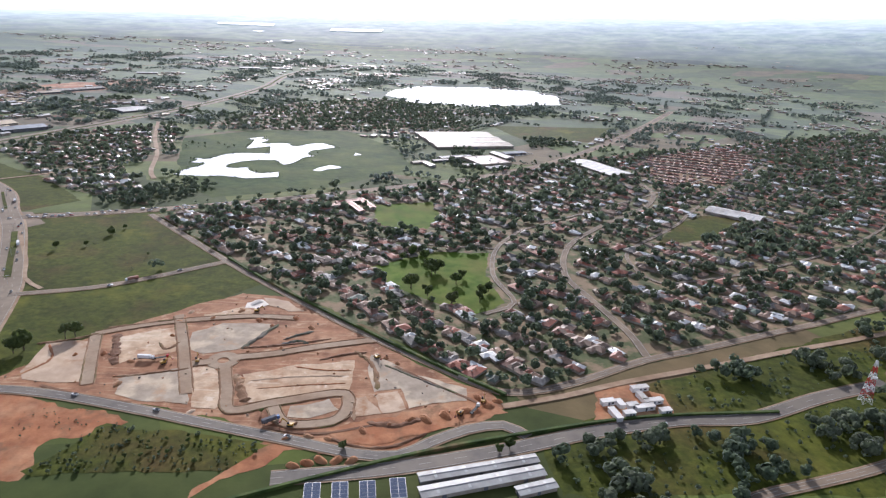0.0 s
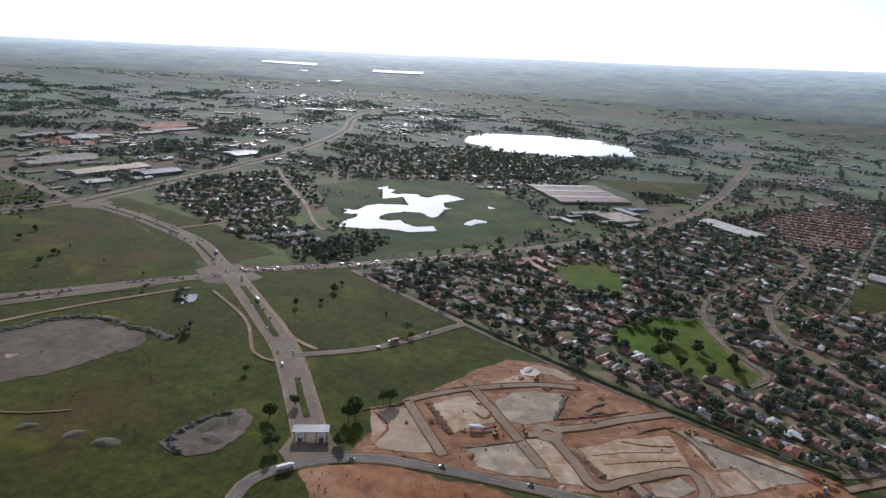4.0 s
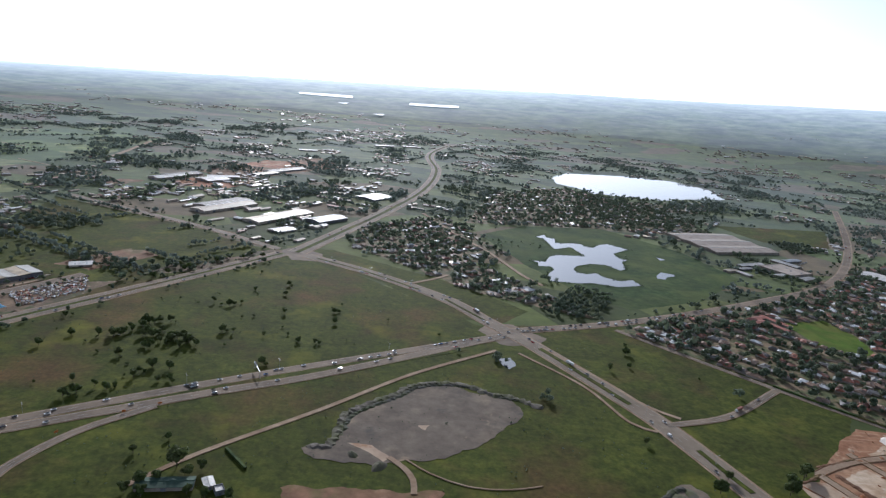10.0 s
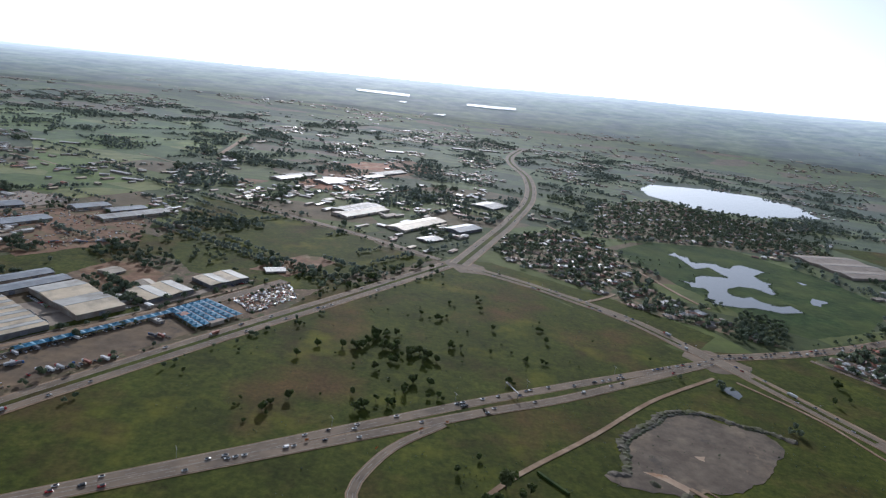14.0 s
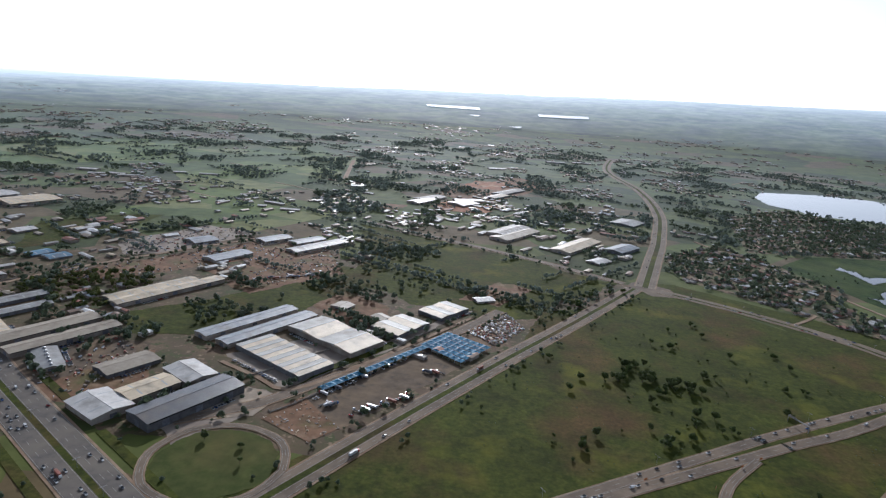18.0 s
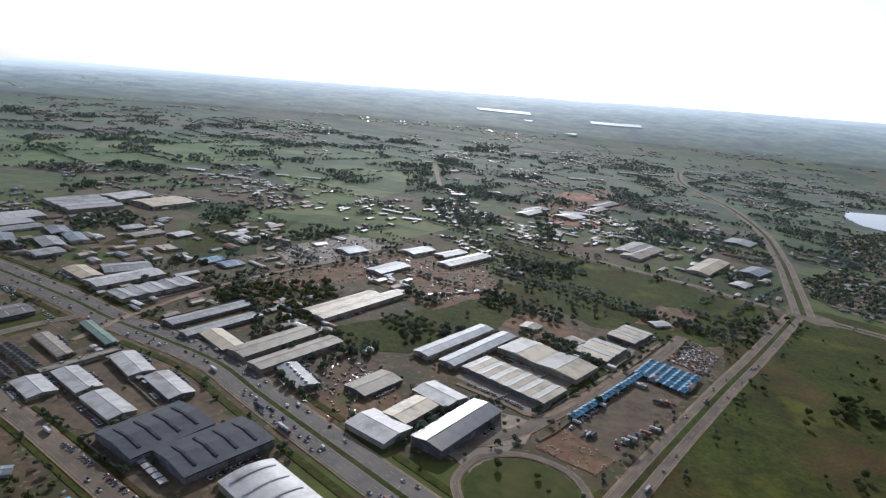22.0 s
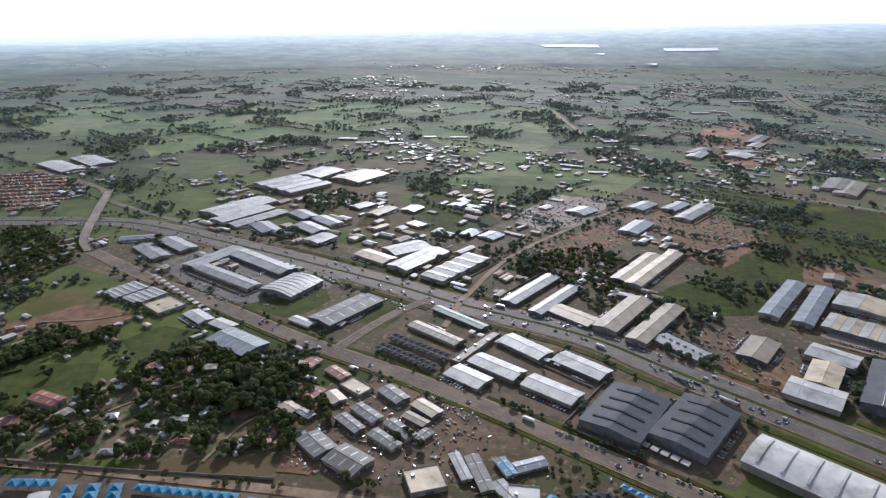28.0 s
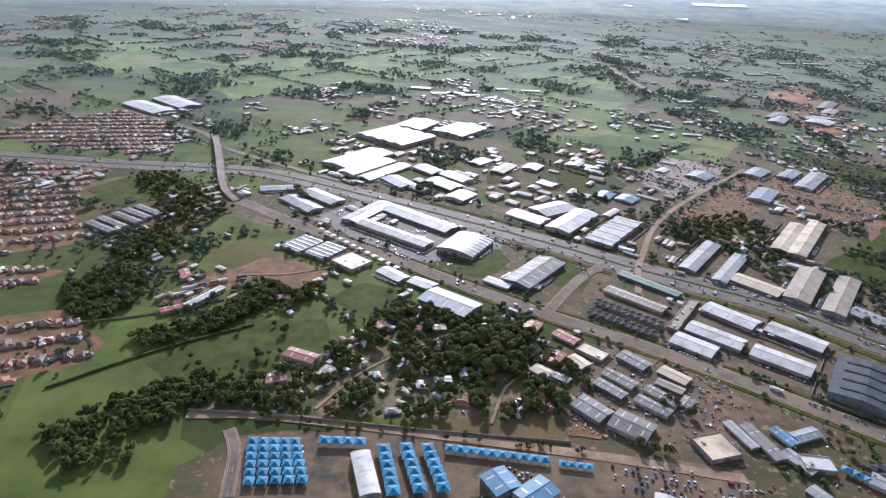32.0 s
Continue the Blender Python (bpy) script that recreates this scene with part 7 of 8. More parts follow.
def overpass(pts, width, high):
    """A bridge that climbs on banks, with deck, parapets and piers."""
    line = smooth_line(pts, 5.0)
    n = len(line)
    top = [high * math.sin(math.pi * min(1, max(0, i / (n - 1)))) ** 0.7 for i in range(n)]
    base = tagged(new("overpass"), "pale concrete road bridge over the highway", "overpass")

    def strip(lo, hi, up, down):
        a, b = offset_line(line, hi), offset_line(line, lo)
        g = Geo()
        for p, q, z in zip(a, b, top):
            g.v += [(p.x, p.y, z + up), (q.x, q.y, z + up), (p.x, p.y, z - down), (q.x, q.y, z - down)]
        for i in range(n - 1):
            k = 4 * i
            g.f += [(k, k + 4, k + 5, k + 1), (k + 2, k + 6, k + 4, k), (k + 1, k + 5, k + 7, k + 3), (k + 2, k + 3, k + 7, k + 6)]
        g.s = [0] * len(g.f)
        return g

    part("deck", strip(-width / 2, width / 2, 0.6, 0.5).mesh("deck", CONCRETE), base)
    for s in (-1, 1):
        part("parapet", strip(s * width / 2 - 0.15, s * width / 2 + 0.15, 1.3, 0.5).mesh("parapet", CONCRETE), base)
    for i in range(2, n - 2, 3):
        g = Geo()
        p = line[i]
        g.box(p.x - 2.6, p.x + 2.6, p.y - 0.5, p.y + 0.5, 0, top[i] - 0.4)
        part("pier", g.mesh("pier", CONCRETE), base)


overpass([(-1474, 388), (-1499, 414), (-1542, 488), (-1578, 551), (-1606, 596)], 8, 4.2)


def boundary(name, pts, high, thick, mat, label):
    line = smooth_line(pts, 6.0)
    tagged(new(name, ribbon(line, thick / 2, high, high).mesh(name, mat)), label, "wall", kind="structure")


boundary("boundary_wall", [(-1361, 106), (-1319, 112), (-1240, 119), (-1170, 127)], 1.5, 0.3, WALL, "long plastered boundary wall with stains")
boundary("boundary_wall", [(-834, 300), (-750, 428), (-742, 440)], 1.4, 0.3, WALL, "plastered boundary wall of the depot")
boundary("boundary_wall", [(-720, 404), (-786, 285), (-797, 276)], 1.2, 0.3, WALL, "plastered boundary wall of the depot")
boundary("boundary_wall", [(-1500, 150), (-1440, 180), (-1397, 214)], 1.2, 0.25, WALL, "low boundary wall of a smallholding")
boundary("hedge", [(-131, 381), (-84, 334), (-3, 263), (34, 234)], 1.6, 1.4, LUSH, "dark ragged hedge along the site edge")
boundary("hedge", [(-1440, 105), (-1405, 150), (-1365, 190)], 1.3, 1.0, LUSH, "dark hedge between two paddocks")
boundary("hedge", [(-80, 158), (-10, 190), (40, 208), (90, 222), (150, 230)], 1.2, 1.2, LUSH, "dark hedge along the southern road")

# ---- earth heaps, goods and scrap ----
def heap(x, y, wide, high, mat, label):
    r = random.Random(x * 31 + y)
    g = Geo()
    n = 16
    bulge = [r.uniform(0.75, 1.2) for _ in range(n)]
    bulge = [(bulge[i - 1] + 2 * bulge[i] + bulge[(i + 1) % n]) / 4 for i in range(n)]
    for k in range(6):
        for i in range(n):
            a = 2 * math.pi * i / n
            q = wide * (1 - k / 5.5) * bulge[i] * r.uniform(0.93, 1.07)
            g.v.append((q * math.cos(a) + k * wide * 0.03, q * math.sin(a) * 0.62, high * math.sin(k / 5 * 1.5) * r.uniform(0.92, 1.06) if k else -0.08))
    g.f = [(k * n + i, k * n + (i + 1) % n, (k + 1) * n + (i + 1) % n, (k + 1) * n + i) for k in range(5) for i in range(n)] + [tuple(range(5 * n, 6 * n))]
    g.s = [0] * len(g.f)
    ob = tagged(new("mound", g.mesh("mound", mat)), label, "mound", group="mounds of earth")
    ob.matrix_basis = pose(x, y, 0.1, 0, 0, r.uniform(0, 180))


for x, y, w, h in ((-46, 184, 3, 1.4), (-41, 186, 3, 1.3), (-37, 188, 3, 1.5), (-31, 188, 3, 1.2), (-26, 188, 3, 1.3), (-133, 250, 2, .8), (-148, 256, 2.4, 1), (0, 215, 4, 1.4), (8, 218, 4, 1.6), (16, 222, 4, 1.2), (22, 232, 3, 1), (-70, 300, 3, 1), (-60, 290, 2.5, 1), (-20, 262, 2, .8), (-14, 258, 2, .8), (-100, 306, 3, .9)):
    heap(x, y, w, h, RED_EARTH, "mound of freshly dug red earth")
for x, y, w, h in ((-247, 241, 8, 1.0), (-238, 246, 6, 0.8), (-242, 230, 7, 0.9), (-300, 226, 5, 0.8), (-322, 229, 5, 0.8), (-284, 222, 6, 0.9), (-390, 250, 5, 1.5), (-404, 258, 4, 1.4)):
    heap(x, y, w, h, SPOIL, "mound of grey gravel and spoil")
heap(-95, 317, 5, 1.2, WHITE_SAND, "mound of pale building sand")
bank_line = [(-428, 262), (-417, 264), (-414, 281), (-413, 296), (-403, 309), (-388, 324), (-378, 337), (-361, 344), (-343, 343), (-329, 334), (-316, 332), (-304, 325), (-300, 321)]
spoil_bank(bank_line, 5.5, 1.0, SPOIL)
spoil_bank([(x + 2.5, y - 2.0) for x, y in bank_line[2:-2]], 3.0, 0.7, DARK_SPOIL)
spoil_bank([(-251, 218), (-259, 228), (-252, 243), (-240, 252)], 4.0, 1.1, DARK_SPOIL)


def clutter(name, poly, count, low, tall, mats, label, seed):
    """Stacked goods, wrecks and crates strewn over a yard."""
    r = random.Random(seed)
    g = Geo()
    for x, y in scatter(r, poly, count, 0.3):
        l, w, h = r.uniform(low, tall), r.uniform(low, tall) * 0.5, r.uniform(low, tall) * 0.35
        m = pose(x, y, 0.3, r.uniform(-6, 6), r.uniform(-6, 6), r.uniform(0, 180))
        k = r.randrange(len(mats))
        g.prism([(w / 2, -0.3), (w / 2, h * 0.8), (w * 0.3, h), (-w * 0.35, h * 0.9), (-w / 2, h * 0.6), (-w / 2, -0.3)], -l / 2, l / 2, k, m)
    tagged(new(name, g.mesh(name, *mats)), label, "clutter", kind="stuff")


MIXED = (CAR_PAINTS[1], STONE, RUST, GALV, TAUPE, STONE, CREAM)
clutter("scrap_piles", AREAS["scrap_yard"], 620, 0.8, 3.2, (CREAM, STONE, STONE, RUST, GALV, STONE, CAR_PAINTS[0]), "piles of white and rusty scrap", 1)
clutter("yard_goods", AREAS["trade_yard"], 420, 0.6, 3.2, MIXED, "pallets, machines and scrap in dusty yards", 2)
clutter("stock_goods", AREAS["stock_yard"], 160, 0.8, 3.5, MIXED, "stacked goods on pale concrete", 3)
clutter("crated_goods", AREAS["goods_earth"], 70, 0.5, 1.6, (STONE, TAUPE, GALV, CREAM), "crates and pallets on bare earth", 23)
clutter("machine_parts", AREAS["machine_yard"], 80, 0.8, 3, (RUST, STONE, TAUPE, RUST, GALV), "rusty machines and pallets in a yard", 4)
clutter("workshop_goods", AREAS["workshop_yard"], 330, 0.6, 2.2, (RUST, CAR_PAINTS[1], GALV, STONE, DOOR, RUST, TAUPE), "cars, pallets and red steel round workshops", 5)
clutter("court_goods", AREAS["dealer_court"], 120, 0.7, 2.2, (CAR_PAINTS[1], GALV, DOOR, TAUPE), "vehicles and crates in the courts", 6)
clutter("depot_goods", AREAS["depot_floor"], 70, 0.8, 2.2, (CAR_PAINTS[1], GALV, BLUE_NET, TAUPE), "goods stored on the depot floor", 7)
clutter("rubble", AREAS["building_site"], 70, 0.4, 1.3, (STONE, RED_EARTH, SAND), "rubble and pipes on the building site", 8)
clutter("homestead_goods", PLOT_WOOD, 110, 0.8, 3.0, (CAR_PAINTS[1], TAUPE, STEEL, RUST), "shacks, wrecks and tanks under trees", 9)
clutter("verge_goods", AREAS["red_yard"], 60, 0.8, 2.6, MIXED, "crates on red earth", 10)

# ---- far traffic and parked vehicles, too many and too small to count ----
def vehicle_field(name, spots, label):
    """Small cars joined into one mesh: a body with a bonnet and a glazed cabin each; spots: x, y, z, turn."""
    r = random.Random(name)
    g = Geo()
    for x, y, z, turn in spots:
        m = Matrix.LocRotScale((x, y, z), Euler((0, 0, radians(turn))), (MINI * r.uniform(0.9, 1.15),) * 3)
        k = r.choices(range(5), (52, 20, 12, 9, 7))[0]
        n = len(BODY)
        for outline, slot in ((BODY, k), (CABIN, 5)):
            n = len(outline)
            v = [(px, side * 0.86 * q, pz) for side in (-1, 1) for px, pz, q in outline]
            g.add(v, [tuple(range(n)), tuple(range(2 * n - 1, n - 1, -1))] + [(i, n + i, n + (i + 1) % n, (i + 1) % n) for i in range(n)], slot, m)
    tagged(new(name, g.mesh(name, *CAR_PAINTS, GLASS)), label, "vehicles", kind="stuff")


def lane_spots(name, lo, hi, count, lanes, seed):
    r = random.Random(seed)
    line = line_of(name)
    out = []
    for _ in range(count):
        i = int(r.uniform(lo, hi) * (len(line) - 2))
        p, q = line[i], line[i + 1]
        w = (q - p).normalized()
        lane = r.choice(lanes)
        p = p.lerp(q, r.random()) + Vector((-w.y, w.x)) * lane
        out.append((p.x, p.y, 0.46, math.degrees(math.atan2(w.y, w.x))))
    return out


def lot_spots(a, b, c, d, rows, cols, turn, seed, keep=0.8, z=0.3):
    """Ranks of vehicles over the four-cornered lot a, b, c, d."""
    r = random.Random(seed)
    a, b, c, d = (Vector(p) for p in (a, b, c, d))
    out = []
    for i in range(rows):
        for j in range(cols):
            if r.random() < keep * (0.7 + 0.6 * noise.noise(Vector((i * 1.7 + seed, j * 0.23, 0.5)))):
                p = a.lerp(b, (j + 0.5) / cols).lerp(d.lerp(c, (j + 0.5) / cols), (i + 0.5) / rows)
                out.append((p.x + r.uniform(-0.5, 0.5), p.y + r.uniform(-0.5, 0.5), z, turn + r.uniform(-7, 7)))
    return out


flow = lane_spots("highway", 0.15, 0.9, 130, (-11, -8.5, -5, 5, 8.5, 11), 31) + lane_spots("carriageway_a", 0.0, 0.5, 26, (-1.7, 1.7), 32)
flow += lane_spots("road_far", 0.0, 0.5, 40, (-8, -5, 5, 8), 33) + lane_spots("road_east", 0.0, 0.14, 26, (-2.6, 2.5), 34) + lane_spots("road_service", 0.05, 0.9, 40, (-2.6, 2.6), 35)
flow += lane_spots("road_yard", 0.0, 0.8, 16, (-6, -4, 4, 6), 36) + lane_spots("carriageway_b", 0.0, 0.7, 16, (-1.7, 1.6), 37) + lane_spots("road_main", 0.6, 1.0, 14, (-5, 5), 38)
vehicle_field("distant_traffic", flow, "lines of small cars on the busy roads")
lots = lot_spots((-1362, 370), (-1322, 352), (-1318, 360), (-1358, 378), 2, 14, 60, 39) + lot_spots((-1205, 104), (-1178, 98), (-1180, 92), (-1207, 98), 3, 10, 75, 40)
lots += lot_spots((-1152, 117), (-1113, 121), (-1111, 100), (-1151, 97), 6, 14, 78, 41, 0.75)
lots += lot_spots((-1345, 372), (-1296, 346), (-1290, 356), (-1338, 382), 4, 17, 62, 42) + lot_spots((-1390, 357), (-1290, 305), (-1288, 309), (-1388, 361), 1, 34, 62, 43)
lots += lot_spots((-1240, 372), (-1208, 350), (-1205, 356), (-1236, 378), 2, 12, 62, 44) + lot_spots((-1040, 190), (-935, 140), (-934, 143), (-1038, 194), 1, 40, 62, 45)
lots += lot_spots((-1085, 480), (-1040, 450), (-1030, 470), (-1075, 500), 5, 12, 60, 46, 0.6)
lots += lot_spots((-779, 293), (-732, 372), (-729, 370), (-776, 291), 1, 34, 149, 54, 0.95) + lot_spots((-751, 282), (-718, 318), (-716, 316), (-749, 280), 1, 20, 150, 55, 0.8)
lots += lot_spots((-848, 337), (-805, 312), (-804, 310), (-847, 335), 1, 24, 60, 48, 0.9) + lot_spots((-1192, 340), (-1150, 318), (-1146, 326), (-1188, 349), 2, 12, 62, 49, 0.7)
lots += lot_spots((-1160, 475), (-1090, 440), (-1086, 448), (-1156, 483), 2, 18, 62, 50, 0.5) + lot_spots((-1350, 480), (-1240, 440), (-1236, 446), (-1346, 486), 1, 30, 68, 51, 0.6)
lots += lot_spots((-1440, 400), (-1392, 385), (-1388, 396), (-1436, 412), 3, 12, 60, 52, 0.6) + lot_spots((60, 745), (120, 800), (128, 790), (70, 735), 2, 18, 40, 53, 0.6)
lots += lot_spots((-1075, 580), (-1040, 665), (-992, 640), (-1025, 560), 8, 20, 62, 61, 0.4) + lot_spots((-1000, 560), (-960, 630), (-940, 615), (-980, 548), 4, 16, 62, 62, 0.5) + lot_spots((-930, 515), (-880, 585), (-866, 575), (-916, 505), 3, 14, 62, 63, 0.45)
lots += lot_spots((-1104, 118), (-1086, 120), (-1084, 92), (-1102, 88), 6, 8, 78, 71, 0.6) + lot_spots((-1175, 90), (-1120, 84), (-1122, 74), (-1176, 80), 3, 20, 84, 72, 0.6)
lots += lot_spots((-1318, 86), (-1290, 98), (-1288, 92), (-1316, 80), 2, 10, 66, 73, 0.6) + lot_spots((-1112, 66), (-1088, 60), (-1092, 48), (-1114, 54), 3, 9, 70, 74, 0.6)
vehicle_field("parked_vehicles", lots, "ranks of parked cars, mostly white")

# ---- trees and bushes along roads, walls and works ----
rnd = random.Random(91)


def verge_trees(name, lo, hi, count, off, spread, seed):
    r = random.Random(seed)
    line = line_of(name)
    out = []
    for _ in range(count):
        i = int(r.uniform(lo, hi) * (len(line) - 2))
        p, q = line[i], line[i + 1]
        w = (q - p).normalized()
        p = p.lerp(q, r.random()) + Vector((-w.y, w.x)) * (r.choice((-1, 1)) * (off + r.random() * spread))
        if not near_shed(p.x, p.y, 1.5) and not near_road(p.x, p.y, -2.2):
            out.append((p.x, p.y))
    return out


edge = verge_trees("road_service", 0.03, 0.95, 190, 8, 5, 1) + verge_trees("highway", 0.3, 0.8, 120, 19, 6, 2) + verge_trees("road_estate", 0, 1, 60, 6.5, 4, 3)
edge += verge_trees("road_yards", 0, 1, 80, 6, 6, 4) + verge_trees("road_industry", 0, 1, 90, 7, 9, 5) + verge_trees("road_yard", 0.02, 0.4, 60, 10, 8, 6) + verge_trees("road_east", 0.1, 0.7, 120, 7, 8, 7)
woods("verge_trees", edge, 1.6, 4.6, "dark trees along the roadsides", 40)
WORKS = [(-1500, 460), (-1227, 450), (-1094, 554), (-977, 701), (-867, 673), (-818, 523), (-640, 560), (-655, 397), (-753, 250), (-862, 240), (-1010, 300), (-1140, 345), (-1300, 410), (-1400, 445)]
spots = [p for p in scatter(rnd, WORKS, 1900, 0.6, ("trade_yard", "stock_yard", "yard_estate", "yard_depot", "scrap_yard")) if noise.noise(Vector((p[0] / 55, p[1] / 55, 3))) > 0.16]
woods("works_trees", spots, 2.2, 7.0, "dark trees and bushes between the works", 34)
SOUTH = [(-1560, 300), (-1440, 330), (-1290, 262), (-1200, 262), (-1160, 232), (-1190, 180), (-1290, 200), (-1330, 215), (-1400, 190), (-1500, 190)]
spots = [p for p in scatter(rnd, SOUTH, 1100, 0.6, ("brown_field", "tan_field", "truck_park", "paddock", "green_plot")) if noise.noise(Vector((p[0] / 35, p[1] / 35, 8))) > 0.05]
woods("plot_trees", spots, 1.6, 5.2, "trees and hedges between the smallholdings", 34)
spots = [p for p in scatter(rnd, AREAS["marsh"], 300, 0.6, ("pond", "pool")) if noise.noise(Vector((p[0] / 60, p[1] / 60, 1))) > 0.28]
woods("marsh_bushes", spots, 1.2, 3.6, "dark bushes at the edge of the reeds", 24)


# ---- weeds, tufts and bushes of the open fields ----
def tufts(name, poly, count, low, tall, label, seed, cut=-1.0):
    r = random.Random(seed)
    spots = [p for p in scatter(r, poly, count, 1.0) if noise.noise(Vector((p[0] / 24, p[1] / 24, seed))) > cut]
    woods(name, spots, low, tall, label, 12)


tufts("field_weeds", AREAS["field_triangle"], 650, 0.3, 0.9, "tufts of coarse weeds in rough grass", 1, 0.05)
tufts("field_weeds", AREAS["field_north"], 240, 0.3, 0.7, "tufts of coarse weeds in rough grass", 2, 0.1)
tufts("field_weeds", [(-620, 215), (-450, 340), (-330, 420), (-260, 340), (-215, 250), (-290, 205), (-520, 190)], 900, 0.3, 1.0, "tufts of coarse weeds in rough grass", 3, 0.05)
tufts("bank_weeds", AREAS["scrub_bank"], 170, 0.3, 1.5, "dense green weeds on a bank", 4)
tufts("bank_weeds", AREAS["bare_slope"], 160, 0.3, 0.8, "sparse weeds on bare red earth", 5, 0.1)

# ---- farmstead beside the track ----
for i, (x, y) in enumerate([(-488, 214), (-486, 226), (-492, 222), (-470, 218), (-475, 229), (-452, 218), (-496, 216), (-462, 217)]):
    tree(x, y, (6, 5, 7, 5, 6, 4, 5.5, 4.6)[i], i % 6, "dark dense tree beside a farmstead", "farm trees")
boundary("hedge", [(-465, 254), (-451, 239)], 1.3, 1.2, LUSH, "short dark hedge across a meadow")

# ---- halls, canopies and sheds of the depot ----
canopy_field((-1176, 112), (-1160, 113), (-1160, 109), (-1176, 108), 4, 1)
canopy_field((-1040, 140), (-1028, 132), (-1030, 129), (-1042, 137), 3, 1)

# ---- solar roofs over the parking bays beside the southern road ----
for x, y in ((-36, 171), (-27, 172), (-18, 173), (-8, 175)):
    base = tagged(new("solar_carport"), "tilted blue-grey solar panel roof on steel posts", "carport", group="solar carports")
    base.matrix_basis = pose(x, y - 3, 0.3, 0, 0, 8)
    g = Geo()
    g.box(-2.7, 2.7, -4.5, 4.5, 0, 0.12)
    part("panel_frame", g.mesh("panel_frame", GALV), base, "", pose(0, 0, 2.4, 4))
    g = Geo()
    g.box(-1.25, 1.25, -0.82, 0.82, 0, 0.04)
    cellmesh = g.mesh("panel", SOLAR)
    for i in range(2):
        for j in range(5):
            part("panel", cellmesh, base, "", pose(-1.32 + 2.64 * i, 0, 2.4, 4) @ pose(0, -3.5 + 1.75 * j, 0.12))
    for a, b in ((-2.4, -3), (2.4, -3), (-2.4, 3), (2.4, 3)):
        part("post", post, base, "", Matrix.LocRotScale((a, b, 0), None, (1, 1, 0.88)))

# ---- street lamps along the main roads ----
g = Geo()
g.tube(0.09, 0, 5.4, 6, 0.05)
pole = g.mesh("pole", GALV)
g = Geo()
g.box(-1.6, 1.6, -0.06, 0.06, 5.36, 5.46)
arm = g.mesh("arm", GALV)
g = Geo()
g.box(-0.35, 0.35, -0.12, 0.12, 5.28, 5.4)
lamp_head = g.mesh("lamp_head", WALL)


def street_lamp(x, y, turn):
    base = tagged(new("street_lamp"), "tall galvanised street lamp with two arms", "street lamp", group="street lamps")
    base.matrix_basis = pose(x, y, 0.3, 0, 0, turn)
    part("pole", pole, base)
    part("arm", arm, base)
    for s in (-1, 1):
        part("lamp_head", lamp_head, base, "", pose(1.6 * s, 0, 0))


for name, lo, hi, count in (("road_main", 0.1, 0.95, 9), ("carriageway_a", 0.1, 0.6, 7), ("highway", 0.5, 0.66, 9)):
    line = line_of(name)
    for k in range(count):
        i = int((lo + (hi - lo) * k / (count - 1)) * (len(line) - 2))
        w = (line[i + 1] - line[i]).normalized()
        n = Vector((-w.y, w.x)) * (-5.0 if name == "carriageway_a" else 0)
        street_lamp(line[i].x + n.x, line[i].y + n.y, math.degrees(math.atan2(w.y, w.x)) + 90)

# ---- site trenches and spare earth of the building site ----
def trench(pts, width):
    line = smooth_line(pts, 4.0)
    tagged(new("trench", ribbon(line, width / 2, 0.30, 0.05).mesh("trench", WET_EARTH)), "dark damp trench cut in red earth", "trench", kind="structure")



for pts in ([(-60, 205), (-40, 203), (-14, 212)], [(-160, 228), (-140, 222), (-118, 218)], [(-15, 255), (5, 240), (22, 228)]):
    trench(pts, 1.3)
for x, y, w, h in ((-52, 199, 2, .9), (-44, 201, 2.4, 1), (-36, 200, 2, .8), (-24, 206, 2.6, 1.2), (-14, 210, 2, 1), (-6, 214, 3, 1.3), (26, 226, 3, 1.1), (30, 230, 2.5, 1), (-88, 296, 2.4, .9), (-80, 290, 2, .8), (-112, 296, 2.2, .8)):
    heap(x, y, w, h, RED_EARTH, "mound of freshly dug red earth")

# ---- signs beside the carriageways ----
gantry = tagged(new("sign_gantry"), "pale steel sign gantry spanning one carriageway", "sign gantry")
gantry.matrix_basis = pose(-474, 337, 0.3, 0, 0, 118)
for a in (-7.5, 7.5):
    g = Geo()
    g.tube(0.22, 0, 4.2, 8, 0.16)
    part("post", g.mesh("post", GALV), gantry, "", pose(a, 0, 0))
g = Geo()
g.box(-7.8, 7.8, -0.25, 0.25, 4.0, 4.5)
part("beam", g.mesh("beam", GALV), gantry)
g = Geo()
g.box(2.2, 7.2, -0.42, -0.28, 3.5, 5.2)
part("sign_board", g.mesh("sign_board", WALL), gantry, "pale sign board seen from behind")

ORANGE = surface("orange_board", (0.42, 0.13, 0.03), (0.52, 0.18, 0.05), 0.8, rough=0.6, bump=0)
stake = Geo()
stake.tube(0.06, 0, 1.3, 6)
stake = stake.mesh("post", GALV)
board = Geo()
board.box(-1.0, 1.0, -0.05, 0.05, 0.9, 2.0)
board = board.mesh("board", ORANGE)
for x, y, turn in ((-584, 254, 30), (-548, 255, 60), (-527, 279, 40), (-513, 290, 32)):
    sign = tagged(new("road_sign"), "small orange warning board on a steel post", "road sign", group="warning boards")
    sign.matrix_basis = pose(x, y, 0.1, 0, 0, turn)
    part("post", stake, sign)
    part("board", board, sign)

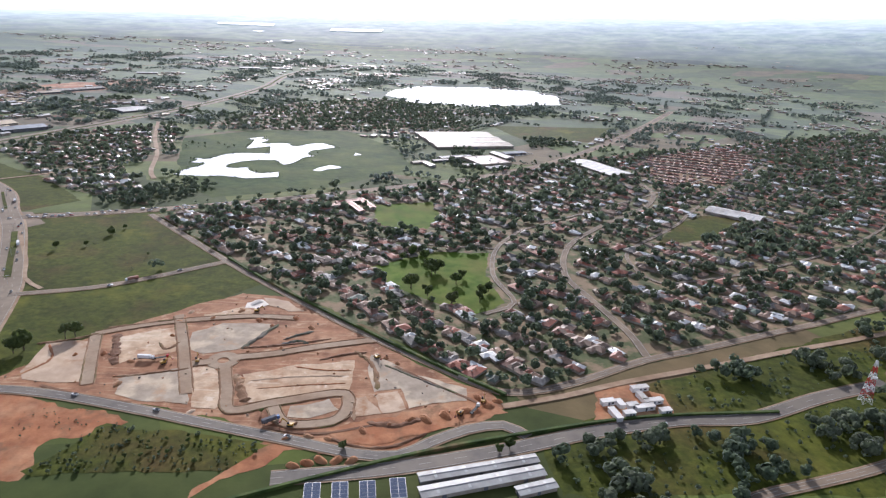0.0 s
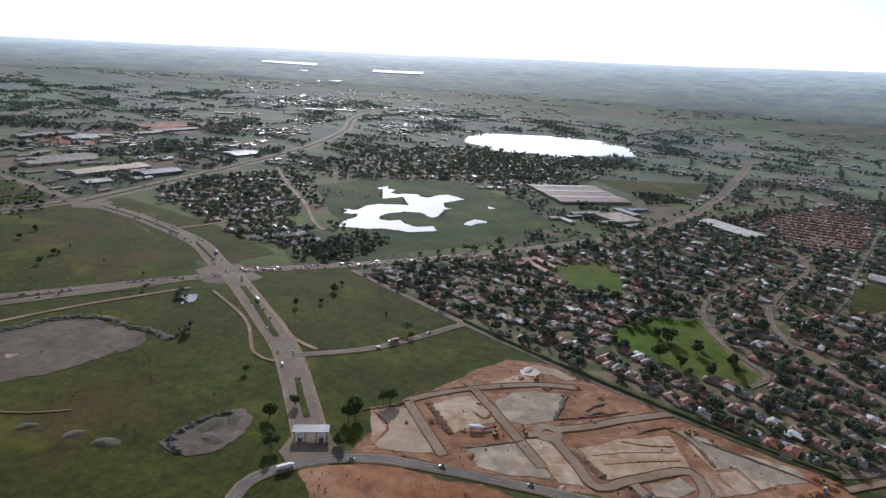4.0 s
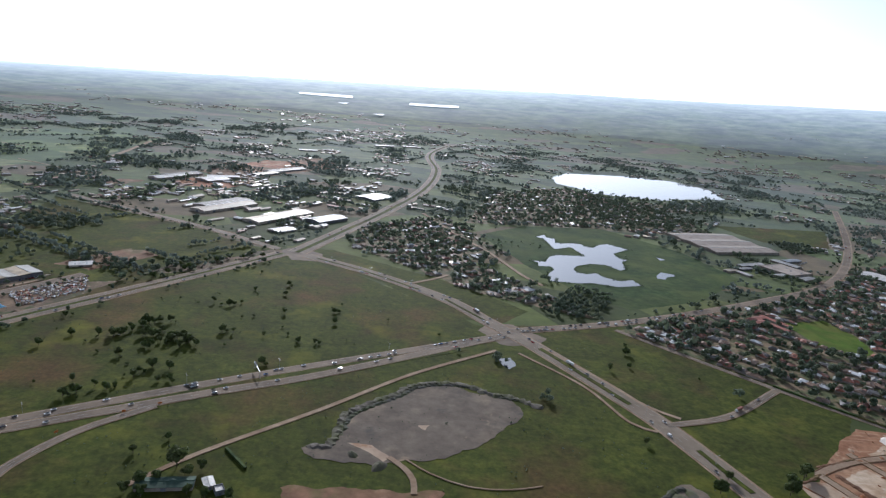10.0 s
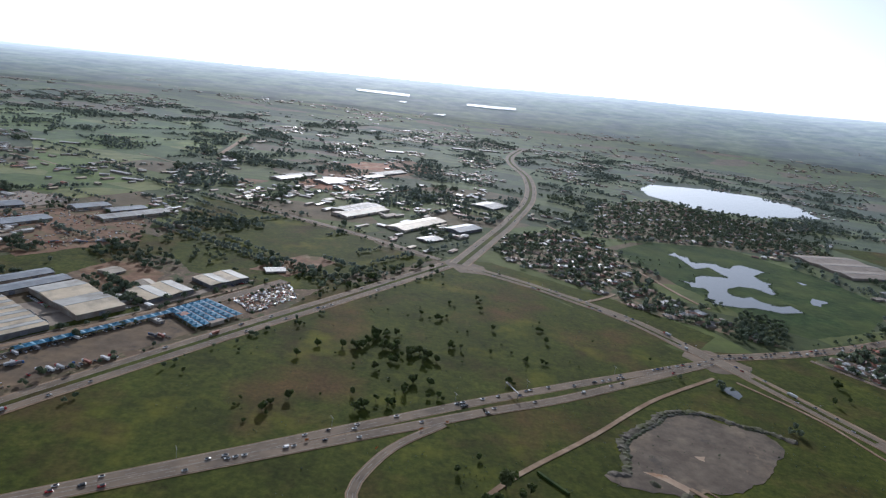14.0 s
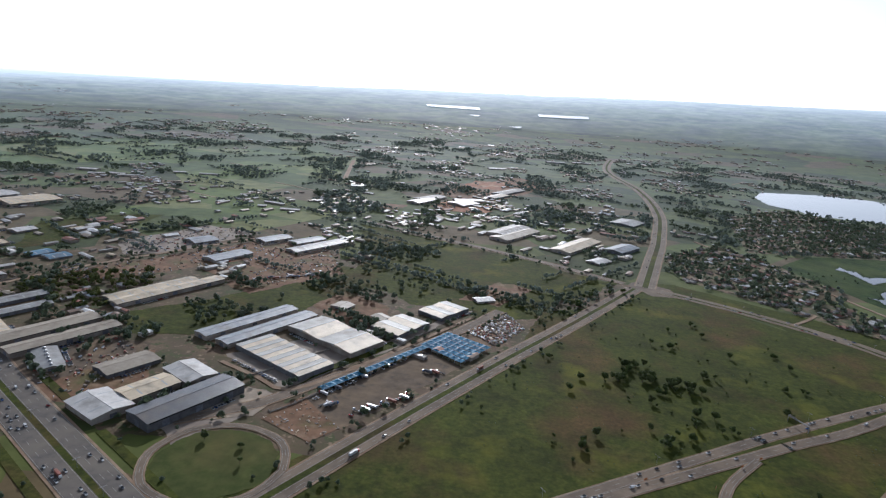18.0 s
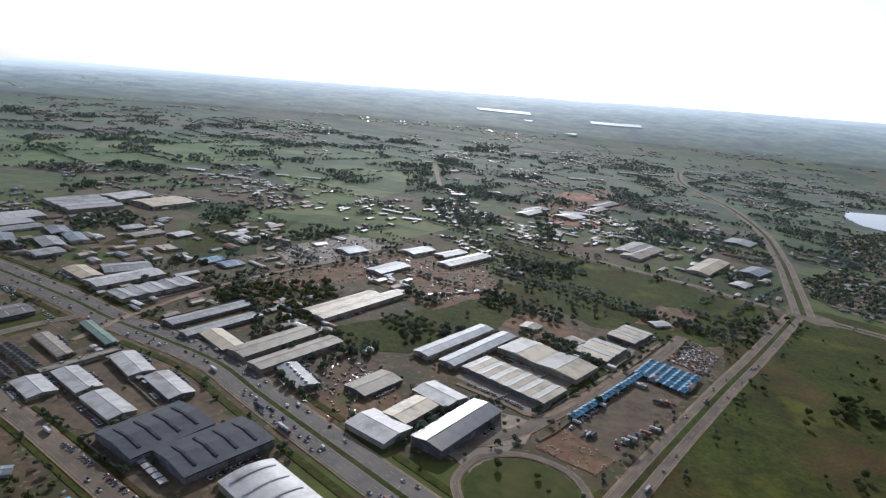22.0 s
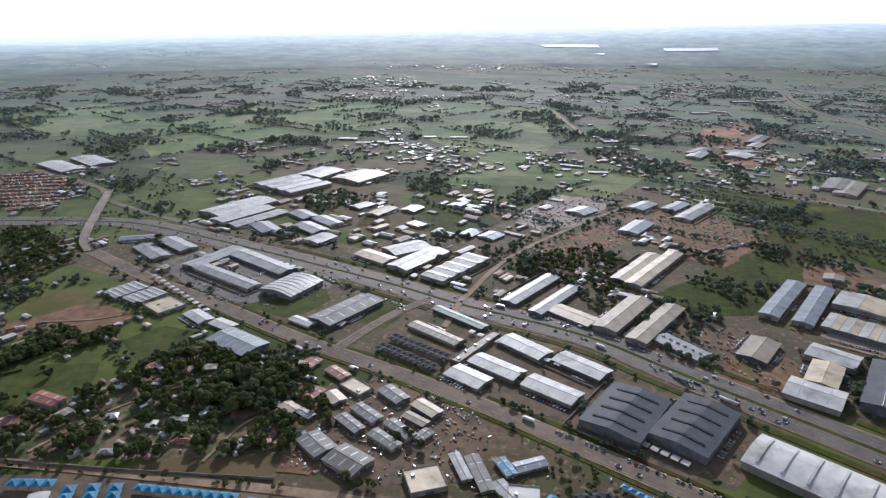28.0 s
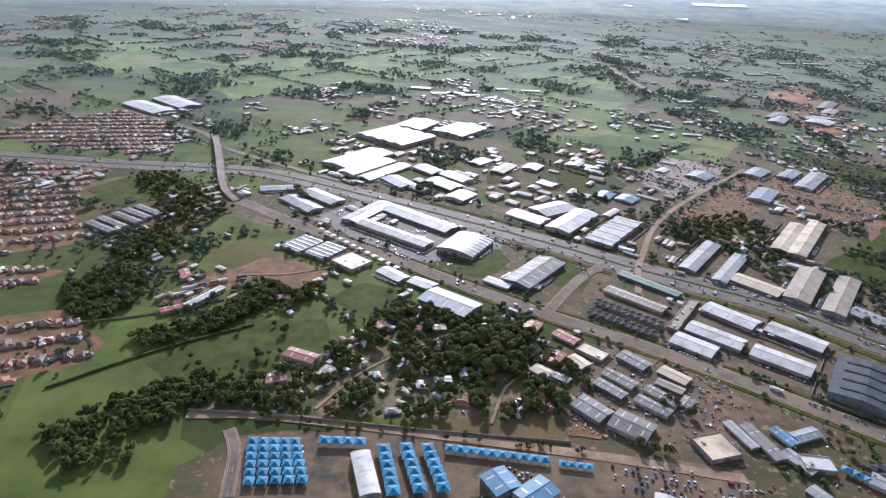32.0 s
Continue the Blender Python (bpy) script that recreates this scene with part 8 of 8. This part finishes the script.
# ---- reed beds round the pond ----
reeds = []
r = random.Random(17)
shore = [Vector(p) for p in AREAS["pond"]]
for a, b in zip(shore, shore[1:] + shore[:1]):
    for k in range(max(2, int((b - a).length / 0.8))):
        p = a.lerp(b, r.random()) + Vector((r.gauss(0, 2.2), r.gauss(0, 2.2)))
        if not inside(p.x, p.y, AREAS["pond"]):
            reeds.append((p.x, p.y))
woods("reed_bed", reeds, 0.6, 1.5, "tall dark reeds along the shore", 8)

# ---- bushes of the scrubland and the small works by the ponds ----
woods("scrub_bushes", scatter(rnd, SCRUB_WOOD, 1300, 0.3, ("cabin_yard",)), 0.5, 2.2, "low olive bushes under scrub woodland", 12)

# ---- small works between the depot and the service road ----
YARDS = [(-1090, 132), (-1035, 165), (-1000, 155), (-880, 100), (-830, 60), (-1000, 40), (-1090, 60)]
clutter("yard_wares", YARDS, 260, 0.6, 2.4, (RUST, CAR_PAINTS[1], GALV, STONE, DOOR, RUST, CAR_PAINTS[0]), "cars, crates and red steel in small yards", 21)
woods("yard_trees", scatter(rnd, YARDS, 90, 0.6), 1.6, 4.2, "dark trees between small yards", 40, LEAF_OLIVE)

r = random.Random(63)
for k in range(24):
    x, y = r.uniform(-170, 30), r.uniform(205, 320)
    if inside(x, y, AREAS["building_site"]) and not near_road(x, y, 0):
        heap(x, y, r.uniform(1.2, 2.8), r.uniform(0.4, 1.0), r.choice((RED_EARTH, BROWN_EARTH, SAND, RED_EARTH)), "mound of dug earth on the building site")

# ---- small workshops packed between the larger sheds ----
NORTH_WORKS = [(-1430, 480), (-1340, 470), (-1240, 470), (-1150, 430), (-1080, 520), (-1030, 700), (-1180, 700), (-1290, 640), (-1400, 620)]
EAST_WORKS = [(-800, 830), (-640, 720), (-520, 660), (-470, 760), (-480, 1050), (-600, 1150), (-760, 1100)]
FAR_WORKS = [(-1300, 800), (-1020, 720), (-840, 830), (-900, 1000), (-1250, 1000)]
rnd = random.Random(57)
small_works("north_workshops", scatter(rnd, NORTH_WORKS, 64, 4.0), "low workshops with grey and white sheet roofs", 9, 24)
small_works("east_workshops", scatter(rnd, EAST_WORKS, 60, 4.0), "low workshops and yards beside a road", 8, 24)
small_works("farm_sheds", scatter(rnd, FAR_WORKS, 90, 3.0), "scattered farm sheds with pale roofs", 6, 18)


# ---- diggers and rollers of the building site ----
def box_mesh(name, mat, *boxes):
    g = Geo()
    for b in boxes:
        g.box(*b)
    return g.mesh(name, mat)


track_mesh = Geo()
track_mesh.prism([(-0.3, 0.15), (0.3, 0.15), (0.3, 0.75), (-0.3, 0.75)], -1.9, 1.9)
track_mesh.prism([(-0.3, 0.0), (0.3, 0.0), (0.3, 0.9), (-0.3, 0.9)], -1.6, 1.6)
DIGGER = (("track", track_mesh.mesh("track", RUBBER), (pose(0, -1.0, 0), pose(0, 1.0, 0))),
          ("house", box_mesh("house", DIGGER_PAINT, (-2.1, 1.3, -1.25, 1.25, 0.95, 1.9), (-2.2, -1.1, -1.2, 1.2, 1.9, 2.1)), (pose(0, 0, 0),)),
          ("cab", box_mesh("cab", GLASS, (0.2, 1.5, 0.2, 1.2, 1.9, 2.9)), (pose(0, 0, 0),)),
          ("boom", box_mesh("boom", DIGGER_PAINT, (0, 4.6, -0.22, 0.22, -0.3, 0.3)), (pose(1.0, -0.3, 1.8, 0, -38),)),
          ("dipper", box_mesh("dipper", DIGGER_PAINT, (0, 2.9, -0.18, 0.18, -0.22, 0.22)), (pose(4.5, -0.3, 4.5, 0, 62),)),
          ("bucket", box_mesh("bucket", RUST, (-0.5, 0.6, -0.55, 0.55, -0.5, 0.5)), (pose(6.0, -0.3, 1.9, 0, 20),)))


def digger(x, y, turn, words):
    base = tagged(new("excavator"), "yellow tracked excavator %s" % words, "excavator", group="site machines")
    base.matrix_basis = Matrix.LocRotScale((x, y, 0.25), Euler((0, 0, radians(turn))), (0.66,) * 3)
    for name, data, places in DIGGER:
        for m in places:
            part(name, data, base, "", m)


for k, (x, y) in enumerate([(-118, 249), (-104, 252), (-52, 207), (14, 219), (-24, 262), (-92, 306), (24, 229)]):
    digger(x, y, 40 + 67 * k, "digging in red earth")

small_works("garden_huts", scatter(random.Random(71), PLOT_WOOD, 60, 1.0), "small pale huts and lean-tos under trees", 2.5, 6)
small_works("plot_huts", scatter(random.Random(72), SOUTH, 70, 1.0, ("brown_field", "tan_field", "paddock", "green_plot")), "small huts and houses on the smallholdings", 3, 8)


# ---- vehicles, trees and walls beside the sheds ----
rnd = random.Random(83)
beside, corner_trees = [], []
for sx, sy, l, w, turn in SHEDS:
    if not (-1480 < sx < -640 and 160 < sy < 760) or l < 22:
        continue
    c, s = math.cos(radians(turn)), math.sin(radians(turn))

    def spot(u, v):
        return sx + u * c - v * s, sy + u * s + v * c

    for side in (-1, 1):
        if rnd.random() < 0.7:
            start, gap = rnd.uniform(-l / 2, 0), rnd.uniform(1.9, 2.6)
            for k in range(rnd.randint(4, 12)):
                x, y = spot(start + k * gap, side * (w / 2 + 3.2))
                if start + k * gap < l / 2 and not near_road(x, y, -1.5) and not near_shed(x, y, 1.2):
                    beside.append((x, y, 0.3, turn + 90 + rnd.uniform(-7, 7)))
    for k in range(3):
        x, y = spot(rnd.choice((-1, 1)) * (l / 2 + rnd.uniform(2, 7)), rnd.uniform(-w, w) * 0.7)
        if not near_road(x, y, -1.5) and not near_shed(x, y, 1.0):
            corner_trees.append((x, y))
    if l > 34 and rnd.random() < 0.55:
        side, end = rnd.choice((-1, 1)), rnd.choice((-1, 1))
        corners = [spot(-end * l / 2, side * (w / 2 + 7)), spot(end * (l / 2 + 5), side * (w / 2 + 7)), spot(end * (l / 2 + 5), -side * w / 2)]
        if not any(near_road(x, y, -1) or near_shed(x, y, 1) for x, y in corners):
            tagged(new("boundary_wall", ribbon([Vector(corners[0]), Vector(corners[1])], 0.14, 1.3, 1.3).mesh("boundary_wall", WALL)), "plastered yard wall beside a shed", "wall", kind="structure")
            tagged(new("boundary_wall", ribbon([Vector(corners[1]), Vector(corners[2])], 0.14, 1.29, 1.29).mesh("boundary_wall", WALL)), "plastered yard wall beside a shed", "wall", kind="structure")
vehicle_field("yard_vehicles", beside, "cars and bakkies parked along the sheds")
woods("yard_corner_trees", corner_trees, 2.0, 5.0, "dark trees at the corners of the yards", 34)

wall_trees = [(-1330 + 5.2 * k + rnd.uniform(-2, 2), 109 + 0.075 * 5.2 * k + rnd.uniform(-1.5, 1.5)) for k in range(34) if rnd.random() < 0.55]
woods("wall_trees", wall_trees, 2.2, 4.6, "dark trees along the depot wall", 60, LEAF_OLIVE)

# ---- grass strips along the highway and the service road ----
for name, lo, hi, off, half, z in (("highway", 0.42, 0.70, 21.5, 2.6, 0.322), ("highway", 0.42, 0.70, -21.5, 2.6, 0.326), ("road_service", 0.1, 0.75, 9.0, 1.4, 0.318), ("road_service", 0.1, 0.75, -9.0, 1.4, 0.314)):
    line = line_of(name)
    line = offset_line(line[int(lo * len(line)):int(hi * len(line))], off)
    piece = []
    for p in line + [None]:
        if p is not None and not near_shed(p.x, p.y, 1.5):
            piece.append(p)
        else:
            if len(piece) > 3:
                tagged(new("grass_verge", ribbon(piece, half, z, 0.3).mesh("grass_verge", MEADOW)), "rough grass strip beside the road", "verge", kind="structure")
            piece = []
